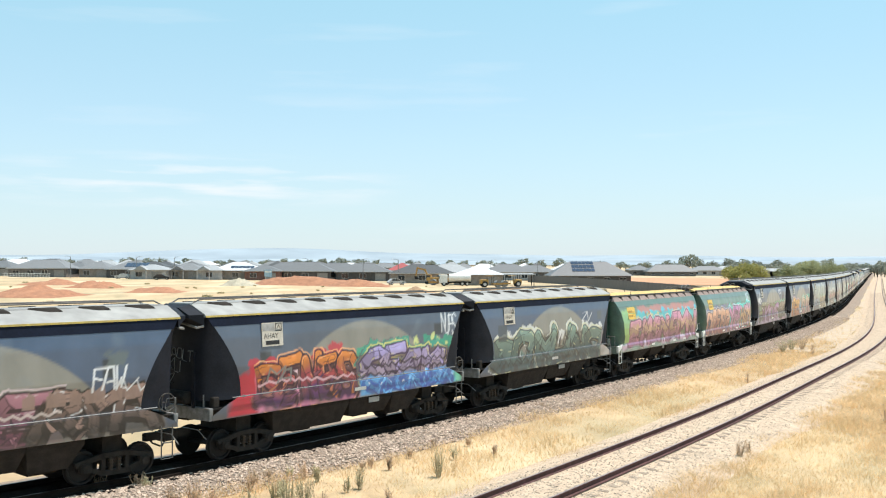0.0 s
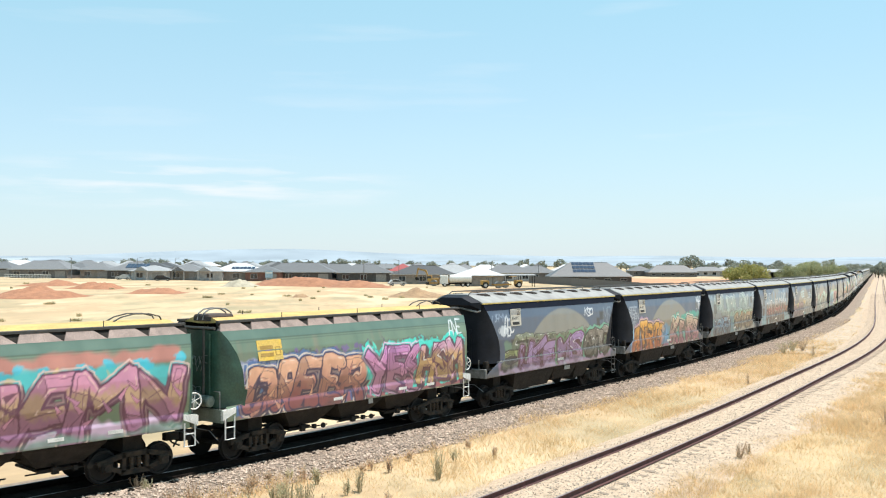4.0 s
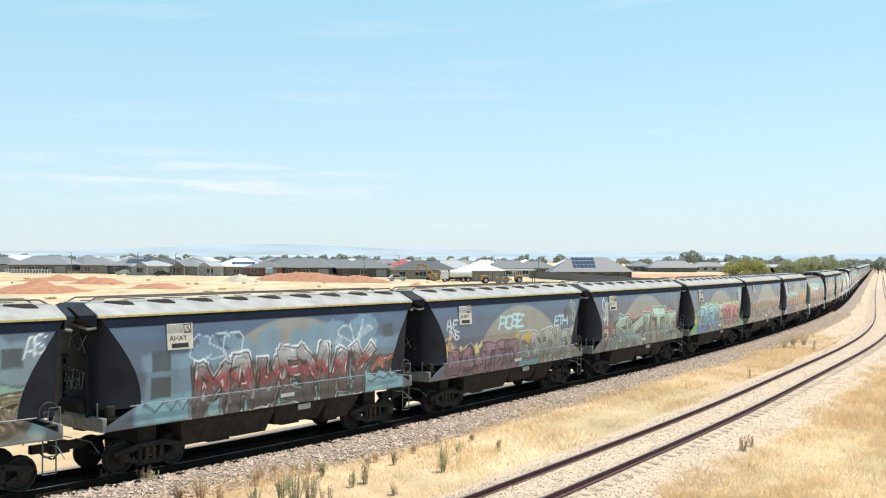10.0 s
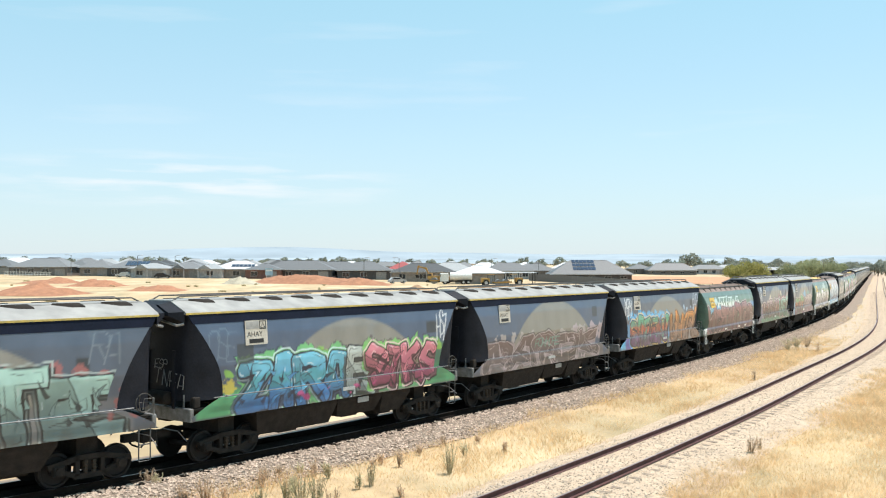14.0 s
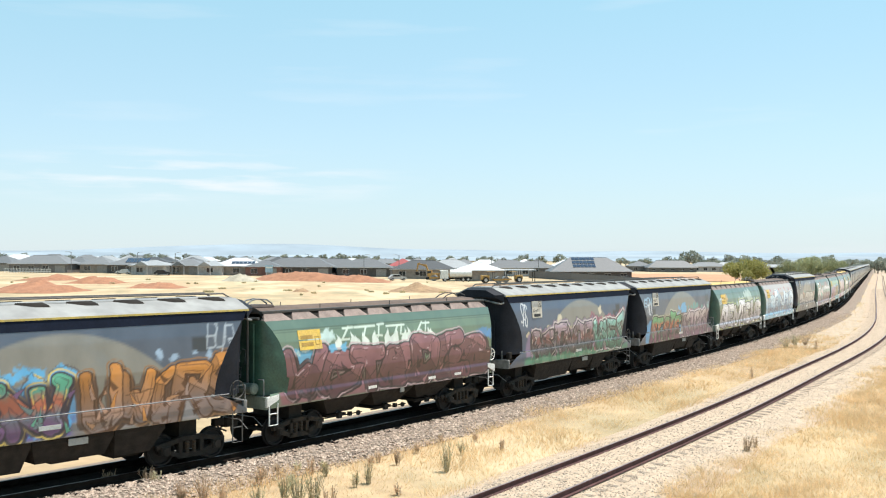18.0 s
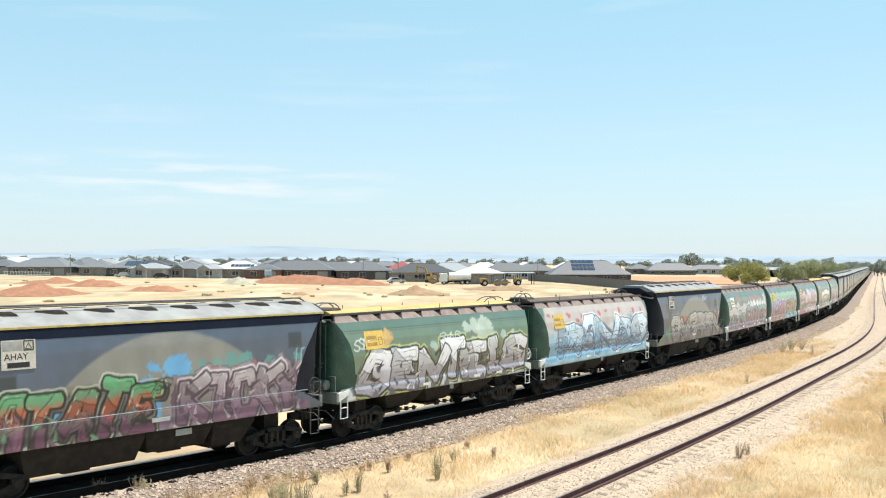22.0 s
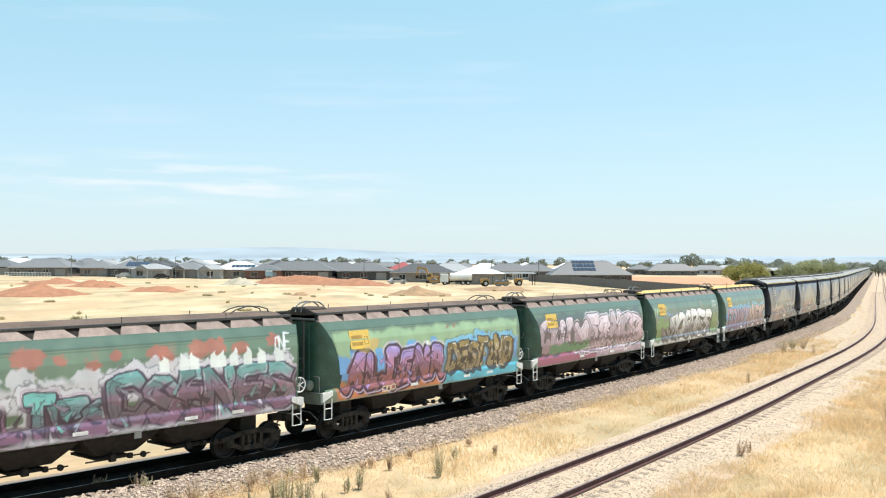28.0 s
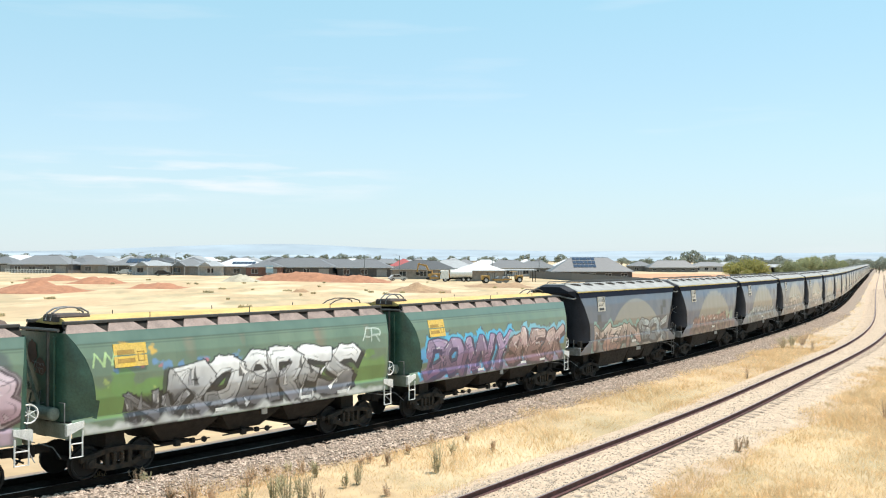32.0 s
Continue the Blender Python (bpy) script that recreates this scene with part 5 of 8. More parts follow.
    spec("B", 2.1, ("w", -5, 5.5, 0.88, 1.5, g(125, 115, 105), 0.6), ("p", -4.6, 4.6, 1.0, 2.3, "741gi", g(165, 160, 155), g(130, 110, 105), g(60, 55, 55), g(150, 165, 170), {})),
]


def side_grid(half, end, z0, z1, NU=NU, NV=NV, rear=None):
    """The near side of a body as a fine sheet, and each vertex's place on it."""
    z = np.concatenate([np.linspace(z0, 2.75, NV * 5 // 7, endpoint=False), np.linspace(2.75, z1, NV - NV * 5 // 7)])
    y = np.array([-half(q) - 0.004 for q in z])
    e = np.array([end(q) for q in z])
    u = np.linspace(-1, 1, NU)
    r = np.array([(rear or end)(q) for q in z])
    X = np.where(u[None, :] < 0, u[None, :] * e[:, None], u[None, :] * r[:, None])
    Y = np.repeat(y[:, None], NU, 1)
    Z = np.repeat(z[:, None], NU, 1)
    i, j = np.meshgrid(np.arange(NV - 1), np.arange(NU - 1), indexing="ij")
    f = np.stack([i * NU + j, i * NU + j + 1, (i + 1) * NU + j + 1, (i + 1) * NU + j], -1).reshape(-1, 4)
    me = bpy.data.meshes.new("painted_side")
    me.from_pydata(np.stack([X, Y, Z], -1).reshape(-1, 3).tolist(), [], f.tolist())
    me.materials.append(M["paint"])
    me.polygons.foreach_set("use_smooth", [True] * len(me.polygons))
    me.attributes.new("paint", "FLOAT_COLOR", "POINT")
    return me, X, Z


def black_side_end(z):
    """The side sheet of the black kind runs down into the sill, which is longer than the body."""
    return black_end(z) if z > 1.5 else float(np.interp(z, [0.87, 1.0, 1.3, 1.46, 1.5], [6.44, 6.44, 5.85, 5.46, black_end(1.5)]))


def green_side_end(z):
    return green_end(z) if z > 1.3 else 6.3


GRIDS = {"B": side_grid(black_half, black_side_end, 0.87, 4.02), "G": side_grid(green_half, green_side_end, 0.85, 3.58, rear=green_rear),
         "Bfar": side_grid(black_half, black_side_end, 0.87, 4.02, 96, 26)}


def paint_side(spec, seed, far=False):
    kind, sunr = spec[0], spec[1]
    me, x, z = GRIDS[kind + "far" if far else kind]
    me = me.copy()
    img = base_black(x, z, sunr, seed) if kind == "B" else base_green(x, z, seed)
    for k, it in enumerate(spec[2:]):
        sd = seed * 7 + k * 31
        if it[0] == "w":
            img = wash(img, x, z, *it[1:7], seed=sd)
        elif it[0] == "p":
            img = piece(img, x, z, *it[1:10], seed=sd, **it[10])
        elif it[0] == "z":
            img = zigzag(img, x, z, *it[1:6], sd)
        elif it[0] == "k":
            img = spikes(img, x, z, *it[1:6], sd)
        elif it[0] == "b":
            img = splashes(img, x, z, *it[1:6], sd, *it[6:])
        else:
            img = tag(img, x, z, *it[1:7], thick=it[7] if len(it) > 7 else 0.022, seed=sd)
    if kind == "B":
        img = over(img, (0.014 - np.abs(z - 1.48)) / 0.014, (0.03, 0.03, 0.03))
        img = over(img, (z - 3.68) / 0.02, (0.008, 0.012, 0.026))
    # grime creeping up from the bottom edge, with a shape of its own
    img = over(img, np.clip(0.5 + smooth_noise(x, z, 3, 1, seed + 40) - (z - 0.87) * 3.5, 0, 1) * 0.45, (0.09, 0.08, 0.07))
    rgba = np.ones((img.shape[0] * img.shape[1], 4), np.float32)
    rgba[:, :3] = np.clip(img, 0, 1).reshape(-1, 3)
    me.attributes["paint"].data.foreach_set("color", rgba.ravel())
    return me


def word_mesh(text, size, mat):
    cu = bpy.data.curves.new("word", "FONT")
    cu.body, cu.size, cu.extrude = text, size, 0.001
    ob = bpy.data.objects.new("word", cu)
    scene.collection.objects.link(ob)
    dg = bpy.context.evaluated_depsgraph_get()
    me = bpy.data.meshes.new_from_object(ob.evaluated_get(dg))
    bpy.data.objects.remove(ob)
    me.materials.clear()
    me.materials.append(mat)
    return me


AHAY = word_mesh("AHAY", 0.235, M["black"])


def body_shell(half, end, zs, rear=None):
    """The far side of the body."""
    sh = Shape()
    rear = rear or end
    for a, b in zip(zs, zs[1:]):
        sh.add([(-end(a), half(a), a), (rear(a), half(a), a), (rear(b), half(b), b), (-end(b), half(b), b)], [(3, 2, 1, 0)])
    return sh


def end_sheet(half, end, zs, sgn, flat, inner):
    """The end wall: a flat sheet across the middle and two curved corners that run into the sides."""
    sh = Shape()
    rings = []
    for z in zs:
        e, h = end(z), half(z)
        k = min(inner, h - 0.1)
        pts = [(e, -h)]
        for q in (0.25, 0.5, 0.75, 1.0):
            a = q * math.pi / 2
            pts.append((e + (flat - e) * math.sin(a), -h + (h - k) * (1 - math.cos(a))))
        pts += [(flat, 0.0), (flat, h - 0.12), (flat - 0.04, h - 0.04), (flat - 0.12, h)]
        rings.append([(sgn * x, y, z) for x, y in pts])
    return sh.loft(rings if sgn < 0 else rings[::-1], closed=False, caps=False)


LOW = ("bogie", "coupler", "brake_hose", "brake_rigging", "brake_cylinder", "lifting_lever", "body_bolster")


def lift_body(w):
    """Set the body on its bogies: all but the running gear stands 0.47 higher than drawn."""
    for ob in w.children:
        if not ob.name.startswith(LOW):
            ob.matrix_basis = pose(0, 0, 0.47) @ ob.matrix_basis
    w.scale = (SCALE, SCALE, SCALE)


M["spring"] = material("rusty spring steel", (0.05, 0.034, 0.02), 0.7, 0.2, scale=6)


def add_bogie(wagon, x, mat, light=False):
    bogie = part("bogie", Shape().box(-0.2, 0.2, -0.98, 0.98, 0.42, 0.68, c=0.03).disc((0, 0, 0.66), (0, 0, 1), [(0, 0.3), (0.12, 0.3)], 16), M["under"], wagon, m=pose(x, 0, 0))
    for s in (-1, 1):
        fr = Shape()
        y0, y1 = (s * 0.98 - 0.07, s * 0.98 + 0.07)
        # an open truss: top chord, dipped bottom chord, two columns round the spring nest
        for (ax, az), (bx, bz), wd in (((-1.16, 0.58), (-0.32, 0.75), 0.07), ((-0.4, 0.75), (0.4, 0.75), 0.07), ((0.32, 0.75), (1.16, 0.58), 0.07), ((-1.0, 0.5), (-0.38, 0.27), 0.065),
                                       ((-0.45, 0.26), (0.45, 0.26), 0.07), ((0.38, 0.27), (1.0, 0.5), 0.065), ((-0.36, 0.28), (-0.36, 0.74), 0.06), ((0.36, 0.28), (0.36, 0.74), 0.06)):
            ln = math.hypot(bx - ax, bz - az)
            nx, nz = -(bz - az) / ln * wd, (bx - ax) / ln * wd
            fr.loft([[(ax - nx, y, az - nz), (bx - nx, y, bz - nz), (bx + nx, y, bz + nz), (ax + nx, y, az + nz)] for y in (y0, y1)])
        f = part("side_frame", fr, mat, bogie)
        for bx in () if light else (-0.88, 0.88):
            part("axle_box", Shape().box(bx - 0.15, bx + 0.15, s * 1.0 - 0.1, s * 1.0 + 0.1, 0.34, 0.6, c=0.02).disc((bx, s * 1.09, 0.46), (0, s, 0), [(0, 0.12), (0.04, 0.11)], 12), mat, bogie)
        for sx in () if light else (-0.12, 0.12):
            part("spring", Shape().disc((sx, s * 1.0, 0.3), (0, 0, 1), [(k * 0.045, 0.075 if k % 2 else 0.052) for k in range(9)], 6), M["spring"], bogie)
    ws = Shape().disc((0, -0.95, 0), (0, 1, 0), [(0, 0.07), (1.9, 0.07)], 10)
    for s in (-1, 1):
        y = s * 0.7175
        ws.disc((0, y, 0), (0, s, 0), [(-0.03, 0.1), (-0.03, 0.49), (0.0, 0.49), (0.02, 0.46), (0.11, 0.455), (0.11, 0.4), (0.06, 0.37), (0.05, 0.16), (0.1, 0.14), (0.1, 0.05)], 18)
        # a cast mark and two lifting holes' rims show the wheel's turn
        for q in (0.4, 3.54):
            ws.box(math.cos(q) * 0.27 - 0.05, math.cos(q) * 0.27 + 0.05, y + s * 0.05 - 0.012, y + s * 0.05 + 0.012, math.sin(q) * 0.27 - 0.05, math.sin(q) * 0.27 + 0.05)
    me = mesh_of("wheelset", ws, [M["wheel"], M["tread"]])
    for bx in (-0.88, 0.88):
        part("wheelset", me, None, bogie, m=pose(bx, 0, 0.46))
    return bogie


def common_gear(w, sill, dark):
    """Couplers, brake gear and steps that both kinds carry."""
    for s in (-1, 1):
        c = Shape().box(min(s * 6.2, s * 7.0), max(s * 6.2, s * 7.0), -0.11, 0.11, 0.78, 1.0, c=0.02)
        c.box(min(s * 6.72, s * 7.06), max(s * 6.72, s * 7.06), -0.19, 0.17, 0.72, 1.04, c=0.05)
        part("coupler", c, M["under"], w)
        part("brake_hose", Shape().tube([(s * 6.5, 0.4, 0.9), (s * 6.75, 0.42, 0.6), (s * 6.95, 0.3, 0.5)], 0.03), M["black"], w)
        for y in (-1, 1):
            part("lifting_lever", Shape().tube([(s * 6.52, 0.1 * y, 1.05), (s * 6.56, y * 0.9, 1.05), (s * 6.56, y * 1.3, 0.8)], 0.016, 5), M["grey"], w)
    part("brake_cylinder", Shape().disc((1.2, 0.5, 0.95), (1, 0, 0), [(0, 0.05), (0.01, 0.17), (0.5, 0.17), (0.52, 0.05)], 14), dark, w)
    part("brake_rigging", Shape().tube([(-4.2, -0.3, 0.62), (-2.5, -0.5, 0.95), (2.5, -0.5, 0.95), (4.2, -0.3, 0.62)], 0.03).tube([(-3.0, 0.3, 0.95), (3.0, 0.3, 0.95)], 0.025), dark, w)


M["chalk"] = material("pale spray paint", (0.3, 0.32, 0.33), 0.7)


def scrawl_mesh(x, zc, seed):
    """Loose sprayed lines on an end sheet, some across it, some rising."""
    r = random.Random(seed)
    sh = Shape()
    for row in range(r.randint(2, 4)):
        h, n = r.uniform(0.18, 0.5), r.randint(2, 4)
        y0, z0, slope = r.uniform(0.2, 0.8), zc - 0.9 + row * 0.42 + r.uniform(-0.1, 0.1), r.uniform(-0.25, 0.25)
        for i in range(n):
            for pts in strokes(r.choice(sorted(FORMS)), r, i * h * 0.8, h * 0.7, 0.0, h, 0.25, 0.14):
                sh.tube([(x, y0 - u, z0 + v + slope * u) for u, v in pts], 0.012, 4)
    return mesh_of("scrawl", sh, M["chalk"])


def rolled_patch(x, y0, y1, z0, z1, seed):
    """Paint rolled over an old scrawl: a thin film with a torn outline."""
    r = random.Random(seed)
    ring = [((y0 + y1) / 2 + (y1 - y0) / 2 * math.cos(a) * r.uniform(0.75, 1.1), (z0 + z1) / 2 + (z1 - z0) / 2 * math.sin(a) * r.uniform(0.75, 1.1)) for a in np.linspace(0, math.tau, 18, endpoint=False)]
    return Shape().loft([[(q, y, z) for y, z in ring] for q in (x, x - 0.004)])


M["greyplate"] = material("pale grey plate", (0.4, 0.4, 0.39), 0.6, dark=(0.28, 0.28, 0.27), scale=5)


def black_wagon(light=False):
    w = empty("grain_hopper_wagon", pose(0, 0, 0), "", "hopper wagon", "train")
    zs = list(np.linspace(1.44, 4.04, 16))
    part("body", body_shell(black_half, black_end, zs), M["navy"], w)
    for s in (-1, 1):
        end = part("end_sheet", end_sheet(black_half, black_end, zs, s, 6.48, 0.9), M["endblack"], w, "black sloping end sheet", smooth=True)
        # rungs and a pale grab iron up the slope, frames under it
        for k in range(0 if light else 4):
            part("rung", Shape().tube([(s * 6.52, 0.3, 1.9 + k * 0.5), (s * 6.52, 0.75, 1.9 + k * 0.5)], 0.014, 5), M["endblack"], end)
        if not light:
            tagged(part("scrawl", scrawl_mesh(s * 6.49, 2.75, 3), None, end, "pale sprayed scrawl"), kind="stuff")
        part("grab_iron", Shape().tube([(s * 6.6, -1.2, 3.7), (s * 6.8, -1.15, 3.66), (s * 6.82, 0.15, 3.9), (s * 6.62, 0.25, 3.7)], 0.04, 6), M["grey"], end, "pale steel grab iron")
        for y in (-0.9, 0.9):
            part("end_post", Shape().box(min(s * 6.47, s * 6.53), max(s * 6.47, s * 6.53), y * 0.7 - 0.06, y * 0.7 + 0.06, 1.2, 2.9), M["endblack"], end)
        part("end_platform", Shape().box(min(s * 5.3, s * 6.46), max(s * 5.3, s * 6.46), -1.3, 1.3, 1.16, 1.22), M["under"], w)
        part("headstock", Shape().box(min(s * 6.36, s * 6.5), max(s * 6.36, s * 6.5), -1.38, 1.38, 0.86, 1.24, c=0.02), M["grey"], w, "grey steel headstock")
        for y in () if light or s < 0 else (-1,):
            st = Shape().tube([(s * 6.3, y * 1.39, 0.95), (s * 6.3, y * 1.39, 0.0), (s * 5.94, y * 1.39, 0.0), (s * 5.94, y * 1.39, 0.95)], 0.022, 5).tube([(s * 6.3, y * 1.39, 0.45), (s * 5.94, y * 1.39, 0.45)], 0.02, 5)
            part("foot_step", st, M["dullsteel"], w, "bare steel foot step")
            part("handrail", Shape().tube([(s * 6.42, y * 1.36, 1.24), (s * 6.42, y * 1.36, 1.7), (s * 6.12, y * 1.36, 1.7), (s * 6.08, y * 1.36, 1.4)], 0.02, 5), M["grey"], w)
    part("side_sill", Shape().box(-6.44, 6.44, 1.3, 1.4, 0.87, 1.46, c=0.01), M["navy"], w)
    side_rail = Shape().tube([(-5.7, -1.47, 1.5), (5.75, -1.47, 1.5)], 0.017, 5)
    part("side_rail", side_rail, M["grey"], w, "thin pale hand rail along the side")
    for x in () if light else np.arange(-5.2, 5.6, 2.6):
        part("rail_bracket", Shape().box(x - 0.02, x + 0.02, -1.48, -1.36, 1.47, 1.53), M["grey"], w)
    part("centre_sill", Shape().box(-6.4, 6.4, -0.25, 0.25, 0.78, 1.2), M["under"], w)
    # hopper pockets with sloped sheets and gates below the sill
    for x0, x1, q0, q1, bot in ((-3.85, -0.22, -3.6, -0.4, 0.06), (-0.2, 2.1, 0.0, 1.95, 0.2), (2.12, 3.7, 2.25, 3.35, 0.08)):
        h = Shape().loft([[(x0, -1.29, 1.3), (x1, -1.29, 1.3), (x1, 1.29, 1.3), (x0, 1.29, 1.3)], [(x0, -1.25, 0.72), (x1, -1.25, 0.72), (x1, 1.25, 0.72), (x0, 1.25, 0.72)],
                          [(q0, -1.0, bot), (q1, -1.0, bot), (q1, 1.0, bot), (q0, 1.0, bot)]])
        hp = part("hopper_pocket", h, M["under"], w)
        mid = (q0 + q1) / 2
        part("gate", Shape().box(mid - 0.4, mid + 0.4, -0.7, 0.7, bot - 0.12, bot - 0.004, c=0.01), M["under"], hp)
    # roof: yellow edge, two pale slopes, hatch ridge with a line of shade wedges
    for s in (-1, 1):
        r = Shape()
        prof = [(1.26, 3.96), (1.305, 3.97), (1.305, 4.01), (1.25, 4.06), (0.62, 4.34), (0.56, 4.34), (0.56, 4.3), (1.2, 3.99)]
        r.loft([[(x, s * y, z) for y, z in prof] for x in (-6.6, 6.6)])
        part("roof_slope", r, M["roofwhite"], w, "chalky white roof slope")
        part("edge_stripe", Shape().box(-6.6, 6.6, min(s * 1.3, s * 1.313), max(s * 1.3, s * 1.313), 3.96, 4.015), M["yellowline"], w, "thin yellow stripe along the eave")
        # dark wedges added in place of the shade beside the hatch ridge
        k = 0
        while k < (0 if light else 9):
            x = -5.6 + k * 1.4
            part("roof_rib", Shape().loft([[(x - 0.4, s * 0.62, 4.33), (x + 0.1, s * 0.78, 4.265), (x + 0.5, s * 0.8, 4.255), (x + 0.42, s * 0.6, 4.34)], [(x - 0.36, s * 0.6, 4.39), (x + 0.1, s * 0.7, 4.36), (x + 0.46, s * 0.76, 4.32), (x + 0.38, s * 0.59, 4.39)]]), M["under"], w)
            k += 1
    part("eave_band", Shape().loft([[(-6.36, -1.338, 3.68), (6.36, -1.338, 3.68), (6.36, -1.3, 3.68), (-6.36, -1.3, 3.68)], [(-6.55, -1.283, 4.0), (6.55, -1.283, 4.0), (6.55, -1.23, 4.0), (-6.55, -1.23, 4.0)]]), M["navyband"], w, "dark navy band under the eave")
    part("hatch_ridge", Shape().box(-6.5, 6.5, -0.6, 0.6, 4.28, 4.37, c=0.02), M["roofwhite"], w)
    for s in (-1, 1):
        part("running_rail", Shape().tube([(-6.45, s * 0.5, 4.36), (-6.2, s * 0.5, 4.48), (-0.2, s * 0.5, 4.49), (6.2, s * 0.5, 4.48), (6.45, s * 0.5, 4.36)], 0.024, 5), M["walk"], w)
    # dark hoods that carry the roof out over the couplers
    for s in (-1, 1):
        hood = [[(s * 6.585, y, z) for y, z in ((-1.22, 3.72), (1.22, 3.72), (1.22, 4.05), (0.57, 4.34), (-0.57, 4.34), (-1.22, 4.05))],
                [(s * 6.97, y, z) for y, z in ((-0.98, 3.94), (0.98, 3.94), (0.98, 4.03), (0.5, 4.25), (-0.5, 4.25), (-0.98, 4.03))]]
        part("end_hood", Shape().loft(hood), M["endblack"], w, "black sloping hood at the roof end")
    # hand brake wheel, valve box and air tank on the end platforms
    hw = Shape()
    hw.tube([(6.1 + 0.26 * math.cos(a), -1.4, 1.6 + 0.26 * math.sin(a)) for a in np.linspace(0, math.tau, 15)], 0.018, 5)
    for a in (0, 2.1, 4.2):
        hw.tube([(6.0, -1.3, 1.6), (6.1 + 0.26 * math.cos(a), -1.4, 1.6 + 0.26 * math.sin(a))], 0.014, 5)
    part("hand_brake_wheel", hw, M["walk"], w, "dark spoked hand brake wheel")
    part("air_tank", Shape().disc((-6.56, -0.5, 1.5), (0, 1, 0), [(0, 0.02), (0.02, 0.16), (0.06, 0.2), (0.9, 0.2), (0.94, 0.16), (0.96, 0.02)], 14), M["under"], w)
    for k, y in enumerate(() if light else (-1.0, -0.55, -0.1)):
        part("stake", Shape().tube([(-6.42, y, 1.2), (-6.42, y, 1.62 + 0.06 * (k % 2))], 0.03, 6), M["grey"], w, "short grey stake on the end platform")
    part("valve_box", Shape().box(-6.3, -6.05, -1.3, -1.1, 1.25, 1.55, c=0.03), M["under"], w)
    plate = part("number_plate", Shape().box(-4.75, -3.85, -1.435, -1.42, 2.95, 3.7), M["plate"], w, "dirty cream number plate with black lettering")
    plate.matrix_basis = pose(0.3, -1.39, 3.3, -4) @ pose(0, 1.42, -3.3)
    if not light:
        part("lettering", AHAY, None, plate, m=pose(-4.68, -1.438, 3.2, 90, 0, 0))
        part("number_bar", Shape().box(-4.6, -4.02, -1.44, -1.436, 3.0, 3.13), M["black"], plate)
        tri = Shape()
        tri.box(-4.17, -3.9, -1.44, -1.436, 3.42, 3.445).box(-4.17, -4.145, -1.44, -1.436, 3.42, 3.68).box(-3.925, -3.9, -1.44, -1.436, 3.42, 3.68).box(-4.17, -3.9, -1.44, -1.436, 3.655, 3.68)
        tri.tube([(-4.12, -1.44, 3.47), (-4.035, -1.44, 3.62), (-3.95, -1.44, 3.47), (-4.12, -1.44, 3.47)], 0.011, 4)
        part("symbol", tri, M["black"], plate)
        part("worn_patch", Shape().box(-4.72, -4.2, -1.44, -1.436, 3.44, 3.67), M["greyplate"], plate, "faded grey patch on the plate")
        part("data_panel", Shape().box(-0.1, 0.5, -1.412, -1.403, 1.12, 1.24), M["white"], w, "small white data panel on the sill")
        part("hanging_plate", Shape().box(0.75, 1.3, -1.33, -1.3, 0.62, 0.8), M["greyplate"], w, "pale grey plate hung below the sill")
    for x in (-4.72, 4.72):
        part("body_bolster", Shape().box(x - 0.3, x + 0.3, -0.85, 0.85, 0.78, 1.4), M["under"], w)
        add_bogie(w, x, M["bogiedark"], light)
    if not light:
        common_gear(w, M["navy"], M["under"])
    lift_body(w)
    return w


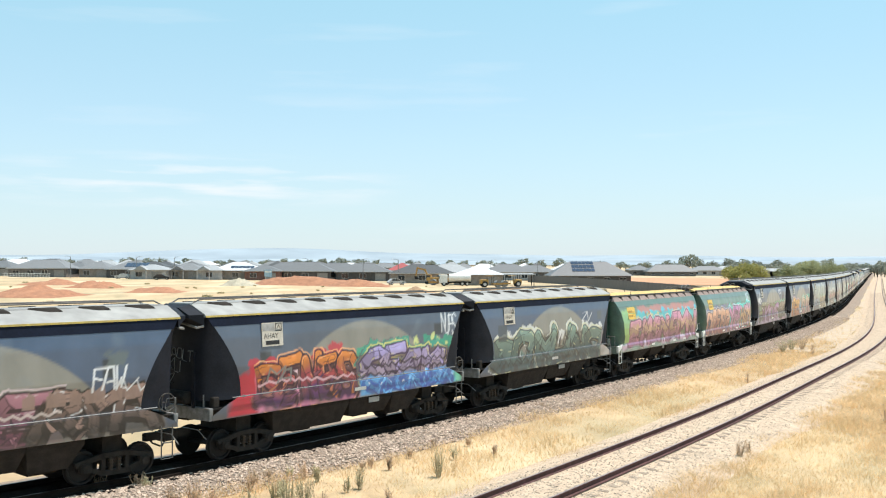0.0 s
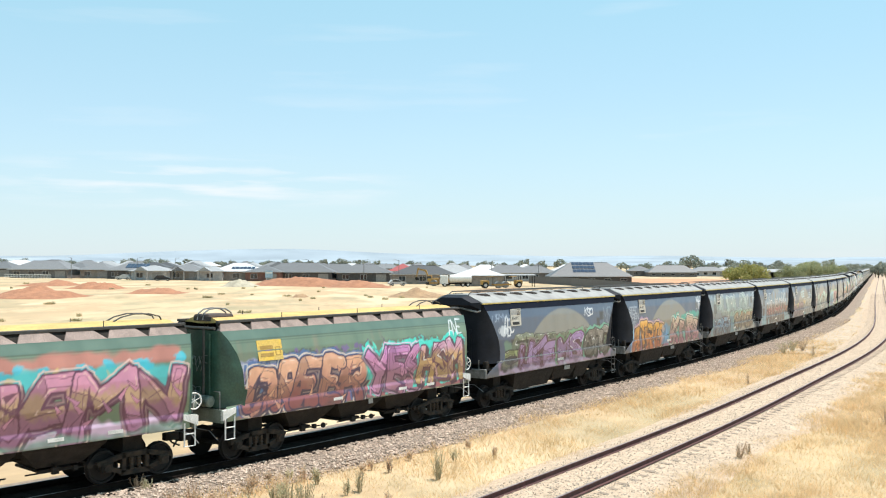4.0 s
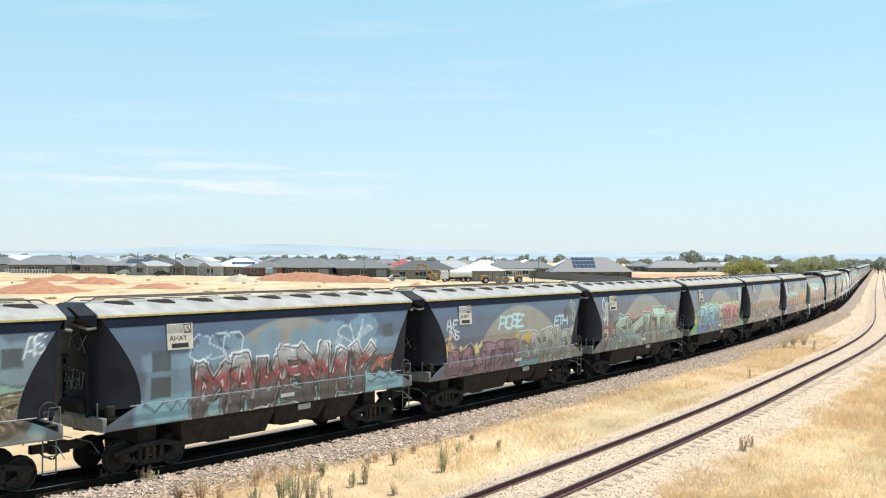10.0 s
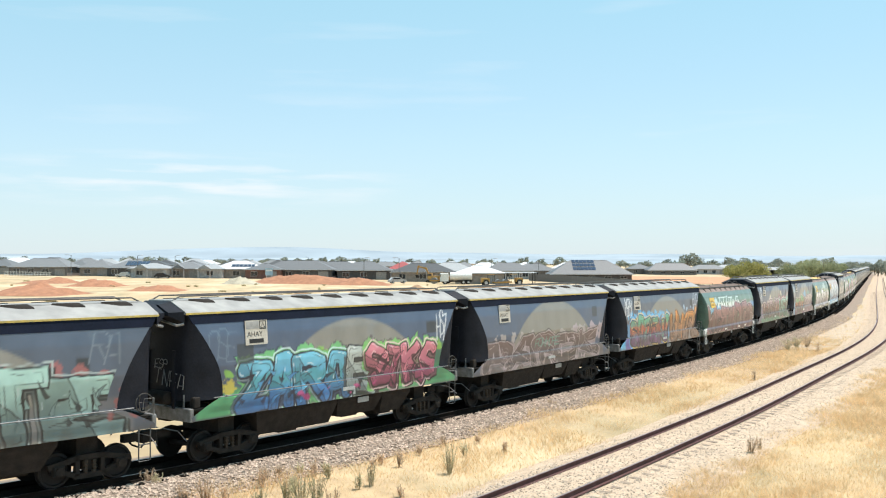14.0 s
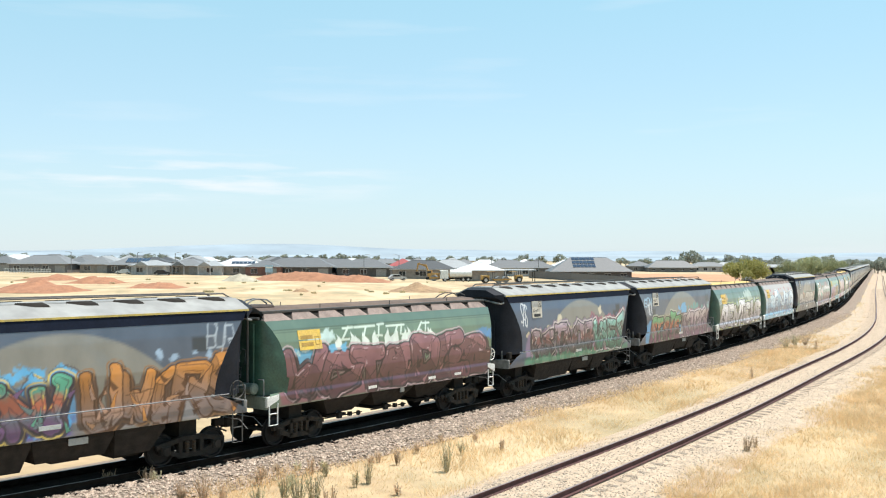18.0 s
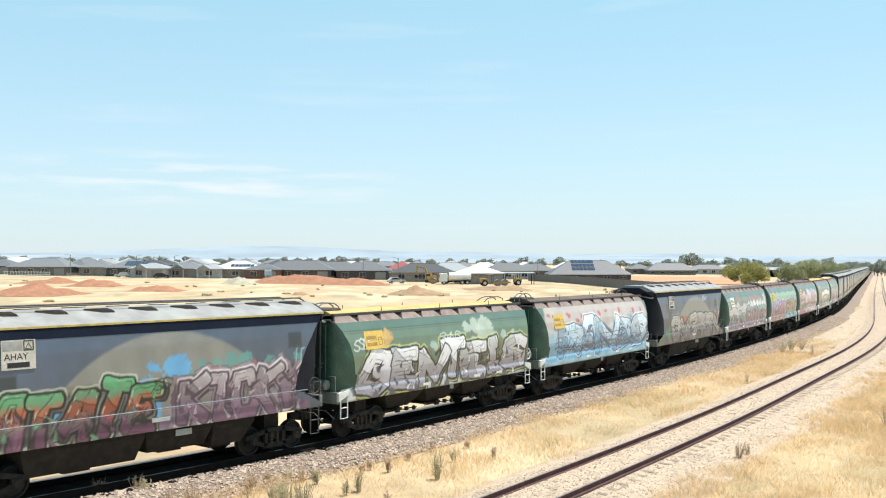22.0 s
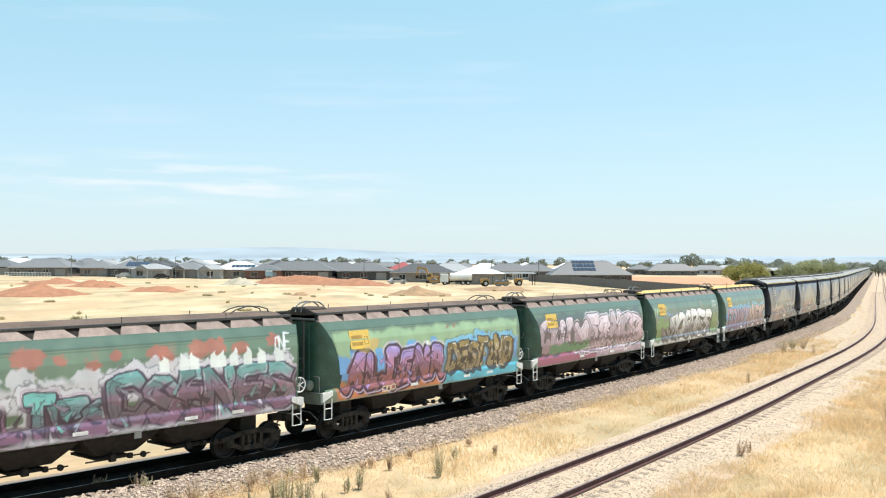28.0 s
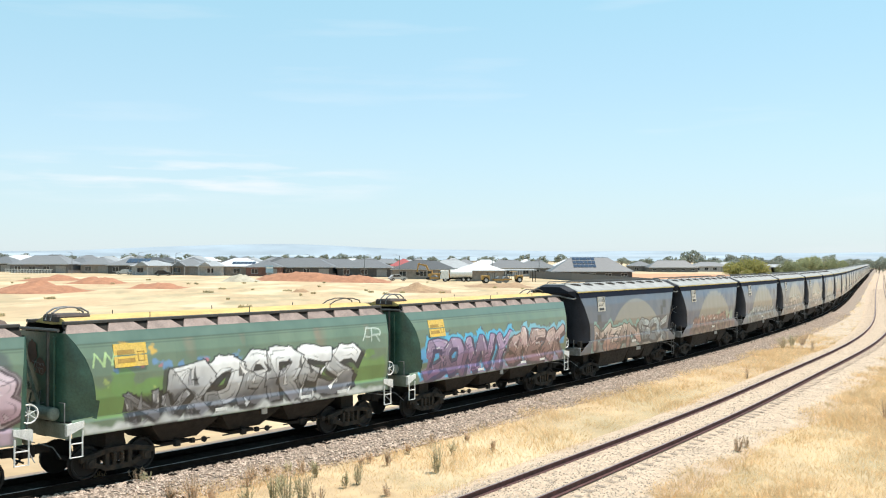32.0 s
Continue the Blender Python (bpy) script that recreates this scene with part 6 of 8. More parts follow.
def green_wagon():
    w = empty("grain_hopper_wagon", pose(0, 0, 0), "", "hopper wagon", "train")
    zs = list(np.linspace(1.24, 3.6, 15))
    part("body", body_shell(green_half, green_end, zs, green_rear), M["green"], w)
    for s in (-1, 1):
        end = part("end_sheet", end_sheet(green_half, green_end if s < 0 else green_rear, zs, s, 6.44, 0.85), M["green"], w, "dark green curved end sheet", smooth=True)
        tagged(part("scrawl", scrawl_mesh(s * 6.45, 2.6, 4), None, end, "pale sprayed scrawl"), kind="stuff")
        part("corner_post", Shape().box(min(s * 6.44, s * 6.5), max(s * 6.44, s * 6.5), -0.82, -0.72, 1.24, 3.5, c=0.01), M["green"], end)
        part("brace", Shape().tube([(s * 6.52, 0.95, 3.4), (s * 6.54, -0.3, 1.35)], 0.045, 6), M["greenroof"], end, "pale diagonal brace")
        part("end_platform", Shape().box(min(s * 5.4, s * 6.42), max(s * 5.4, s * 6.42), -1.3, 1.3, 1.16, 1.22), M["under"], w)
        part("headstock", Shape().box(min(s * 6.34, s * 6.46), max(s * 6.34, s * 6.46), -1.36, 1.36, 0.82, 1.22, c=0.02), M["greenroof"], w, "pale green headstock")
        part("air_tank", Shape().disc((s * 6.56, -1.0, 1.46), (0, 1, 0), [(0, 0.02), (0.02, 0.14), (0.06, 0.18), (1.5, 0.18), (1.54, 0.14), (1.56, 0.02)], 16), M["greenroof"], w, "pale green horizontal air tank", smooth=False)
        part("end_rail", Shape().tube([(s * 6.4, 0.9, 1.22), (s * 6.4, 0.9, 1.75), (s * 6.4, -1.2, 1.75), (s * 6.4, -1.2, 1.22)], 0.018, 5), M["grey"], w)
        for y in (-1, 1):
            st = Shape().tube([(s * 6.36, y * 1.41, 1.0), (s * 6.36, y * 1.41, 0.32), (s * 6.0, y * 1.41, 0.32), (s * 6.0, y * 1.41, 1.0)], 0.026, 5).tube([(s * 6.36, y * 1.41, 0.68), (s * 6.0, y * 1.41, 0.68)], 0.02, 5)
            part("foot_step", st, M["white"], w, "white painted foot step")
            part("corner_bracket", Shape().loft([[(s * 6.46, y * 1.3, 0.9), (s * 6.46, y * 1.43, 0.9), (s * 6.46, y * 1.43, 1.2), (s * 6.46, y * 1.3, 1.2)], [(s * 5.96, y * 1.3, 1.1), (s * 5.96, y * 1.43, 1.1), (s * 5.96, y * 1.43, 1.26), (s * 5.96, y * 1.3, 1.26)]]), M["white"], w, "white corner bracket")
    part("side_sill", Shape().box(-6.3, 6.3, 1.3, 1.4, 0.85, 1.22, c=0.01), M["green"], w)
    hw = Shape().tube([(6.4 + 0.24 * math.cos(a), -1.3, 1.6 + 0.24 * math.sin(a)) for a in np.linspace(0, math.tau, 15)], 0.024, 5)
    for a in (0.4, 1.45, 2.5):
        hw.tube([(6.4 - 0.23 * math.cos(a), -1.3, 1.6 - 0.23 * math.sin(a)), (6.4 + 0.23 * math.cos(a), -1.3, 1.6 + 0.23 * math.sin(a))], 0.014, 5)
    part("hand_brake_wheel", hw, M["white"], w, "white spoked hand brake wheel")
    part("centre_sill", Shape().box(-6.4, 6.4, -0.25, 0.25, 0.78, 1.2), M["under"], w)
    for x in (-2.5, 0.0, 2.5):
        h = Shape().loft([[(x - 1.2, -1.25, 1.3), (x + 1.2, -1.25, 1.3), (x + 1.2, 1.25, 1.3), (x - 1.2, 1.25, 1.3)], [(x - 1.18, -1.2, 0.75), (x + 1.18, -1.2, 0.75), (x + 1.18, 1.2, 0.75), (x - 1.18, 1.2, 0.75)],
                          [(x - 0.62, -0.85, 0.24), (x + 0.62, -0.85, 0.24), (x + 0.62, 0.85, 0.24), (x - 0.62, 0.85, 0.24)]])
        hp = part("hopper_pocket", h, M["under"], w)
        part("gate", Shape().box(x - 0.5, x + 0.5, -0.7, 0.7, 0.08, 0.15, c=0.01), M["under"], hp)
        part("gate_shaft", Shape().tube([(x - 0.2, -1.1, 0.28), (x - 0.2, 1.1, 0.28)], 0.025, 6), M["under"], hp)
        part("gate_rack", Shape().tube([(x - 1.0, -1.0, 0.14), (x + 1.0, -1.0, 0.14)], 0.022, 5).box(x - 0.28, x - 0.1, -1.06, -0.94, 0.06, 0.24).box(x + 0.3, x + 0.42, -1.06, -0.94, 0.08, 0.22).disc((x + 0.75, -1.1, 0.14), (0, 1, 0), [(0, 0.03), (0.01, 0.09), (0.08, 0.09), (0.09, 0.03)], 8), M["under"], hp)
    # roof: a row of pink gussets under a dark coaming, ochre crown, hoops at the ends
    for s in (-1, 1):
        for k in range(10):
            x = -5.75 + k * 1.26
            g = Shape()
            g.add([(x - 0.6, s * 1.15, 3.58), (x + 0.64, s * 1.15, 3.58), (x + 0.3, s * 0.98, 3.82), (x - 0.46, s * 0.98, 3.82), (x - 0.6, s * 0.95, 3.56), (x + 0.64, s * 0.95, 3.56)],
                  [(0, 1, 2, 3), (0, 3, 4), (1, 5, 2), (4, 5, 1, 0)])
            part("roof_gusset", g, M["pink"], w, "faded pink roof gusset" if s < 0 else "")
        part("roof_slope", Shape().loft([[(-6.3, s * 1.13, 3.56), (-6.3, s * 0.9, 3.84), (-6.3, s * 0.86, 3.8), (-6.3, s * 1.09, 3.54)], [(6.3, s * 1.13, 3.56), (6.3, s * 0.9, 3.84), (6.3, s * 0.86, 3.8), (6.3, s * 1.09, 3.54)]]), M["under"], w)
        part("coaming", Shape().box(-6.3, 6.3, min(s * 0.86, s * 1.0), max(s * 0.86, s * 1.0), 3.82, 3.9, c=0.015), M["walk"], w, "dark steel coaming")
        for x in (-3.6, 0.1, 3.7):
            part("stanchion", Shape().tube([(x, s * 0.95, 3.88), (x, s * 0.95, 4.06)], 0.014, 5), M["walk"], w)
    part("roof_crown", Shape().loft([[(x, -0.86, 3.82), (x, -0.5, 3.96), (x, 0, 4.0), (x, 0.5, 3.96), (x, 0.86, 3.82), (x, 0, 3.78)] for x in (-6.1, 6.1)]), M["ochre"], w, "roof crown dusted ochre with grain")
    for s in (-1, 1):
        if s < 0:
            for y in (-0.2, 0.06):
                part("end_hoop", Shape().tube([(-6.25, y, 3.9), (-6.2, y, 4.1), (-6.0, y, 4.22), (-5.7, y, 4.25), (-5.35, y, 4.22), (-5.12, y, 4.1), (-5.05, y, 3.9)], 0.026, 6), M["grey"], w, "pale steel hoop over the roof end")
            part("hatch_box", Shape().box(-6.15, -5.15, -0.42, 0.42, 3.86, 4.06, c=0.06), M["darkhatch"], w, "dark brown hatch box")
            part("end_post", Shape().tube([(-6.56, -0.62, 1.25), (-6.56, -0.62, 3.66)], 0.045, 6), M["walk"], w, "dark upright pipe at the end")
            part("top_bar", Shape().tube([(-6.55, -1.12, 3.68), (-6.55, 1.12, 3.68)], 0.05, 6), M["walk"], w)
        else:
            for y in (-0.3, 0.1):
                part("end_hoop", Shape().tube([(4.35, y, 3.98), (4.6, y, 4.1), (5.0, y, 4.18), (5.5, y, 4.17), (5.85, y, 4.08), (5.95, y, 3.9)], 0.022, 6), M["walk"], w)
    plate = part("number_panel", Shape().box(-5.05, -4.0, -1.432, -1.42, 2.58, 3.24), M["yellowplate"], w, "yellow number panel with worn black marks")
    plate.matrix_basis = pose(0, -1.385, 2.9, -13) @ pose(0, 1.425, -2.9)
    for k in range(2):
        part("number_bar", Shape().box(-4.95, -4.4, -1.437, -1.433, 2.7 + k * 0.24, 2.82 + k * 0.24), M["brownmark"], plate)
    part("symbol", Shape().box(-4.3, -4.08, -1.437, -1.433, 2.72, 2.745).box(-4.3, -4.275, -1.437, -1.433, 2.72, 3.0).box(-4.105, -4.08, -1.437, -1.433, 2.72, 3.0).box(-4.3, -4.08, -1.437, -1.433, 2.975, 3.0), M["brownmark"], plate)
    part("hanging_plate", Shape().box(0.3, 0.52, -1.33, -1.3, 0.66, 0.84), M["greyplate"], w, "pale grey plate hung below the sill")
    for x in (-1.6, 1.9, 3.6):
        part("data_panel", Shape().box(x, x + 0.45, -1.412, -1.403, 0.98, 1.08), M["white"], w, "small white data panel on the sill")
    for x in (-4.66, 4.66):
        part("body_bolster", Shape().box(x - 0.3, x + 0.3, -0.85, 0.85, 0.78, 1.4), M["under"], w)
        add_bogie(w, x, M["brownunder"])
    common_gear(w, M["green"], M["under"])
    lift_body(w)
    return w


M["rust_patch"] = material("reddish brown paint", (0.13, 0.06, 0.04), 0.8, dark=(0.08, 0.04, 0.03), scale=3)
M["darkhatch"] = material("dark brown hatch steel", (0.07, 0.048, 0.04), 0.7, scale=3)
M["yellowplate"] = material("yellow panel paint", (0.72, 0.47, 0.06), 0.55, dark=(0.6, 0.42, 0.12), scale=2)
M["brownmark"] = material("brown worn marks", (0.46, 0.29, 0.07), 0.7)

LOOKS = {"B": "navy hopper wagon, white roof, {} graffiti", "G": "faded green hopper wagon, pink-scalloped roof, {} graffiti"}
COLOURS = ["rose and grey", "red, violet and sky-blue", "grey-green", "rose and turquoise", "purple, rose and mint", "mauve and mint", "orange and pale grey", "pale sea-green",
           "silver and maroon", "mauve and white", "silver", "blue, green and crimson", "dull brown", "turquoise and orange", "dark maroon", "grey and teal", "orange and pink",
           "white and black", "white and pale blue", "outlined grey", "turquoise and dusty pink", "violet, orange and blue", "pale pink", "white bubble", "sky-blue and pink",
           "cream and grey", "dull red", "pale grey", "worn grey"]
TRAIN = []   # (wagon, place of its middle along the line at the start)
FRONT, COUNT = -13.18, 57
SCALE = 0.897   # wagons are drawn 14.1 m over couplers and built to this share of it


def build_train():
    protos = {"B": black_wagon(), "G": green_wagon(), "L": black_wagon(True)}
    used = set()
    made = []
    scrawls = {}
    order = list(range(-2, COUNT))
    front = FRONT - 2 * BLACK_PITCH
    for i in order:
        spec_i = i if 0 <= i < len(SPECS) else (25 + (i * 7) % 4 if i >= 0 else 8 + i)
        kind = SPECS[spec_i][0]
        which = "L" if i > 30 else kind   # the rear half never comes near
        if which in used:
            w = copy_thing(protos[which], pose(0, 0, 0))
        else:
            w = protos[which]
            used.add(which)
        tagged(w, LOOKS[kind].format(COLOURS[spec_i]))
        for ob in w.children if i in (14, 18, 20, 21, 22) else ():
            if ob.name.startswith("roof_crown"):
                ob.material_slots[0].link = "OBJECT"
                ob.material_slots[0].material = M["duskyroof"]
                tagged(ob, "dull brown roof crown")
        if i == 20:
            for ob in w.children:
                if ob.name.startswith("number_panel"):
                    ob.material_slots[0].link = "OBJECT"
                    ob.material_slots[0].material = M["white"]
                    tagged(ob, "white number panel with worn brown marks")
        for ob in w.children_recursive if i < 28 else ():
            if ob.name.startswith("scrawl"):
                if spec_i not in scrawls:
                    scrawls[spec_i] = scrawl_mesh(-6.49 if kind == "B" else -6.45, 2.75 if kind == "B" else 2.6, 40 + spec_i)
                if ob.data.vertices[0].co.x < 0:
                    ob.data = scrawls[spec_i]
        if i in (10, 23):
            sheet = next(ob for ob in w.children if ob.name.startswith("end_sheet"))
            for k, box in enumerate(((0.0, 0.75, 2.1, 3.4), (-0.5, 0.2, 1.8, 2.7)) if i == 10 else ((0.1, 0.6, 2.7, 3.4), (-0.35, 0.25, 2.4, 2.9))):
                part("paint_patch", rolled_patch(-6.492 if i == 10 else -6.452, *box, 5 + k), M["rust_patch"], sheet, "reddish brown paint rolled over old scrawls")
        made.append((w, spec_i))
        pitch = BLACK_PITCH if kind == "B" else GREEN_PITCH
        mid = front + (5.80 if kind == "B" else 5.46)
        TRAIN.append((w, mid))
        front += pitch
    sides = {}
    for k, (w, spec_i) in enumerate(made):
        far = k > 27
        if (spec_i, far) not in sides:
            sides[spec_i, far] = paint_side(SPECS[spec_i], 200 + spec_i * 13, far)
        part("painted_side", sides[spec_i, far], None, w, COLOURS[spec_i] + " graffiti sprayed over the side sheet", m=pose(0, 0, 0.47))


build_train()


def wagon_pose(s):
    x0, y0, _ = MAIN.at(s - 4.2)
    x1, y1, _ = MAIN.at(s + 4.2)
    return pose((x0 + x1) / 2, (y0 + y1) / 2, RAIL_Z, 0, 0, math.degrees(math.atan2(y1 - y0, x1 - x0)))


def travelled(t):
    """Metres that the train has gone: it slows a little."""
    return 9.3197 * t - 0.01758 * t * t


# ---- the paddock, the new suburb and the far country ----
M["leaf"] = leafy("olive leaf", (0.38, 0.39, 0.22), (0.26, 0.28, 0.155), 0.6, 0.35, 0.5)
M["yellowleaf"] = leafy("yellow olive leaf", (0.39, 0.365, 0.14), (0.26, 0.25, 0.09), 0.6, 0.35, 0.5)
# skyline gums: leaf colour lightened and greyed to carry the distance haze
M["darkleaf"] = leafy("grey green gum leaf", (0.33, 0.355, 0.3), (0.25, 0.27, 0.23), 0.5, 0.3, 0.5)
M["bark"] = material("grey bark", (0.2, 0.16, 0.12), 0.9, scale=4)
ROOFS = {k: material("roof " + k, c, 0.55, dark=tuple(q * 0.8 for q in c), scale=0.6, stretch=(4, 4, 1)) for k, c in
         {"slate": (0.14, 0.143, 0.15), "grey": (0.19, 0.193, 0.2), "charcoal": (0.065, 0.066, 0.07), "white": (0.62, 0.63, 0.64), "pale": (0.34, 0.35, 0.36), "red": (0.34, 0.06, 0.06)}.items()}
WALLS = {k: material("wall " + k, c, 0.8, scale=1.5) for k, c in {"cream": (0.3, 0.265, 0.235), "white": (0.46, 0.45, 0.45), "grey": (0.17, 0.163, 0.16), "brick": (0.2, 0.1, 0.08), "dark": (0.085, 0.08, 0.08)}.items()}
M["glass"] = material("window glass", (0.03, 0.035, 0.04), 0.08, spec=0.8)
M["frame"] = material("window frame", (0.55, 0.55, 0.55), 0.5)
M["garage"] = material("garage door", (0.3, 0.29, 0.28), 0.55)
M["solar"] = material("solar panel", (0.03, 0.045, 0.09), 0.15, spec=0.8)
M["fence"] = material("dark steel fence sheet", (0.11, 0.106, 0.106), 0.6, dark=(0.085, 0.082, 0.083), scale=0.7)
M["plantyellow"] = material("construction yellow", (0.5, 0.29, 0.07), 0.6, dark=(0.3, 0.17, 0.06), scale=2)
M["tyre"] = material("tyre rubber", (0.02, 0.02, 0.02), 0.85)
# distance haze is mixed into the base colours of ridge and fields
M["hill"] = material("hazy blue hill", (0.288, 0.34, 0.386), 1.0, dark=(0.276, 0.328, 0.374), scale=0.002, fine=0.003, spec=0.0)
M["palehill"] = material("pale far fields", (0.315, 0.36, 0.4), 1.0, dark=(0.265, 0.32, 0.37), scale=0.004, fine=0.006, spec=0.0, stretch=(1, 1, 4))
F_ = 1728.0


def spot(px, depth):
    """A place on the ground by its bearing from the drone and its distance ahead."""
    x = (px - 784) / F_ * depth
    return x, depth, ground_z(x, depth)


def house(px, wpx, depth, roof, wall, ridge=5.0, eave=2.6, deep=11.0, gable=False, solar=0, yaw=0.0, garage=True, label=""):
    """A single-storey house with a hip roof, its front towards the railway."""
    x, y, z = spot(px, depth)
    wd = wpx * depth / F_
    h = empty("house", pose(x, y, z - 0.1, 0, 0, yaw), label or "single-storey house with a {} hip roof and {} walls".format(roof, wall), "house", "houses of the suburb")
    a, b, o = wd / 2, deep / 2, 0.6
    for nm, bx in (("wall", (-a, a, -b, -b + 0.2)), ("wall", (-a, a, b - 0.2, b)), ("wall", (-a, -a + 0.2, -b + 0.2, b - 0.2)), ("wall", (a - 0.2, a, -b + 0.2, b - 0.2))):
        part(nm, Shape().box(*bx, 0, eave), WALLS[wall], h)
    r = max(a - b * 0.9, 0.4)
    rf = Shape()
    rf.loft([[(-a - o, -b - o, eave - 0.02), (a + o, -b - o, eave - 0.02), (a + o, b + o, eave - 0.02), (-a - o, b + o, eave - 0.02)],
             [(-a - o, -b - o, eave + 0.12), (a + o, -b - o, eave + 0.12), (a + o, b + o, eave + 0.12), (-a - o, b + o, eave + 0.12)],
             [(-r, -0.05, ridge), (r, -0.05, ridge), (r, 0.05, ridge), (-r, 0.05, ridge)]])
    rp = part("roof", rf, ROOFS[roof], h)
    part("gutter", Shape().box(-a - o - 0.06, a + o + 0.06, -b - o - 0.1, -b - o - 0.004, eave - 0.05, eave + 0.1), M["frame"] if roof != "white" else ROOFS["pale"], rp)
    part("ridge_cap", Shape().box(-r - 0.1, r + 0.1, -0.14, 0.14, ridge - 0.05, ridge + 0.05), ROOFS[roof], rp)
    slope = math.atan2(ridge - eave - 0.12, b + o)
    for k in range(solar):
        q = -r + 0.4 + (k % 6) * 1.15
        mm = pose(q + (wd * 0.02), -(b + o) * (0.62 - 0.26 * (k // 6)), eave + 0.12 + (ridge - eave - 0.12) * (0.38 + 0.26 * (k // 6)) + 0.08, math.degrees(slope))
        part("solar_panel", Shape().box(-0.52, 0.52, -0.85, 0.85, 0, 0.05), M["solar"], rp, m=mm)
    if gable:
        gx = -a * 0.35
        part("porch_gable", Shape().add([(gx - 2, -b - 1.6, eave + 0.1), (gx + 2, -b - 1.6, eave + 0.1), (gx, -b - 1.6, eave + 1.35), (gx - 2, -b + 2, eave + 0.1), (gx + 2, -b + 2, eave + 0.1), (gx, -b + 2, eave + 1.35)],
                                        [(0, 1, 2), (0, 2, 5, 3), (2, 1, 4, 5), (0, 3, 4, 1)]), ROOFS[roof], h)
        for q in (-1.7, 1.7):
            part("porch_post", Shape().box(gx + q - 0.12, gx + q + 0.12, -b - 1.5, -b - 1.26, 0, eave + 0.1), WALLS["white"], h)
    # openings in the front wall
    n = max(1, int(wd / 4.2))
    for k in range(n):
        wx = -a + wd * (k + 0.5) / n
        if garage and k == n - 1 and wd > 9:
            g = part("garage_door", Shape().box(wx - 1.5, wx + 1.5, -b - 0.05, -b - 0.004, 0.02, 2.2), M["garage"], h)
            for q in range(4):
                part("door_panel", Shape().box(wx - 1.45, wx + 1.45, -b - 0.075, -b - 0.052, 0.08 + q * 0.53, 0.55 + q * 0.53), M["garage"], g)
        else:
            win = part("window", Shape().box(wx - 0.95, wx + 0.95, -b - 0.06, -b - 0.004, 0.75, eave - 0.45), M["frame"], h)
            for q in (-0.46, 0.46):
                part("pane", Shape().box(wx + q - 0.42, wx + q + 0.42, -b - 0.08, -b - 0.062, 0.83, eave - 0.53), M["glass"], win)
    return h


def build_suburb():
    H = house
    # front row, along the bearing
    H(8, 50, 315, "slate", "dark", 5.0)
    H(80, 100, 300, "grey", "grey", 5.3, garage=True)
    H(143, 40, 312, "slate", "cream", 4.6)
    H(178, 52, 305, "grey", "cream", 5.0, solar=0)
    H(238, 76, 300, "grey", "dark", 5.1, solar=12)
    H(272, 62, 285, "pale", "white", 4.3, gable=True)
    H(336, 62, 290, "grey", "cream", 4.8, gable=True)
    H(378, 44, 288, "pale", "white", 4.2, gable=True)
    H(424, 80, 290, "white", "cream", 5.2, solar=6)
    H(470, 60, 285, "slate", "brick", 4.4, gable=False)
    H(530, 120, 290, "slate", "dark", 5.4)
    H(598, 90, 300, "slate", "dark", 5.2)
    H(645, 92, 290, "slate", "dark", 5.2)
    H(712, 46, 345, "red", "white", 5.3)
    H(748, 108, 268, "charcoal", "cream", 5.0)
    H(796, 84, 300, "pale", "white", 5.2)
    H(846, 84, 250, "white", "cream", 4.6)
    H(898, 84, 320, "slate", "white", 5.3, garage=False)
    H(945, 70, 335, "slate", "grey", 5.0)
    H(1040, 138, 300, "slate", "dark", 6.3, eave=2.0, deep=14, solar=18, garage=False)
    H(1185, 84, 470, "slate", "grey", 5.6, eave=2.1, garage=False)
    H(1130, 40, 480, "slate", "grey", 5.0)
    H(1250, 60, 500, "grey", "white", 5.0)
    H(1282, 40, 560, "pale", "white", 5.0)
    # rows behind: only their roofs show
    rng = random.Random(21)
    for row, (d0, n) in enumerate(((385, 15), (470, 17), (600, 16))):
        for k in range(n):
            px = -40 + k * (1120 / n) + rng.uniform(-14, 14)
            H(px, rng.uniform(52, 78) * 330 / d0, d0 + rng.uniform(-20, 25), rng.choice(["slate", "grey", "grey", "pale", "white", "charcoal"]), rng.choice(["cream", "white", "grey"]), rng.uniform(4.8, 5.6), garage=False)
    # long pale sheds beyond the trees
    for px, wpx in ((1352, 44), (1372, 30)):
        x, y, z = spot(px, 420)
        wd = wpx * 420 / F_
        s = empty("shed", pose(x, y, z), "long pale steel shed with a low gable roof", "shed")
        part("wall", Shape().box(-wd / 2, wd / 2, -4, 4, 0, 3.0), WALLS["cream"], s)
        part("roof", Shape().loft([[(-wd / 2 - 0.3, -4.3, 3.0), (-wd / 2 - 0.3, 4.3, 3.0), (-wd / 2 - 0.3, 0, 4.2)], [(wd / 2 + 0.3, -4.3, 3.0), (wd / 2 + 0.3, 4.3, 3.0), (wd / 2 + 0.3, 0, 4.2)]]), ROOFS["pale"], s)


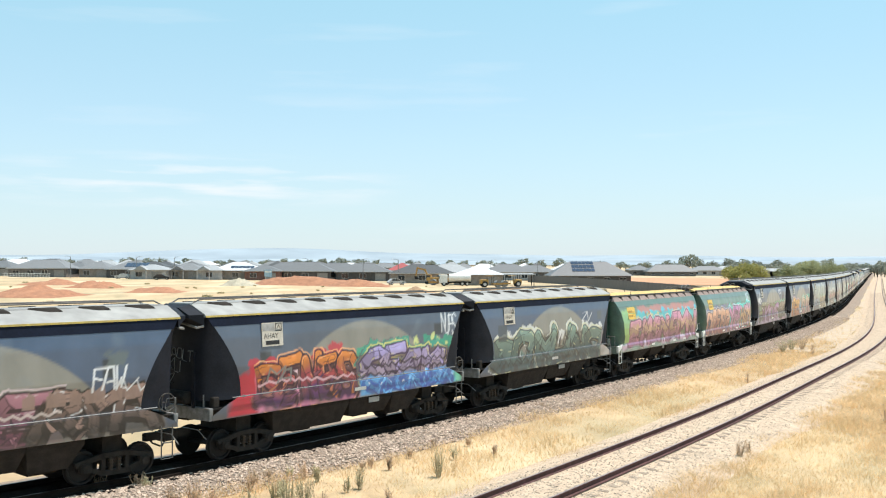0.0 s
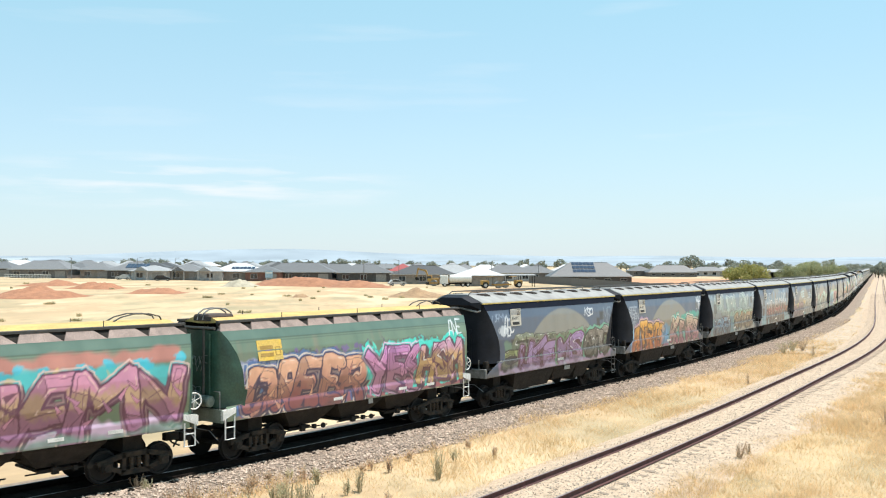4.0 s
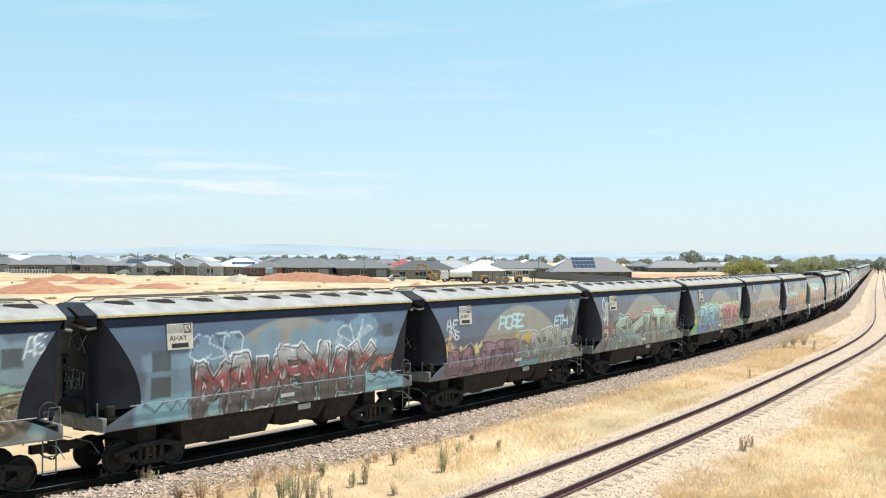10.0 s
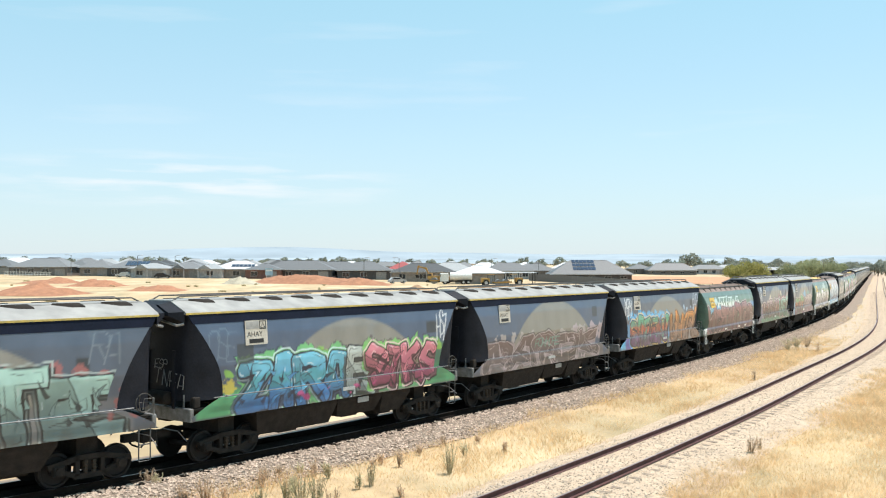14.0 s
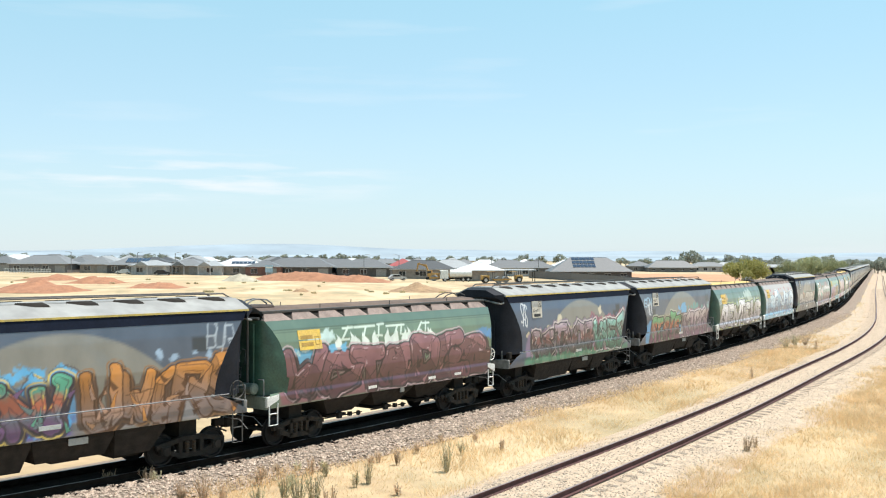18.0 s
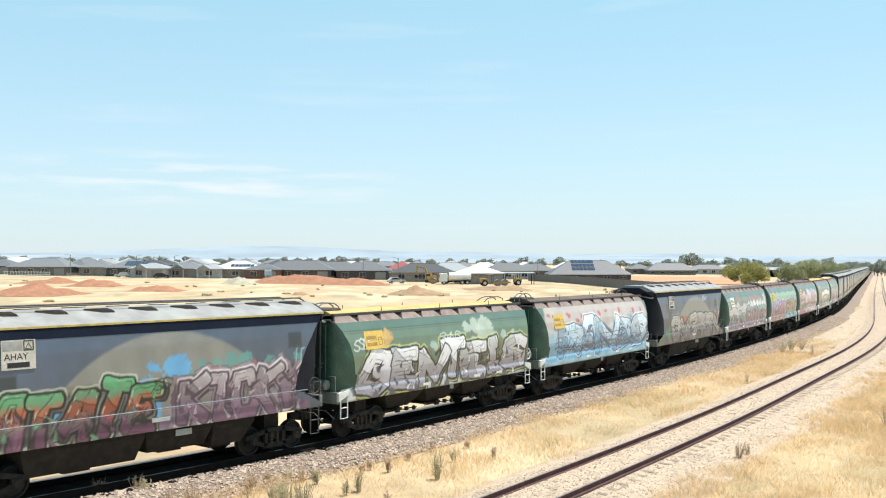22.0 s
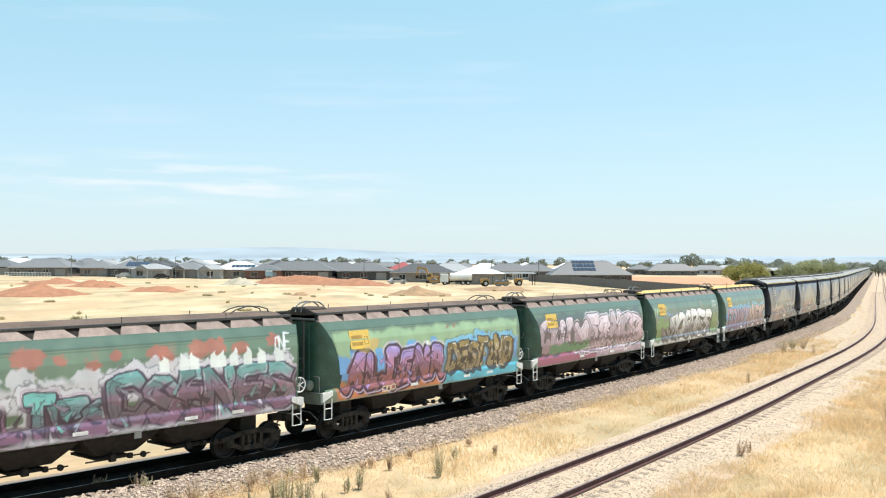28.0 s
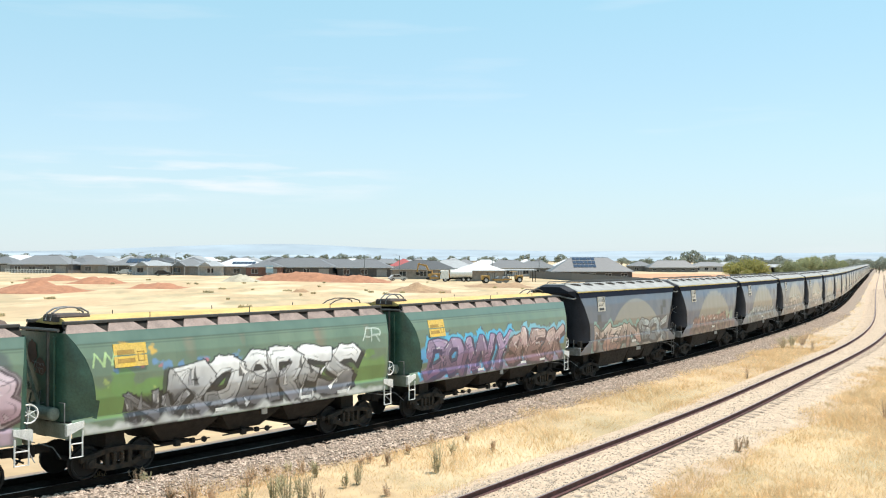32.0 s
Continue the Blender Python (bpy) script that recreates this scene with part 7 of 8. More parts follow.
def build_fences():
    f = empty("boundary_fence", pose(0, 0, 0), "long dark steel sheet fence along the housing estate", "fence")
    pts = [(935, 290), (1010, 258), (1110, 212), (1200, 180), (1300, 150), (1340, 139)]
    P = [spot(*p) for p in pts]
    sheet = mesh_of("fence_panel", Shape().box(0, 2.36, -0.02, 0.02, 0.04, 2.05, c=0.0), M["fence"])
    post = mesh_of("fence_post", Shape().box(-0.03, 0.03, -0.035, 0.035, 0, 2.1), M["fence"])
    for (x0, y0, _), (x1, y1, _) in zip(P, P[1:]):
        L = math.hypot(x1 - x0, y1 - y0)
        n = max(1, int(round(L / 2.4)))
        a = math.degrees(math.atan2(y1 - y0, x1 - x0))
        for k in range(n):
            x, y = x0 + (x1 - x0) * k / n, y0 + (y1 - y0) * k / n
            m = pose(x, y, ground_z(x, y) - 0.05, 0, 0, a)
            part("fence_panel", sheet, None, f, m=m @ Matrix.Diagonal((L / n / 2.4, 1, 1, 1)))
            part("fence_post", post, None, f, m=m)
    p = empty("picket_fence", pose(0, 0, 0), "white post and rail fence before the first houses", "fence")
    bar = mesh_of("picket", Shape().box(-0.06, 0.06, -0.03, 0.03, 0, 1.35), M["white"])
    for k in range(16):
        x, y, z = spot(8 + k * 5.3, 282)
        part("picket", bar, None, p, m=pose(x, y, z))
    x0, y0, z0 = spot(6, 282)
    x1, y1, z1 = spot(90, 282)
    for q in (0.5, 1.2):
        part("rail", Shape().tube([(x0, y0, z0 + q), (x1, y1, z1 + q)], 0.05, 5), M["white"], p)


def heap(px, wpx, depth, h, deep, mat, label, seed, lumps=4):
    """A spoil heap: a bumpy mound that settles onto the ground."""
    x, y, z = spot(px, depth)
    a, b = wpx * depth / F_ / 2, deep / 2
    nu, nv = 44, 16
    rng = np.random.default_rng(seed)
    u, v = np.meshgrid(np.linspace(-1, 1, nu), np.linspace(-1, 1, nv), indexing="ij")
    prof = np.clip(1 - np.abs(u) ** 2.2, 0, 1) * np.clip(1 - v ** 2, 0, 1) ** 0.8
    bump = np.zeros_like(u)
    for k in range(lumps * 2):
        cu, cv, r = rng.uniform(-0.85, 0.85), rng.uniform(-0.4, 0.4), rng.uniform(0.12, 0.32)
        bump += np.exp(-((u - cu) / r) ** 2 - ((v - cv) / 0.5) ** 2)
    zz = h * prof * (0.5 + 0.24 * bump) + 0.035 * h * prof * rng.normal(0, 1, u.shape) + 0.07 * h * prof * np.sin(u * 23 + 3 * np.sin(v * 5 + seed)) * np.sin(v * 9 + seed) - 0.06
    V = np.stack([u * a, v * b, zz], -1).reshape(-1, 3)
    i, j = np.meshgrid(np.arange(nu - 1), np.arange(nv - 1), indexing="ij")
    f = np.stack([i * nv + j, (i + 1) * nv + j, (i + 1) * nv + j + 1, i * nv + j + 1], -1).reshape(-1, 4)
    # follow the lie of the land
    gx = ground_z(x + 5, y) - z
    gy = ground_z(x, y + 5) - z
    V[:, 2] += V[:, 0] * gx / 5 + V[:, 1] * gy / 5
    me = bpy.data.meshes.new("soil_mound")
    me.from_pydata(V.tolist(), [], f.tolist())
    me.materials.append(mat)
    me.polygons.foreach_set("use_smooth", [True] * len(me.polygons))
    ob = new("soil_mound", me)
    ob.matrix_basis = pose(x, y, z)
    tagged(ob, label, "soil heap", "spoil heaps")


def build_heaps():
    red = "heap of red-brown excavated soil in the paddock"
    heap(565, 250, 232, 1.7, 14, M["redsoil"], "long heap of red-brown excavated soil", 1, 7)
    heap(500, 110, 236, 1.6, 12, M["redsoil"], red, 2)
    heap(635, 110, 225, 1.6, 12, M["redsoil"], red, 3)
    heap(64, 150, 150, 1.5, 16, M["redsoil"], red, 4, 5)
    heap(170, 90, 195, 1.6, 12, M["redsoil"], red, 5)
    heap(90, 90, 215, 1.3, 14, M["redsoil"], red, 15)
    heap(278, 92, 172, 1.1, 10, M["redsoil"], red, 6)
    heap(425, 62, 222, 2.0, 10, M["palesoil"], "pale grey sand heap beside the red spoil", 7, 2)
    heap(742, 110, 168, 0.9, 14, M["brownsoil"], "heap of rough brown clods in dry grass", 8, 7)
    heap(880, 120, 200, 0.8, 14, M["brownsoil"], "low bank of brown soil by the machines", 9, 5)
    heap(530, 26, 160, 0.8, 5, M["brownsoil"], "small dark brown soil heap", 10, 2)
    # bare graded earth behind the fence
    sh = Shape()
    n, k = 24, 8
    v = []
    for i in range(n):
        for j in range(k):
            x, y, z = spot(1095 + 215 * i / (n - 1), 265 + 130 * j / (k - 1))
            v.append((x, y, z + 0.07))
    sh.add(v, [(i * k + j, (i + 1) * k + j, (i + 1) * k + j + 1, i * k + j + 1) for i in range(n - 1) for j in range(k - 1)])
    tagged(part("bare_earth", sh, M["orangesoil"]), "graded orange building earth behind the fence", "soil", kind="structure")


M["brownsoil"] = material("brown clods", (0.36, 0.235, 0.13), 0.95, dark=(0.24, 0.15, 0.085), scale=0.8, fine=6, bump=0.8, bump_scale=3)
M["orangesoil"] = material("graded orange earth", (0.5, 0.27, 0.15), 0.95, dark=(0.42, 0.225, 0.125), scale=0.08, fine=1.0)


def tree(name, h, spread, leaves, mat, seed, leaf=0.3, trunk=0.25, low=0.15, label="", category="tree"):
    """A tapered trunk with limbs and a crown of many small leaf sprays in uneven clumps."""
    rng = random.Random(seed)
    t = empty(name, pose(0, 0, 0), label, category)
    sh = Shape()
    sh.loft([[(math.cos(q) * r + dx, math.sin(q) * r, z) for q in (math.tau * k / 7 for k in range(7))] for z, r, dx in ((-0.1, trunk * 1.3, 0), (h * 0.15, trunk, 0.05), (h * 0.4, trunk * 0.7, 0.15))])
    for k in range(7):
        a = k * 2.4 + rng.uniform(-0.4, 0.4)
        r, zt = spread * rng.uniform(0.35, 0.85), h * rng.uniform(0.45, 0.9)
        tip = Vector((math.cos(a) * r, math.sin(a) * r, zt))
        midp = Vector((math.cos(a) * r * 0.35, math.sin(a) * r * 0.35, h * 0.38))
        st = Vector((0.1, 0, h * 0.2))
        rings = []
        for p, rr in ((st, trunk * 0.55), (midp, trunk * 0.35), (tip, trunk * 0.1)):
            rings.append([p + Vector((math.cos(q) * rr, math.sin(q) * rr, 0)) for q in (math.tau * j / 5 for j in range(5))])
        sh.loft(rings)
    part("trunk", sh, M["bark"], t)
    R = np.random.default_rng(seed)
    n_c = 26
    cents, rad = [], []
    for k in range(n_c):
        a, e = R.uniform(0, math.tau), R.uniform(0, 1)
        rr = spread * (0.25 + 0.6 * R.random())
        zz = h * (low + 0.25 + (0.62 - low) * e)
        rr *= math.sqrt(max(0.12, 1 - ((zz / h - 0.5) / 0.55) ** 2))
        cents.append((math.cos(a) * rr, math.sin(a) * rr, zz))
        rad.append(spread * R.uniform(0.2, 0.38))
    cents, rad = np.array(cents), np.array(rad)
    w = R.integers(0, n_c, leaves)
    d = R.normal(0, 1, (leaves, 3))
    d /= np.linalg.norm(d, axis=1)[:, None]
    p = cents[w] + d * (rad[w] * R.uniform(0.55, 1.05, leaves))[:, None] * np.array([1, 1, 0.75])
    p[:, 2] = np.maximum(p[:, 2], h * low)
    u = R.normal(0, 1, (leaves, 3))
    u /= np.linalg.norm(u, axis=1)[:, None]
    v = np.cross(u, R.normal(0, 1, (leaves, 3)))
    v /= np.linalg.norm(v, axis=1)[:, None]
    s = (leaf * R.uniform(0.5, 1.2, leaves))[:, None]
    V = np.stack([p - u * s, p - v * s * 0.45, p + u * s, p + v * s * 0.45], 1).reshape(-1, 3)
    o = np.arange(leaves) * 4
    me = bpy.data.meshes.new("crown")
    me.from_pydata(V.tolist(), [], np.stack([o, o + 1, o + 2, o + 3], -1).tolist())
    me.materials.append(mat)
    part("crown", me, None, t)
    return t


def build_trees():
    def put(t, px, depth, sc=1.0, rz=0.0, dz=0.0):
        x, y, z = spot(px, depth)
        t.matrix_basis = pose(x, y, z + dz, 0, 0, rz) @ Matrix.Diagonal((sc, sc, sc, 1))
        return t
    put(tree("olive_tree", 4.6, 3.9, 7500, M["yellowleaf"], 3, 0.19, 0.22, 0.12, "round yellow-green tree beside the fence"), 1320, 205, 1.32)
    for k, (px, d, h, sp) in enumerate(((1396, 235, 5.4, 4.4), (1424, 245, 6.0, 4.8), (1456, 255, 7.2, 5.0), (1474, 268, 6.0, 3.8), (1410, 262, 6.2, 4.6), (1440, 285, 7.4, 5.4))):
        put(tree("olive_tree", h, sp, 5200, M["leaf"], 31 + k, 0.21, 0.24, 0.08, "bushy olive-green tree beside the railway"), px, d, rz=k * 60)
    protos = [tree("gum_tree", 8.5, 4.6, 640, M["darkleaf"], 51, 0.62, 0.3, 0.14, "grey-green gum tree on the skyline"), tree("gum_tree", 7.0, 4.2, 600, M["darkleaf"], 57, 0.6, 0.26, 0.12, "grey-green gum tree on the skyline"),
              tree("gum_tree", 6.0, 5.0, 640, M["darkleaf"], 63, 0.64, 0.28, 0.08, "spreading dark gum tree behind the roofs")]
    for t in protos:
        tagged(t, group="trees on the skyline")
    spots = []
    rng = random.Random(5)
    for px, d, sc in ((1318, 420, 1.0), (1336, 430, 0.8), (1352, 440, 1.0), (1372, 470, 0.9), (1385, 430, 0.9), (1420, 430, 0.8), (1494, 400, 0.85), (1505, 420, 0.7), (1520, 560, 0.8), (1533, 620, 0.9), (1553, 470, 1.05), (1566, 500, 1.0), (1548, 520, 0.8), (1580, 480, 1.1),
                      (1203, 640, 1.2), (1218, 650, 1.5), (1235, 660, 1.4), (1250, 640, 1.0), (1180, 640, 1.0), (1295, 560, 0.9), (1068, 420, 0.85), (1010, 430, 0.75), (875, 400, 0.8), (872, 410, 0.7), (545, 430, 0.75), (178, 430, 0.7), (70, 440, 0.7), (40, 520, 0.8), (255, 520, 0.8)):
        spots.append((px, d, sc))
    for k in range(122):
        spots.append((-40 + k * 11 + rng.uniform(-9, 9), rng.uniform(620, 900), rng.uniform(0.6, 1.1)))
    for k in range(22):
        spots.append((1260 + k * 15 + rng.uniform(-6, 6), rng.uniform(620, 850), rng.uniform(0.8, 1.3)))
    for k, (px, d, sc) in enumerate(spots):
        x, y, z = spot(px, d)
        m = pose(x, y, z - 0.1, 0, 0, rng.uniform(0, 360))
        src = protos[k % 3]
        t = src if k < 3 else copy_thing(src, m)
        t.matrix_basis = m @ Matrix.Diagonal((sc, sc, sc, 1))


def build_hills():
    """Two low ridges at the edge of the plain, their colours tinted with distance haze."""
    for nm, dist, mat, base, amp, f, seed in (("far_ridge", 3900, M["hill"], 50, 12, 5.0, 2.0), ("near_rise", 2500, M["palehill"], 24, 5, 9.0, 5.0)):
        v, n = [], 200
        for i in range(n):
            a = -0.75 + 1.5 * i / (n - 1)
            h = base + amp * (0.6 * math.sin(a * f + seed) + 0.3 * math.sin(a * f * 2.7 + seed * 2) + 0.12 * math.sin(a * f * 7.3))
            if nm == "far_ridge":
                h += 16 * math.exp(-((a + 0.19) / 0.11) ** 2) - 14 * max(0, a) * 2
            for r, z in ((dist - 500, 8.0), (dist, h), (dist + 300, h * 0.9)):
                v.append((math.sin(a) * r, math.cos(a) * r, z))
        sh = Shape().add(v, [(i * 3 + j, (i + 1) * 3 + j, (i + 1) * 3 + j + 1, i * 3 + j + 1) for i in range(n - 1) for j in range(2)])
        tagged(part(nm, sh, mat, smooth=True), "low hills on the horizon, blue haze in their colour" if nm == "far_ridge" else "rising fields before the hills, haze in their colour", "hills", kind="structure")


def wheel(parent, x, y, r, w):
    t = part("wheel", Shape().disc((x, y - w / 2, r), (0, 1, 0), [(0, r * 0.7), (0.02, r), (w - 0.02, r), (w, r * 0.7)], 16), M["tyre"], parent)
    part("rim", Shape().disc((x, y - w / 2 - 0.01, r), (0, 1, 0), [(0, r * 0.3), (0.0, r * 0.55), (w + 0.02, r * 0.55), (w + 0.02, r * 0.3)], 10), M["frame"], t)


def excavator(px, depth, yaw, label):
    x, y, z = spot(px, depth)
    e = empty("excavator", pose(x, y, z, 0, 0, yaw) @ Matrix.Diagonal((0.85, 0.85, 0.85, 1)), label, "excavator")
    for s in (-1, 1):
        part("crawler", Shape().loft([[(-1.7, s * 1.1 + q, 0.1), (1.7, s * 1.1 + q, 0.1), (2.0, s * 1.1 + q, 0.45), (1.7, s * 1.1 + q, 0.85), (-1.7, s * 1.1 + q, 0.85), (-2.0, s * 1.1 + q, 0.45)] for q in (-0.3, 0.3)]), M["tyre"], e)
    part("house_body", Shape().box(-2.2, 1.3, -1.3, 1.3, 1.0, 2.1, c=0.12), M["plantyellow"], e)
    cab = part("cab", Shape().box(0.1, 1.5, 0.2, 1.25, 1.2, 2.9, c=0.1), M["plantyellow"], e)
    part("cab_window", Shape().box(0.3, 1.52, 0.3, 1.27, 1.9, 2.7), M["glass"], cab)
    part("boom", Shape().loft([[(1.0, -0.2 + q, 1.7), (1.1, -0.2 + q, 2.3), (2.0, -0.2 + q, 4.6), (4.4, -0.2 + q, 5.0), (4.5, -0.2 + q, 4.6), (2.4, -0.2 + q, 4.1)] for q in (0, 0.4)]), M["plantyellow"], e)
    part("arm", Shape().loft([[(4.2, -0.15 + q, 5.3), (4.8, -0.15 + q, 5.0), (5.2, -0.15 + q, 2.3), (4.95, -0.15 + q, 2.3)] for q in (0, 0.3)]), M["plantyellow"], e)
    part("bucket", Shape().loft([[(4.7, -0.5 + q, 2.4), (5.4, -0.5 + q, 2.3), (5.2, -0.5 + q, 1.5), (4.4, -0.5 + q, 1.4), (4.2, -0.5 + q, 1.9)] for q in (0, 1.0)]), M["under"], e)
    part("boom_ram", Shape().tube([(1.5, 0, 1.9), (2.6, 0, 4.3)], 0.09, 6), M["frame"], e)


def truck(px, depth, yaw, label, cab_mat, load_mat, tank):
    x, y, z = spot(px, depth)
    e = empty("truck", pose(x, y, z, 0, 0, yaw), label, "truck")
    part("chassis", Shape().box(-3.8, 3.6, -0.45, 0.45, 0.6, 0.95), M["under"], e)
    cab = part("cab", Shape().box(2.0, 3.9, -1.2, 1.2, 0.7, 2.7, c=0.15), cab_mat, e)
    part("windscreen", Shape().box(3.86, 3.93, -1.0, 1.0, 1.7, 2.4), M["glass"], cab)
    part("side_window", Shape().box(2.7, 3.5, -1.215, -1.2, 1.7, 2.35), M["glass"], cab)
    if tank:
        part("tank", Shape().disc((-3.8, 0, 1.95), (1, 0, 0), [(0, 0.3), (0.1, 0.95), (5.3, 0.95), (5.4, 0.3)], 18), load_mat, e)
    else:
        part("tray", Shape().loft([[(-3.9, -1.2, 1.0), (1.7, -1.2, 1.0), (1.7, 1.2, 1.0), (-3.9, 1.2, 1.0)], [(-4.1, -1.25, 2.3), (1.8, -1.25, 2.3), (1.8, 1.25, 2.3), (-4.1, 1.25, 2.3)]]), load_mat, e)
    for wx in (-2.8, -1.6, 2.8):
        for s in (-1, 1):
            wheel(e, wx, s * 1.05, 0.5, 0.3)


def roller(px, depth, yaw, label):
    x, y, z = spot(px, depth)
    e = empty("road_roller", pose(x, y, z, 0, 0, yaw), label, "road roller")
    part("drum", Shape().disc((1.7, -1.0, 0.75), (0, 1, 0), [(0, 0.4), (0, 0.75), (2.0, 0.75), (2.0, 0.4)], 18), M["grey"], e)
    part("drum_frame", Shape().box(0.4, 2.7, -1.15, -1.03, 0.6, 0.95).box(0.4, 2.7, 1.03, 1.15, 0.6, 0.95), M["plantyellow"], e)
    part("engine_hood", Shape().box(-2.4, -0.6, -0.9, 0.9, 0.8, 1.8, c=0.12), M["plantyellow"], e)
    part("canopy", Shape().box(-0.9, 0.6, -0.95, 0.95, 2.55, 2.65, c=0.03), M["plantyellow"], e)
    for q in ((-0.8, -0.85), (-0.8, 0.85), (0.5, -0.85), (0.5, 0.85)):
        part("canopy_post", Shape().tube([(q[0], q[1], 1.0), (q[0], q[1], 2.56)], 0.04, 5), M["under"], e)
    for s in (-1, 1):
        wheel(e, -1.5, s * 0.85, 0.7, 0.45)


def car(px, depth, yaw, mat, label):
    x, y, z = spot(px, depth)
    e = empty("parked_car", pose(x, y, z, 0, 0, yaw), label, "car")
    sec = [(-2.2, 0.35), (-2.25, 0.75), (-1.9, 0.95), (-1.4, 1.45), (0.3, 1.5), (1.0, 1.0), (2.0, 0.85), (2.25, 0.6), (2.2, 0.35)]
    part("body", Shape().loft([[(a, s * 0.88, b) for a, b in sec] for s in (-1, 1)]), mat, e)
    part("side_window", Shape().loft([[(-1.45, -0.885, 0.98), (0.75, -0.885, 1.0), (0.2, -0.885, 1.4), (-1.3, -0.885, 1.38)], [(-1.45, -0.895, 0.98), (0.75, -0.895, 1.0), (0.2, -0.895, 1.4), (-1.3, -0.895, 1.38)]]), M["glass"], e)
    for wx in (-1.4, 1.4):
        for s in (-1, 1):
            wheel(e, wx, s * 0.8, 0.33, 0.2)


def weed(px, py, h, mat, label, seed, n=16, wide=0.25):
    """A dry upright weed on the verge: stems with short side leaves."""
    x, y, z = 0, 0, 0.1
    for _ in range(6):
        y = (EYE_Z - z) * F_ / (py - 471)
        x = (px - 784) / F_ * y
        z = max(ground_z(x, y), 0.0)
    rng = random.Random(seed)
    w = empty("weed", pose(x, y, z - 0.05), label, "weed", "weeds on the verge")
    sh = Shape()
    for k in range(n):
        a, q = rng.uniform(0, math.tau), rng.uniform(0.1, 1.0)
        tip = Vector((math.cos(a) * wide * q, math.sin(a) * wide * q, h * rng.uniform(0.55, 1.0)))
        base = Vector((math.cos(a) * 0.05, math.sin(a) * 0.05, 0))
        sh.tube([base, base.lerp(tip, 0.5) + Vector((0, 0, 0.05)), tip], 0.007, 4)
        for j in range(7):
            p = base.lerp(tip, 0.2 + 0.12 * j)
            b = rng.uniform(0, math.tau)
            t2 = p + Vector((math.cos(b) * 0.08, math.sin(b) * 0.08, 0.07))
            o = Vector((-math.sin(b), math.cos(b), 0)) * 0.014
            sh.add([p, p.lerp(t2, 0.5) + o, t2, p.lerp(t2, 0.5) - o], [(0, 1, 2, 3)])
    part("plant", sh, mat, w)


def street_lamp(px, depth, h=6.5, yaw=0.0):
    x, y, z = spot(px, depth)
    e = empty("street_lamp", pose(x, y, z, 0, 0, yaw), "slim grey steel street lamp in the new estate", "street lamp", "street lamps")
    part("pole", Shape().tube([(0, 0, -0.1), (0, 0, h * 0.5), (0, 0, h)], 0.09, 6), M["grey"], e)
    part("arm", Shape().tube([(0, 0, h - 0.1), (0.5, 0, h + 0.15), (1.2, 0, h + 0.2)], 0.05, 5), M["grey"], e)
    part("lamp_head", Shape().box(1.1, 1.7, -0.13, 0.13, h + 0.13, h + 0.24, c=0.04), M["frame"], e)


def estate_sign(px, depth):
    x, y, z = spot(px, depth)
    e = empty("estate_sign", pose(x, y, z), "pale blue estate sign board on two posts", "sign")
    for q in (-0.7, 0.7):
        part("post", Shape().box(q - 0.06, q + 0.06, -0.06, 0.06, -0.1, 3.2), M["frame"], e)
    part("board", Shape().box(-1.0, 1.0, -0.1, -0.064, 1.3, 3.2), M["signblue"], e)
    part("band", Shape().box(-0.85, 0.85, -0.12, -0.104, 2.4, 2.8), M["white"], e)


def site_shelter(px, depth):
    """An open-sided frame with a flat roof by the machines."""
    x, y, z = spot(px, depth)
    e = empty("site_shelter", pose(x, y, z, 0, 0, 6), "open steel site shelter with a pale flat roof", "shelter")
    for qx in (-3.6, 0, 3.6):
        for qy in (-1.6, 1.6):
            part("post", Shape().box(qx - 0.08, qx + 0.08, qy - 0.08, qy + 0.08, -0.1, 2.7), M["under"], e)
    part("roof", Shape().loft([[(-4, -2, 2.7), (4, -2, 2.7), (4, 2, 2.9), (-4, 2, 2.9)], [(-4, -2, 2.82), (4, -2, 2.82), (4, 2, 3.02), (-4, 2, 3.02)]]), ROOFS["pale"], e)


M["signblue"] = material("pale blue sign board", (0.35, 0.5, 0.62), 0.5, scale=2)

build_suburb()
for px, d, q in ((125, 288, 180), (242, 284, 0), (309, 280, 0), (545, 300, 180), (643, 284, 0), (705, 262, 180), (869, 275, 0), (952, 300, 0)):
    street_lamp(px, d, 6.2, q)
estate_sign(475, 262)
site_shelter(918, 246)
build_fences()
build_heaps()
build_trees()
build_hills()
excavator(765, 250, 168, "yellow excavator with a raised boom at the building site")
truck(806, 236, 185, "white tank truck parked by the building site", M["white"], M["white"], True)
roller(779, 240, 170, "small yellow road roller at the building site")
roller(868, 225, 10, "yellow road roller on the graded soil")
roller(905, 232, 190, "dull yellow road roller on the graded soil")
car(702, 240, 20, M["frame"], "silver car parked by the spoil heaps")
car(287, 272, 5, M["black"], "black car parked before the houses")
car(218, 280, 175, M["frame"], "pale grey car parked on a driveway")
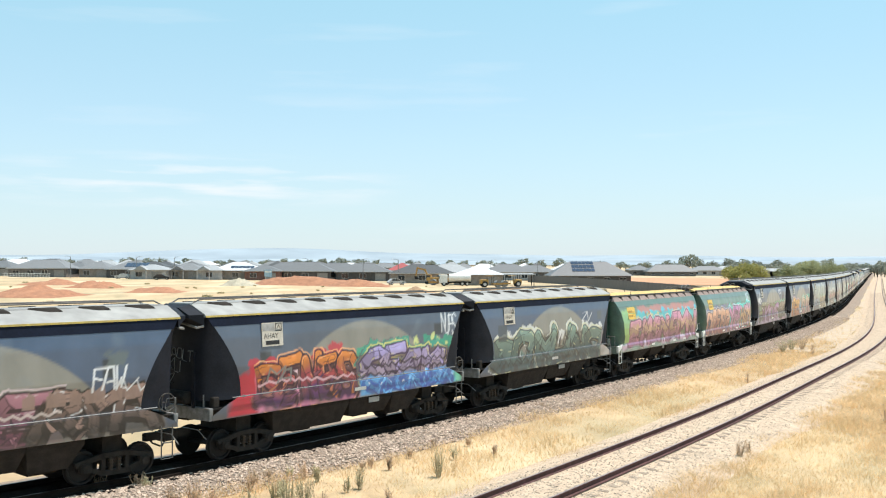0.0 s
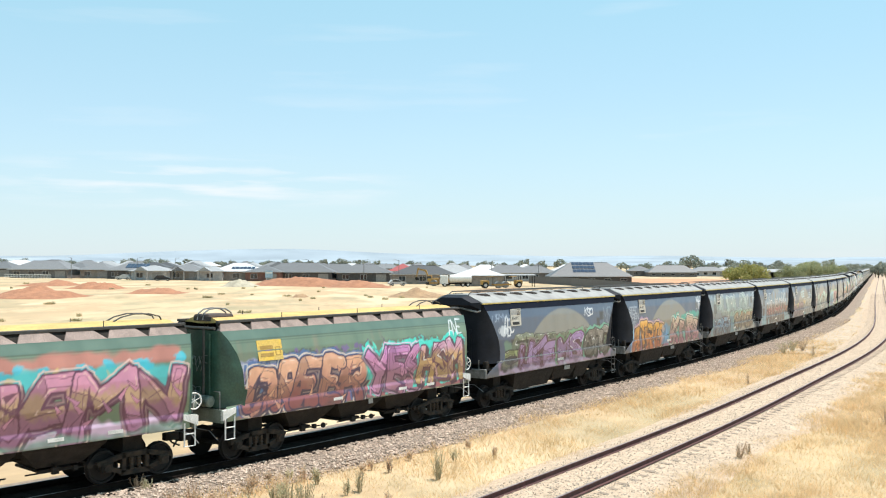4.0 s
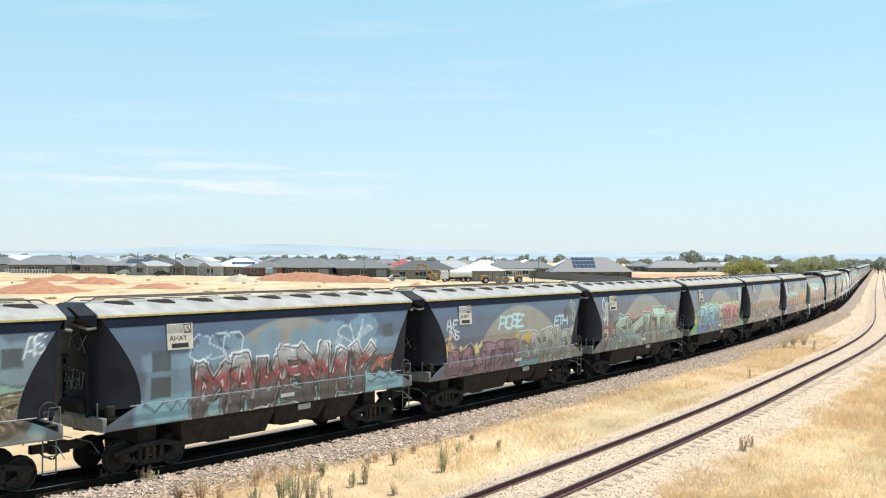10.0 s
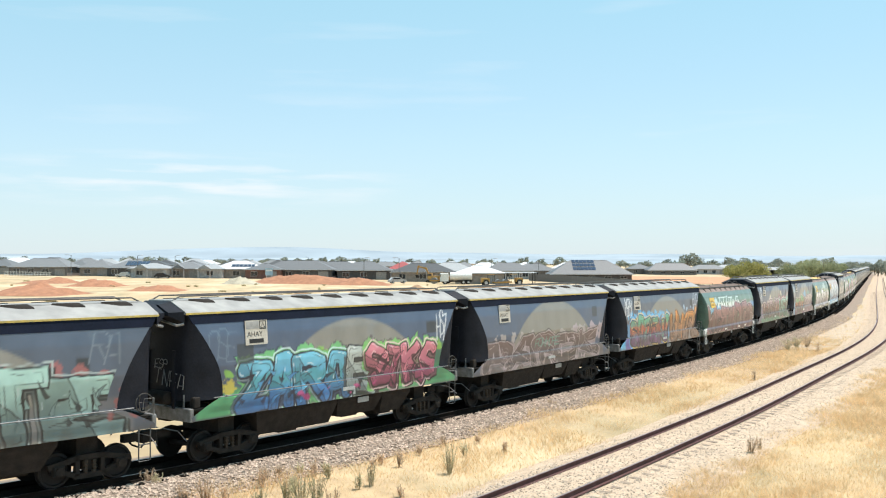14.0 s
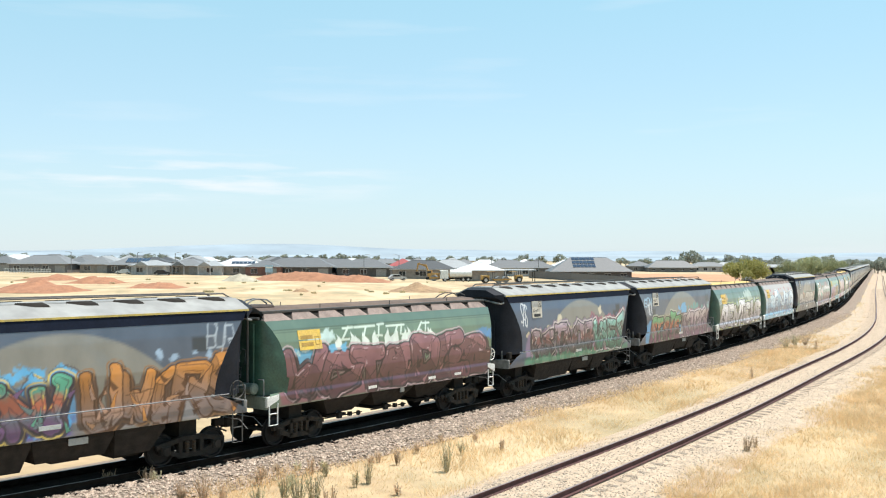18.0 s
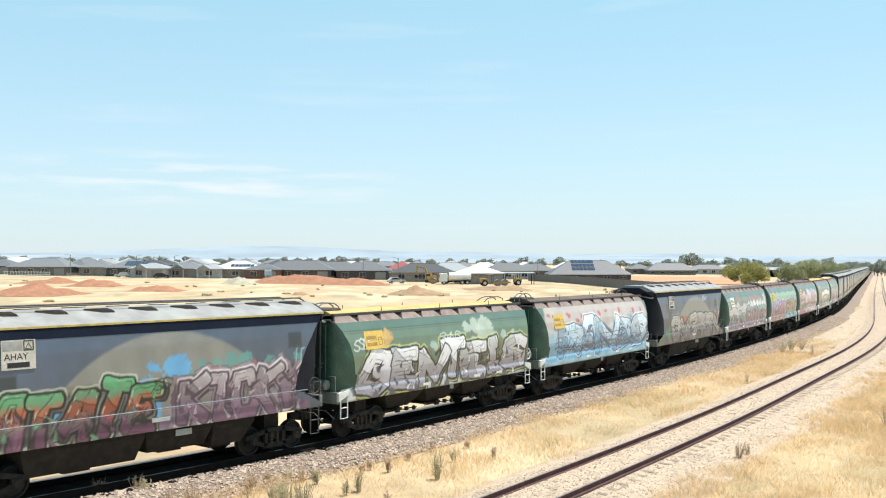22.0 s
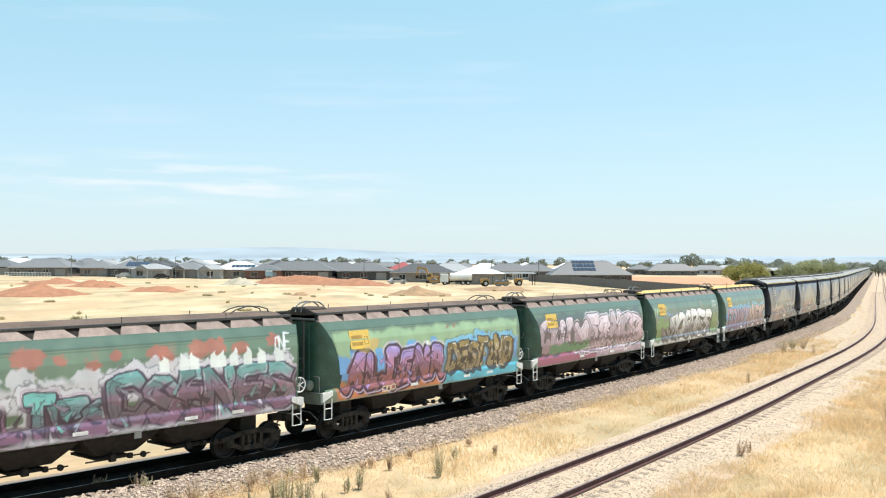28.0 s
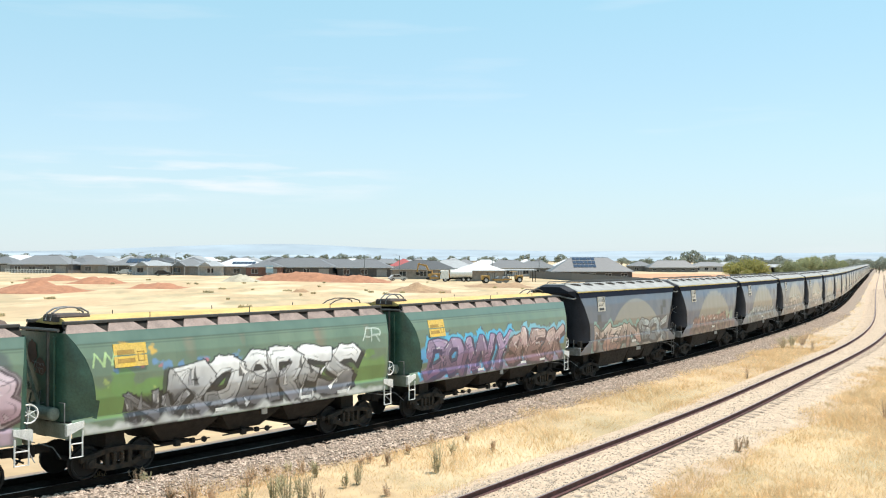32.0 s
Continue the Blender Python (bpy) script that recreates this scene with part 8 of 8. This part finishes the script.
for k, (px, py, h, mat, n, wide) in enumerate(((775, 840, 0.85, "weed", 20, 0.22), (637, 862, 0.6, "weed", 14, 0.18), (612, 868, 0.45, "weed", 10, 0.15), (1306, 806, 0.6, "dryweed", 14, 0.25), (1322, 800, 0.4, "dryweed", 8, 0.15),
                                               (1437, 628, 0.75, "dryweed", 10, 0.2), (1385, 622, 0.8, "weed", 26, 0.6), (1400, 620, 0.9, "weed", 28, 0.7), (1418, 618, 0.9, "dryweed", 24, 0.6), (1320, 676, 0.6, "dryweed", 8, 0.2),
                                               (180, 872, 0.55, "dryweed", 18, 0.2), (245, 866, 0.5, "dryweed", 22, 0.28), (262, 868, 0.4, "weed", 14, 0.2), (345, 892, 0.7, "dryweed", 18, 0.25), (378, 898, 0.6, "dryweed", 14, 0.2),
                                               (440, 905, 0.6, "weed", 18, 0.22), (488, 892, 0.7, "weed", 20, 0.22), (512, 905, 0.8, "weed", 26, 0.3), (540, 900, 0.8, "weed", 24, 0.3), (565, 915, 0.7, "dryweed", 16, 0.3), (690, 882, 0.35, "dryweed", 10, 0.2), (960, 722, 0.3, "dryweed", 10, 0.3), (1565, 745, 0.7, "dryweed", 14, 0.35))):
    weed(px, py, h, M[mat], "dry grey-green weed on the verge" if mat == "weed" else "brown dried weed on the verge", 300 + k, n, wide)


weed_rng = random.Random(61)
for k in range(18):
    px = weed_rng.uniform(230, 900)
    py = 905 - (px - 230) * 0.19 + weed_rng.uniform(-14, 22)
    weed(px, py, weed_rng.uniform(0.2, 0.5), M["dryweed" if k % 4 else "weed"], "brown dried weed on the verge" if k % 4 else "dry grey-green weed on the verge", 900 + k, weed_rng.randint(8, 16), weed_rng.uniform(0.1, 0.22))


def motions():
    for wagon, s in TRAIN:
        walk(wagon, [(t, wagon_pose(s - travelled(t))) for t in range(0, 33)])
    # the wheels turn as they roll; all wheelsets of a bogie's one end share one set of rows
    rows = [k / 15 for k in range(0, 481)]
    rolled = {}
    for wagon, s in TRAIN[:36]:
        for ob in wagon.children_recursive:
            if ob.name.startswith("wheelset"):
                x = round(ob.matrix_basis.translation.x, 2)
                if x not in rolled:
                    walk(ob, [(t, pose(x, 0, 0.46, 0, -math.degrees(travelled(t) / (0.46 * SCALE)), 0)) for t in rows])
                    rolled[x] = ob.animation_data
                else:
                    ob.rotation_mode = "QUATERNION"
                    ob.animation_data_create()
                    ob.animation_data.action = rolled[x].action
                    ob.animation_data.action_slot = rolled[x].action_slot


motions()
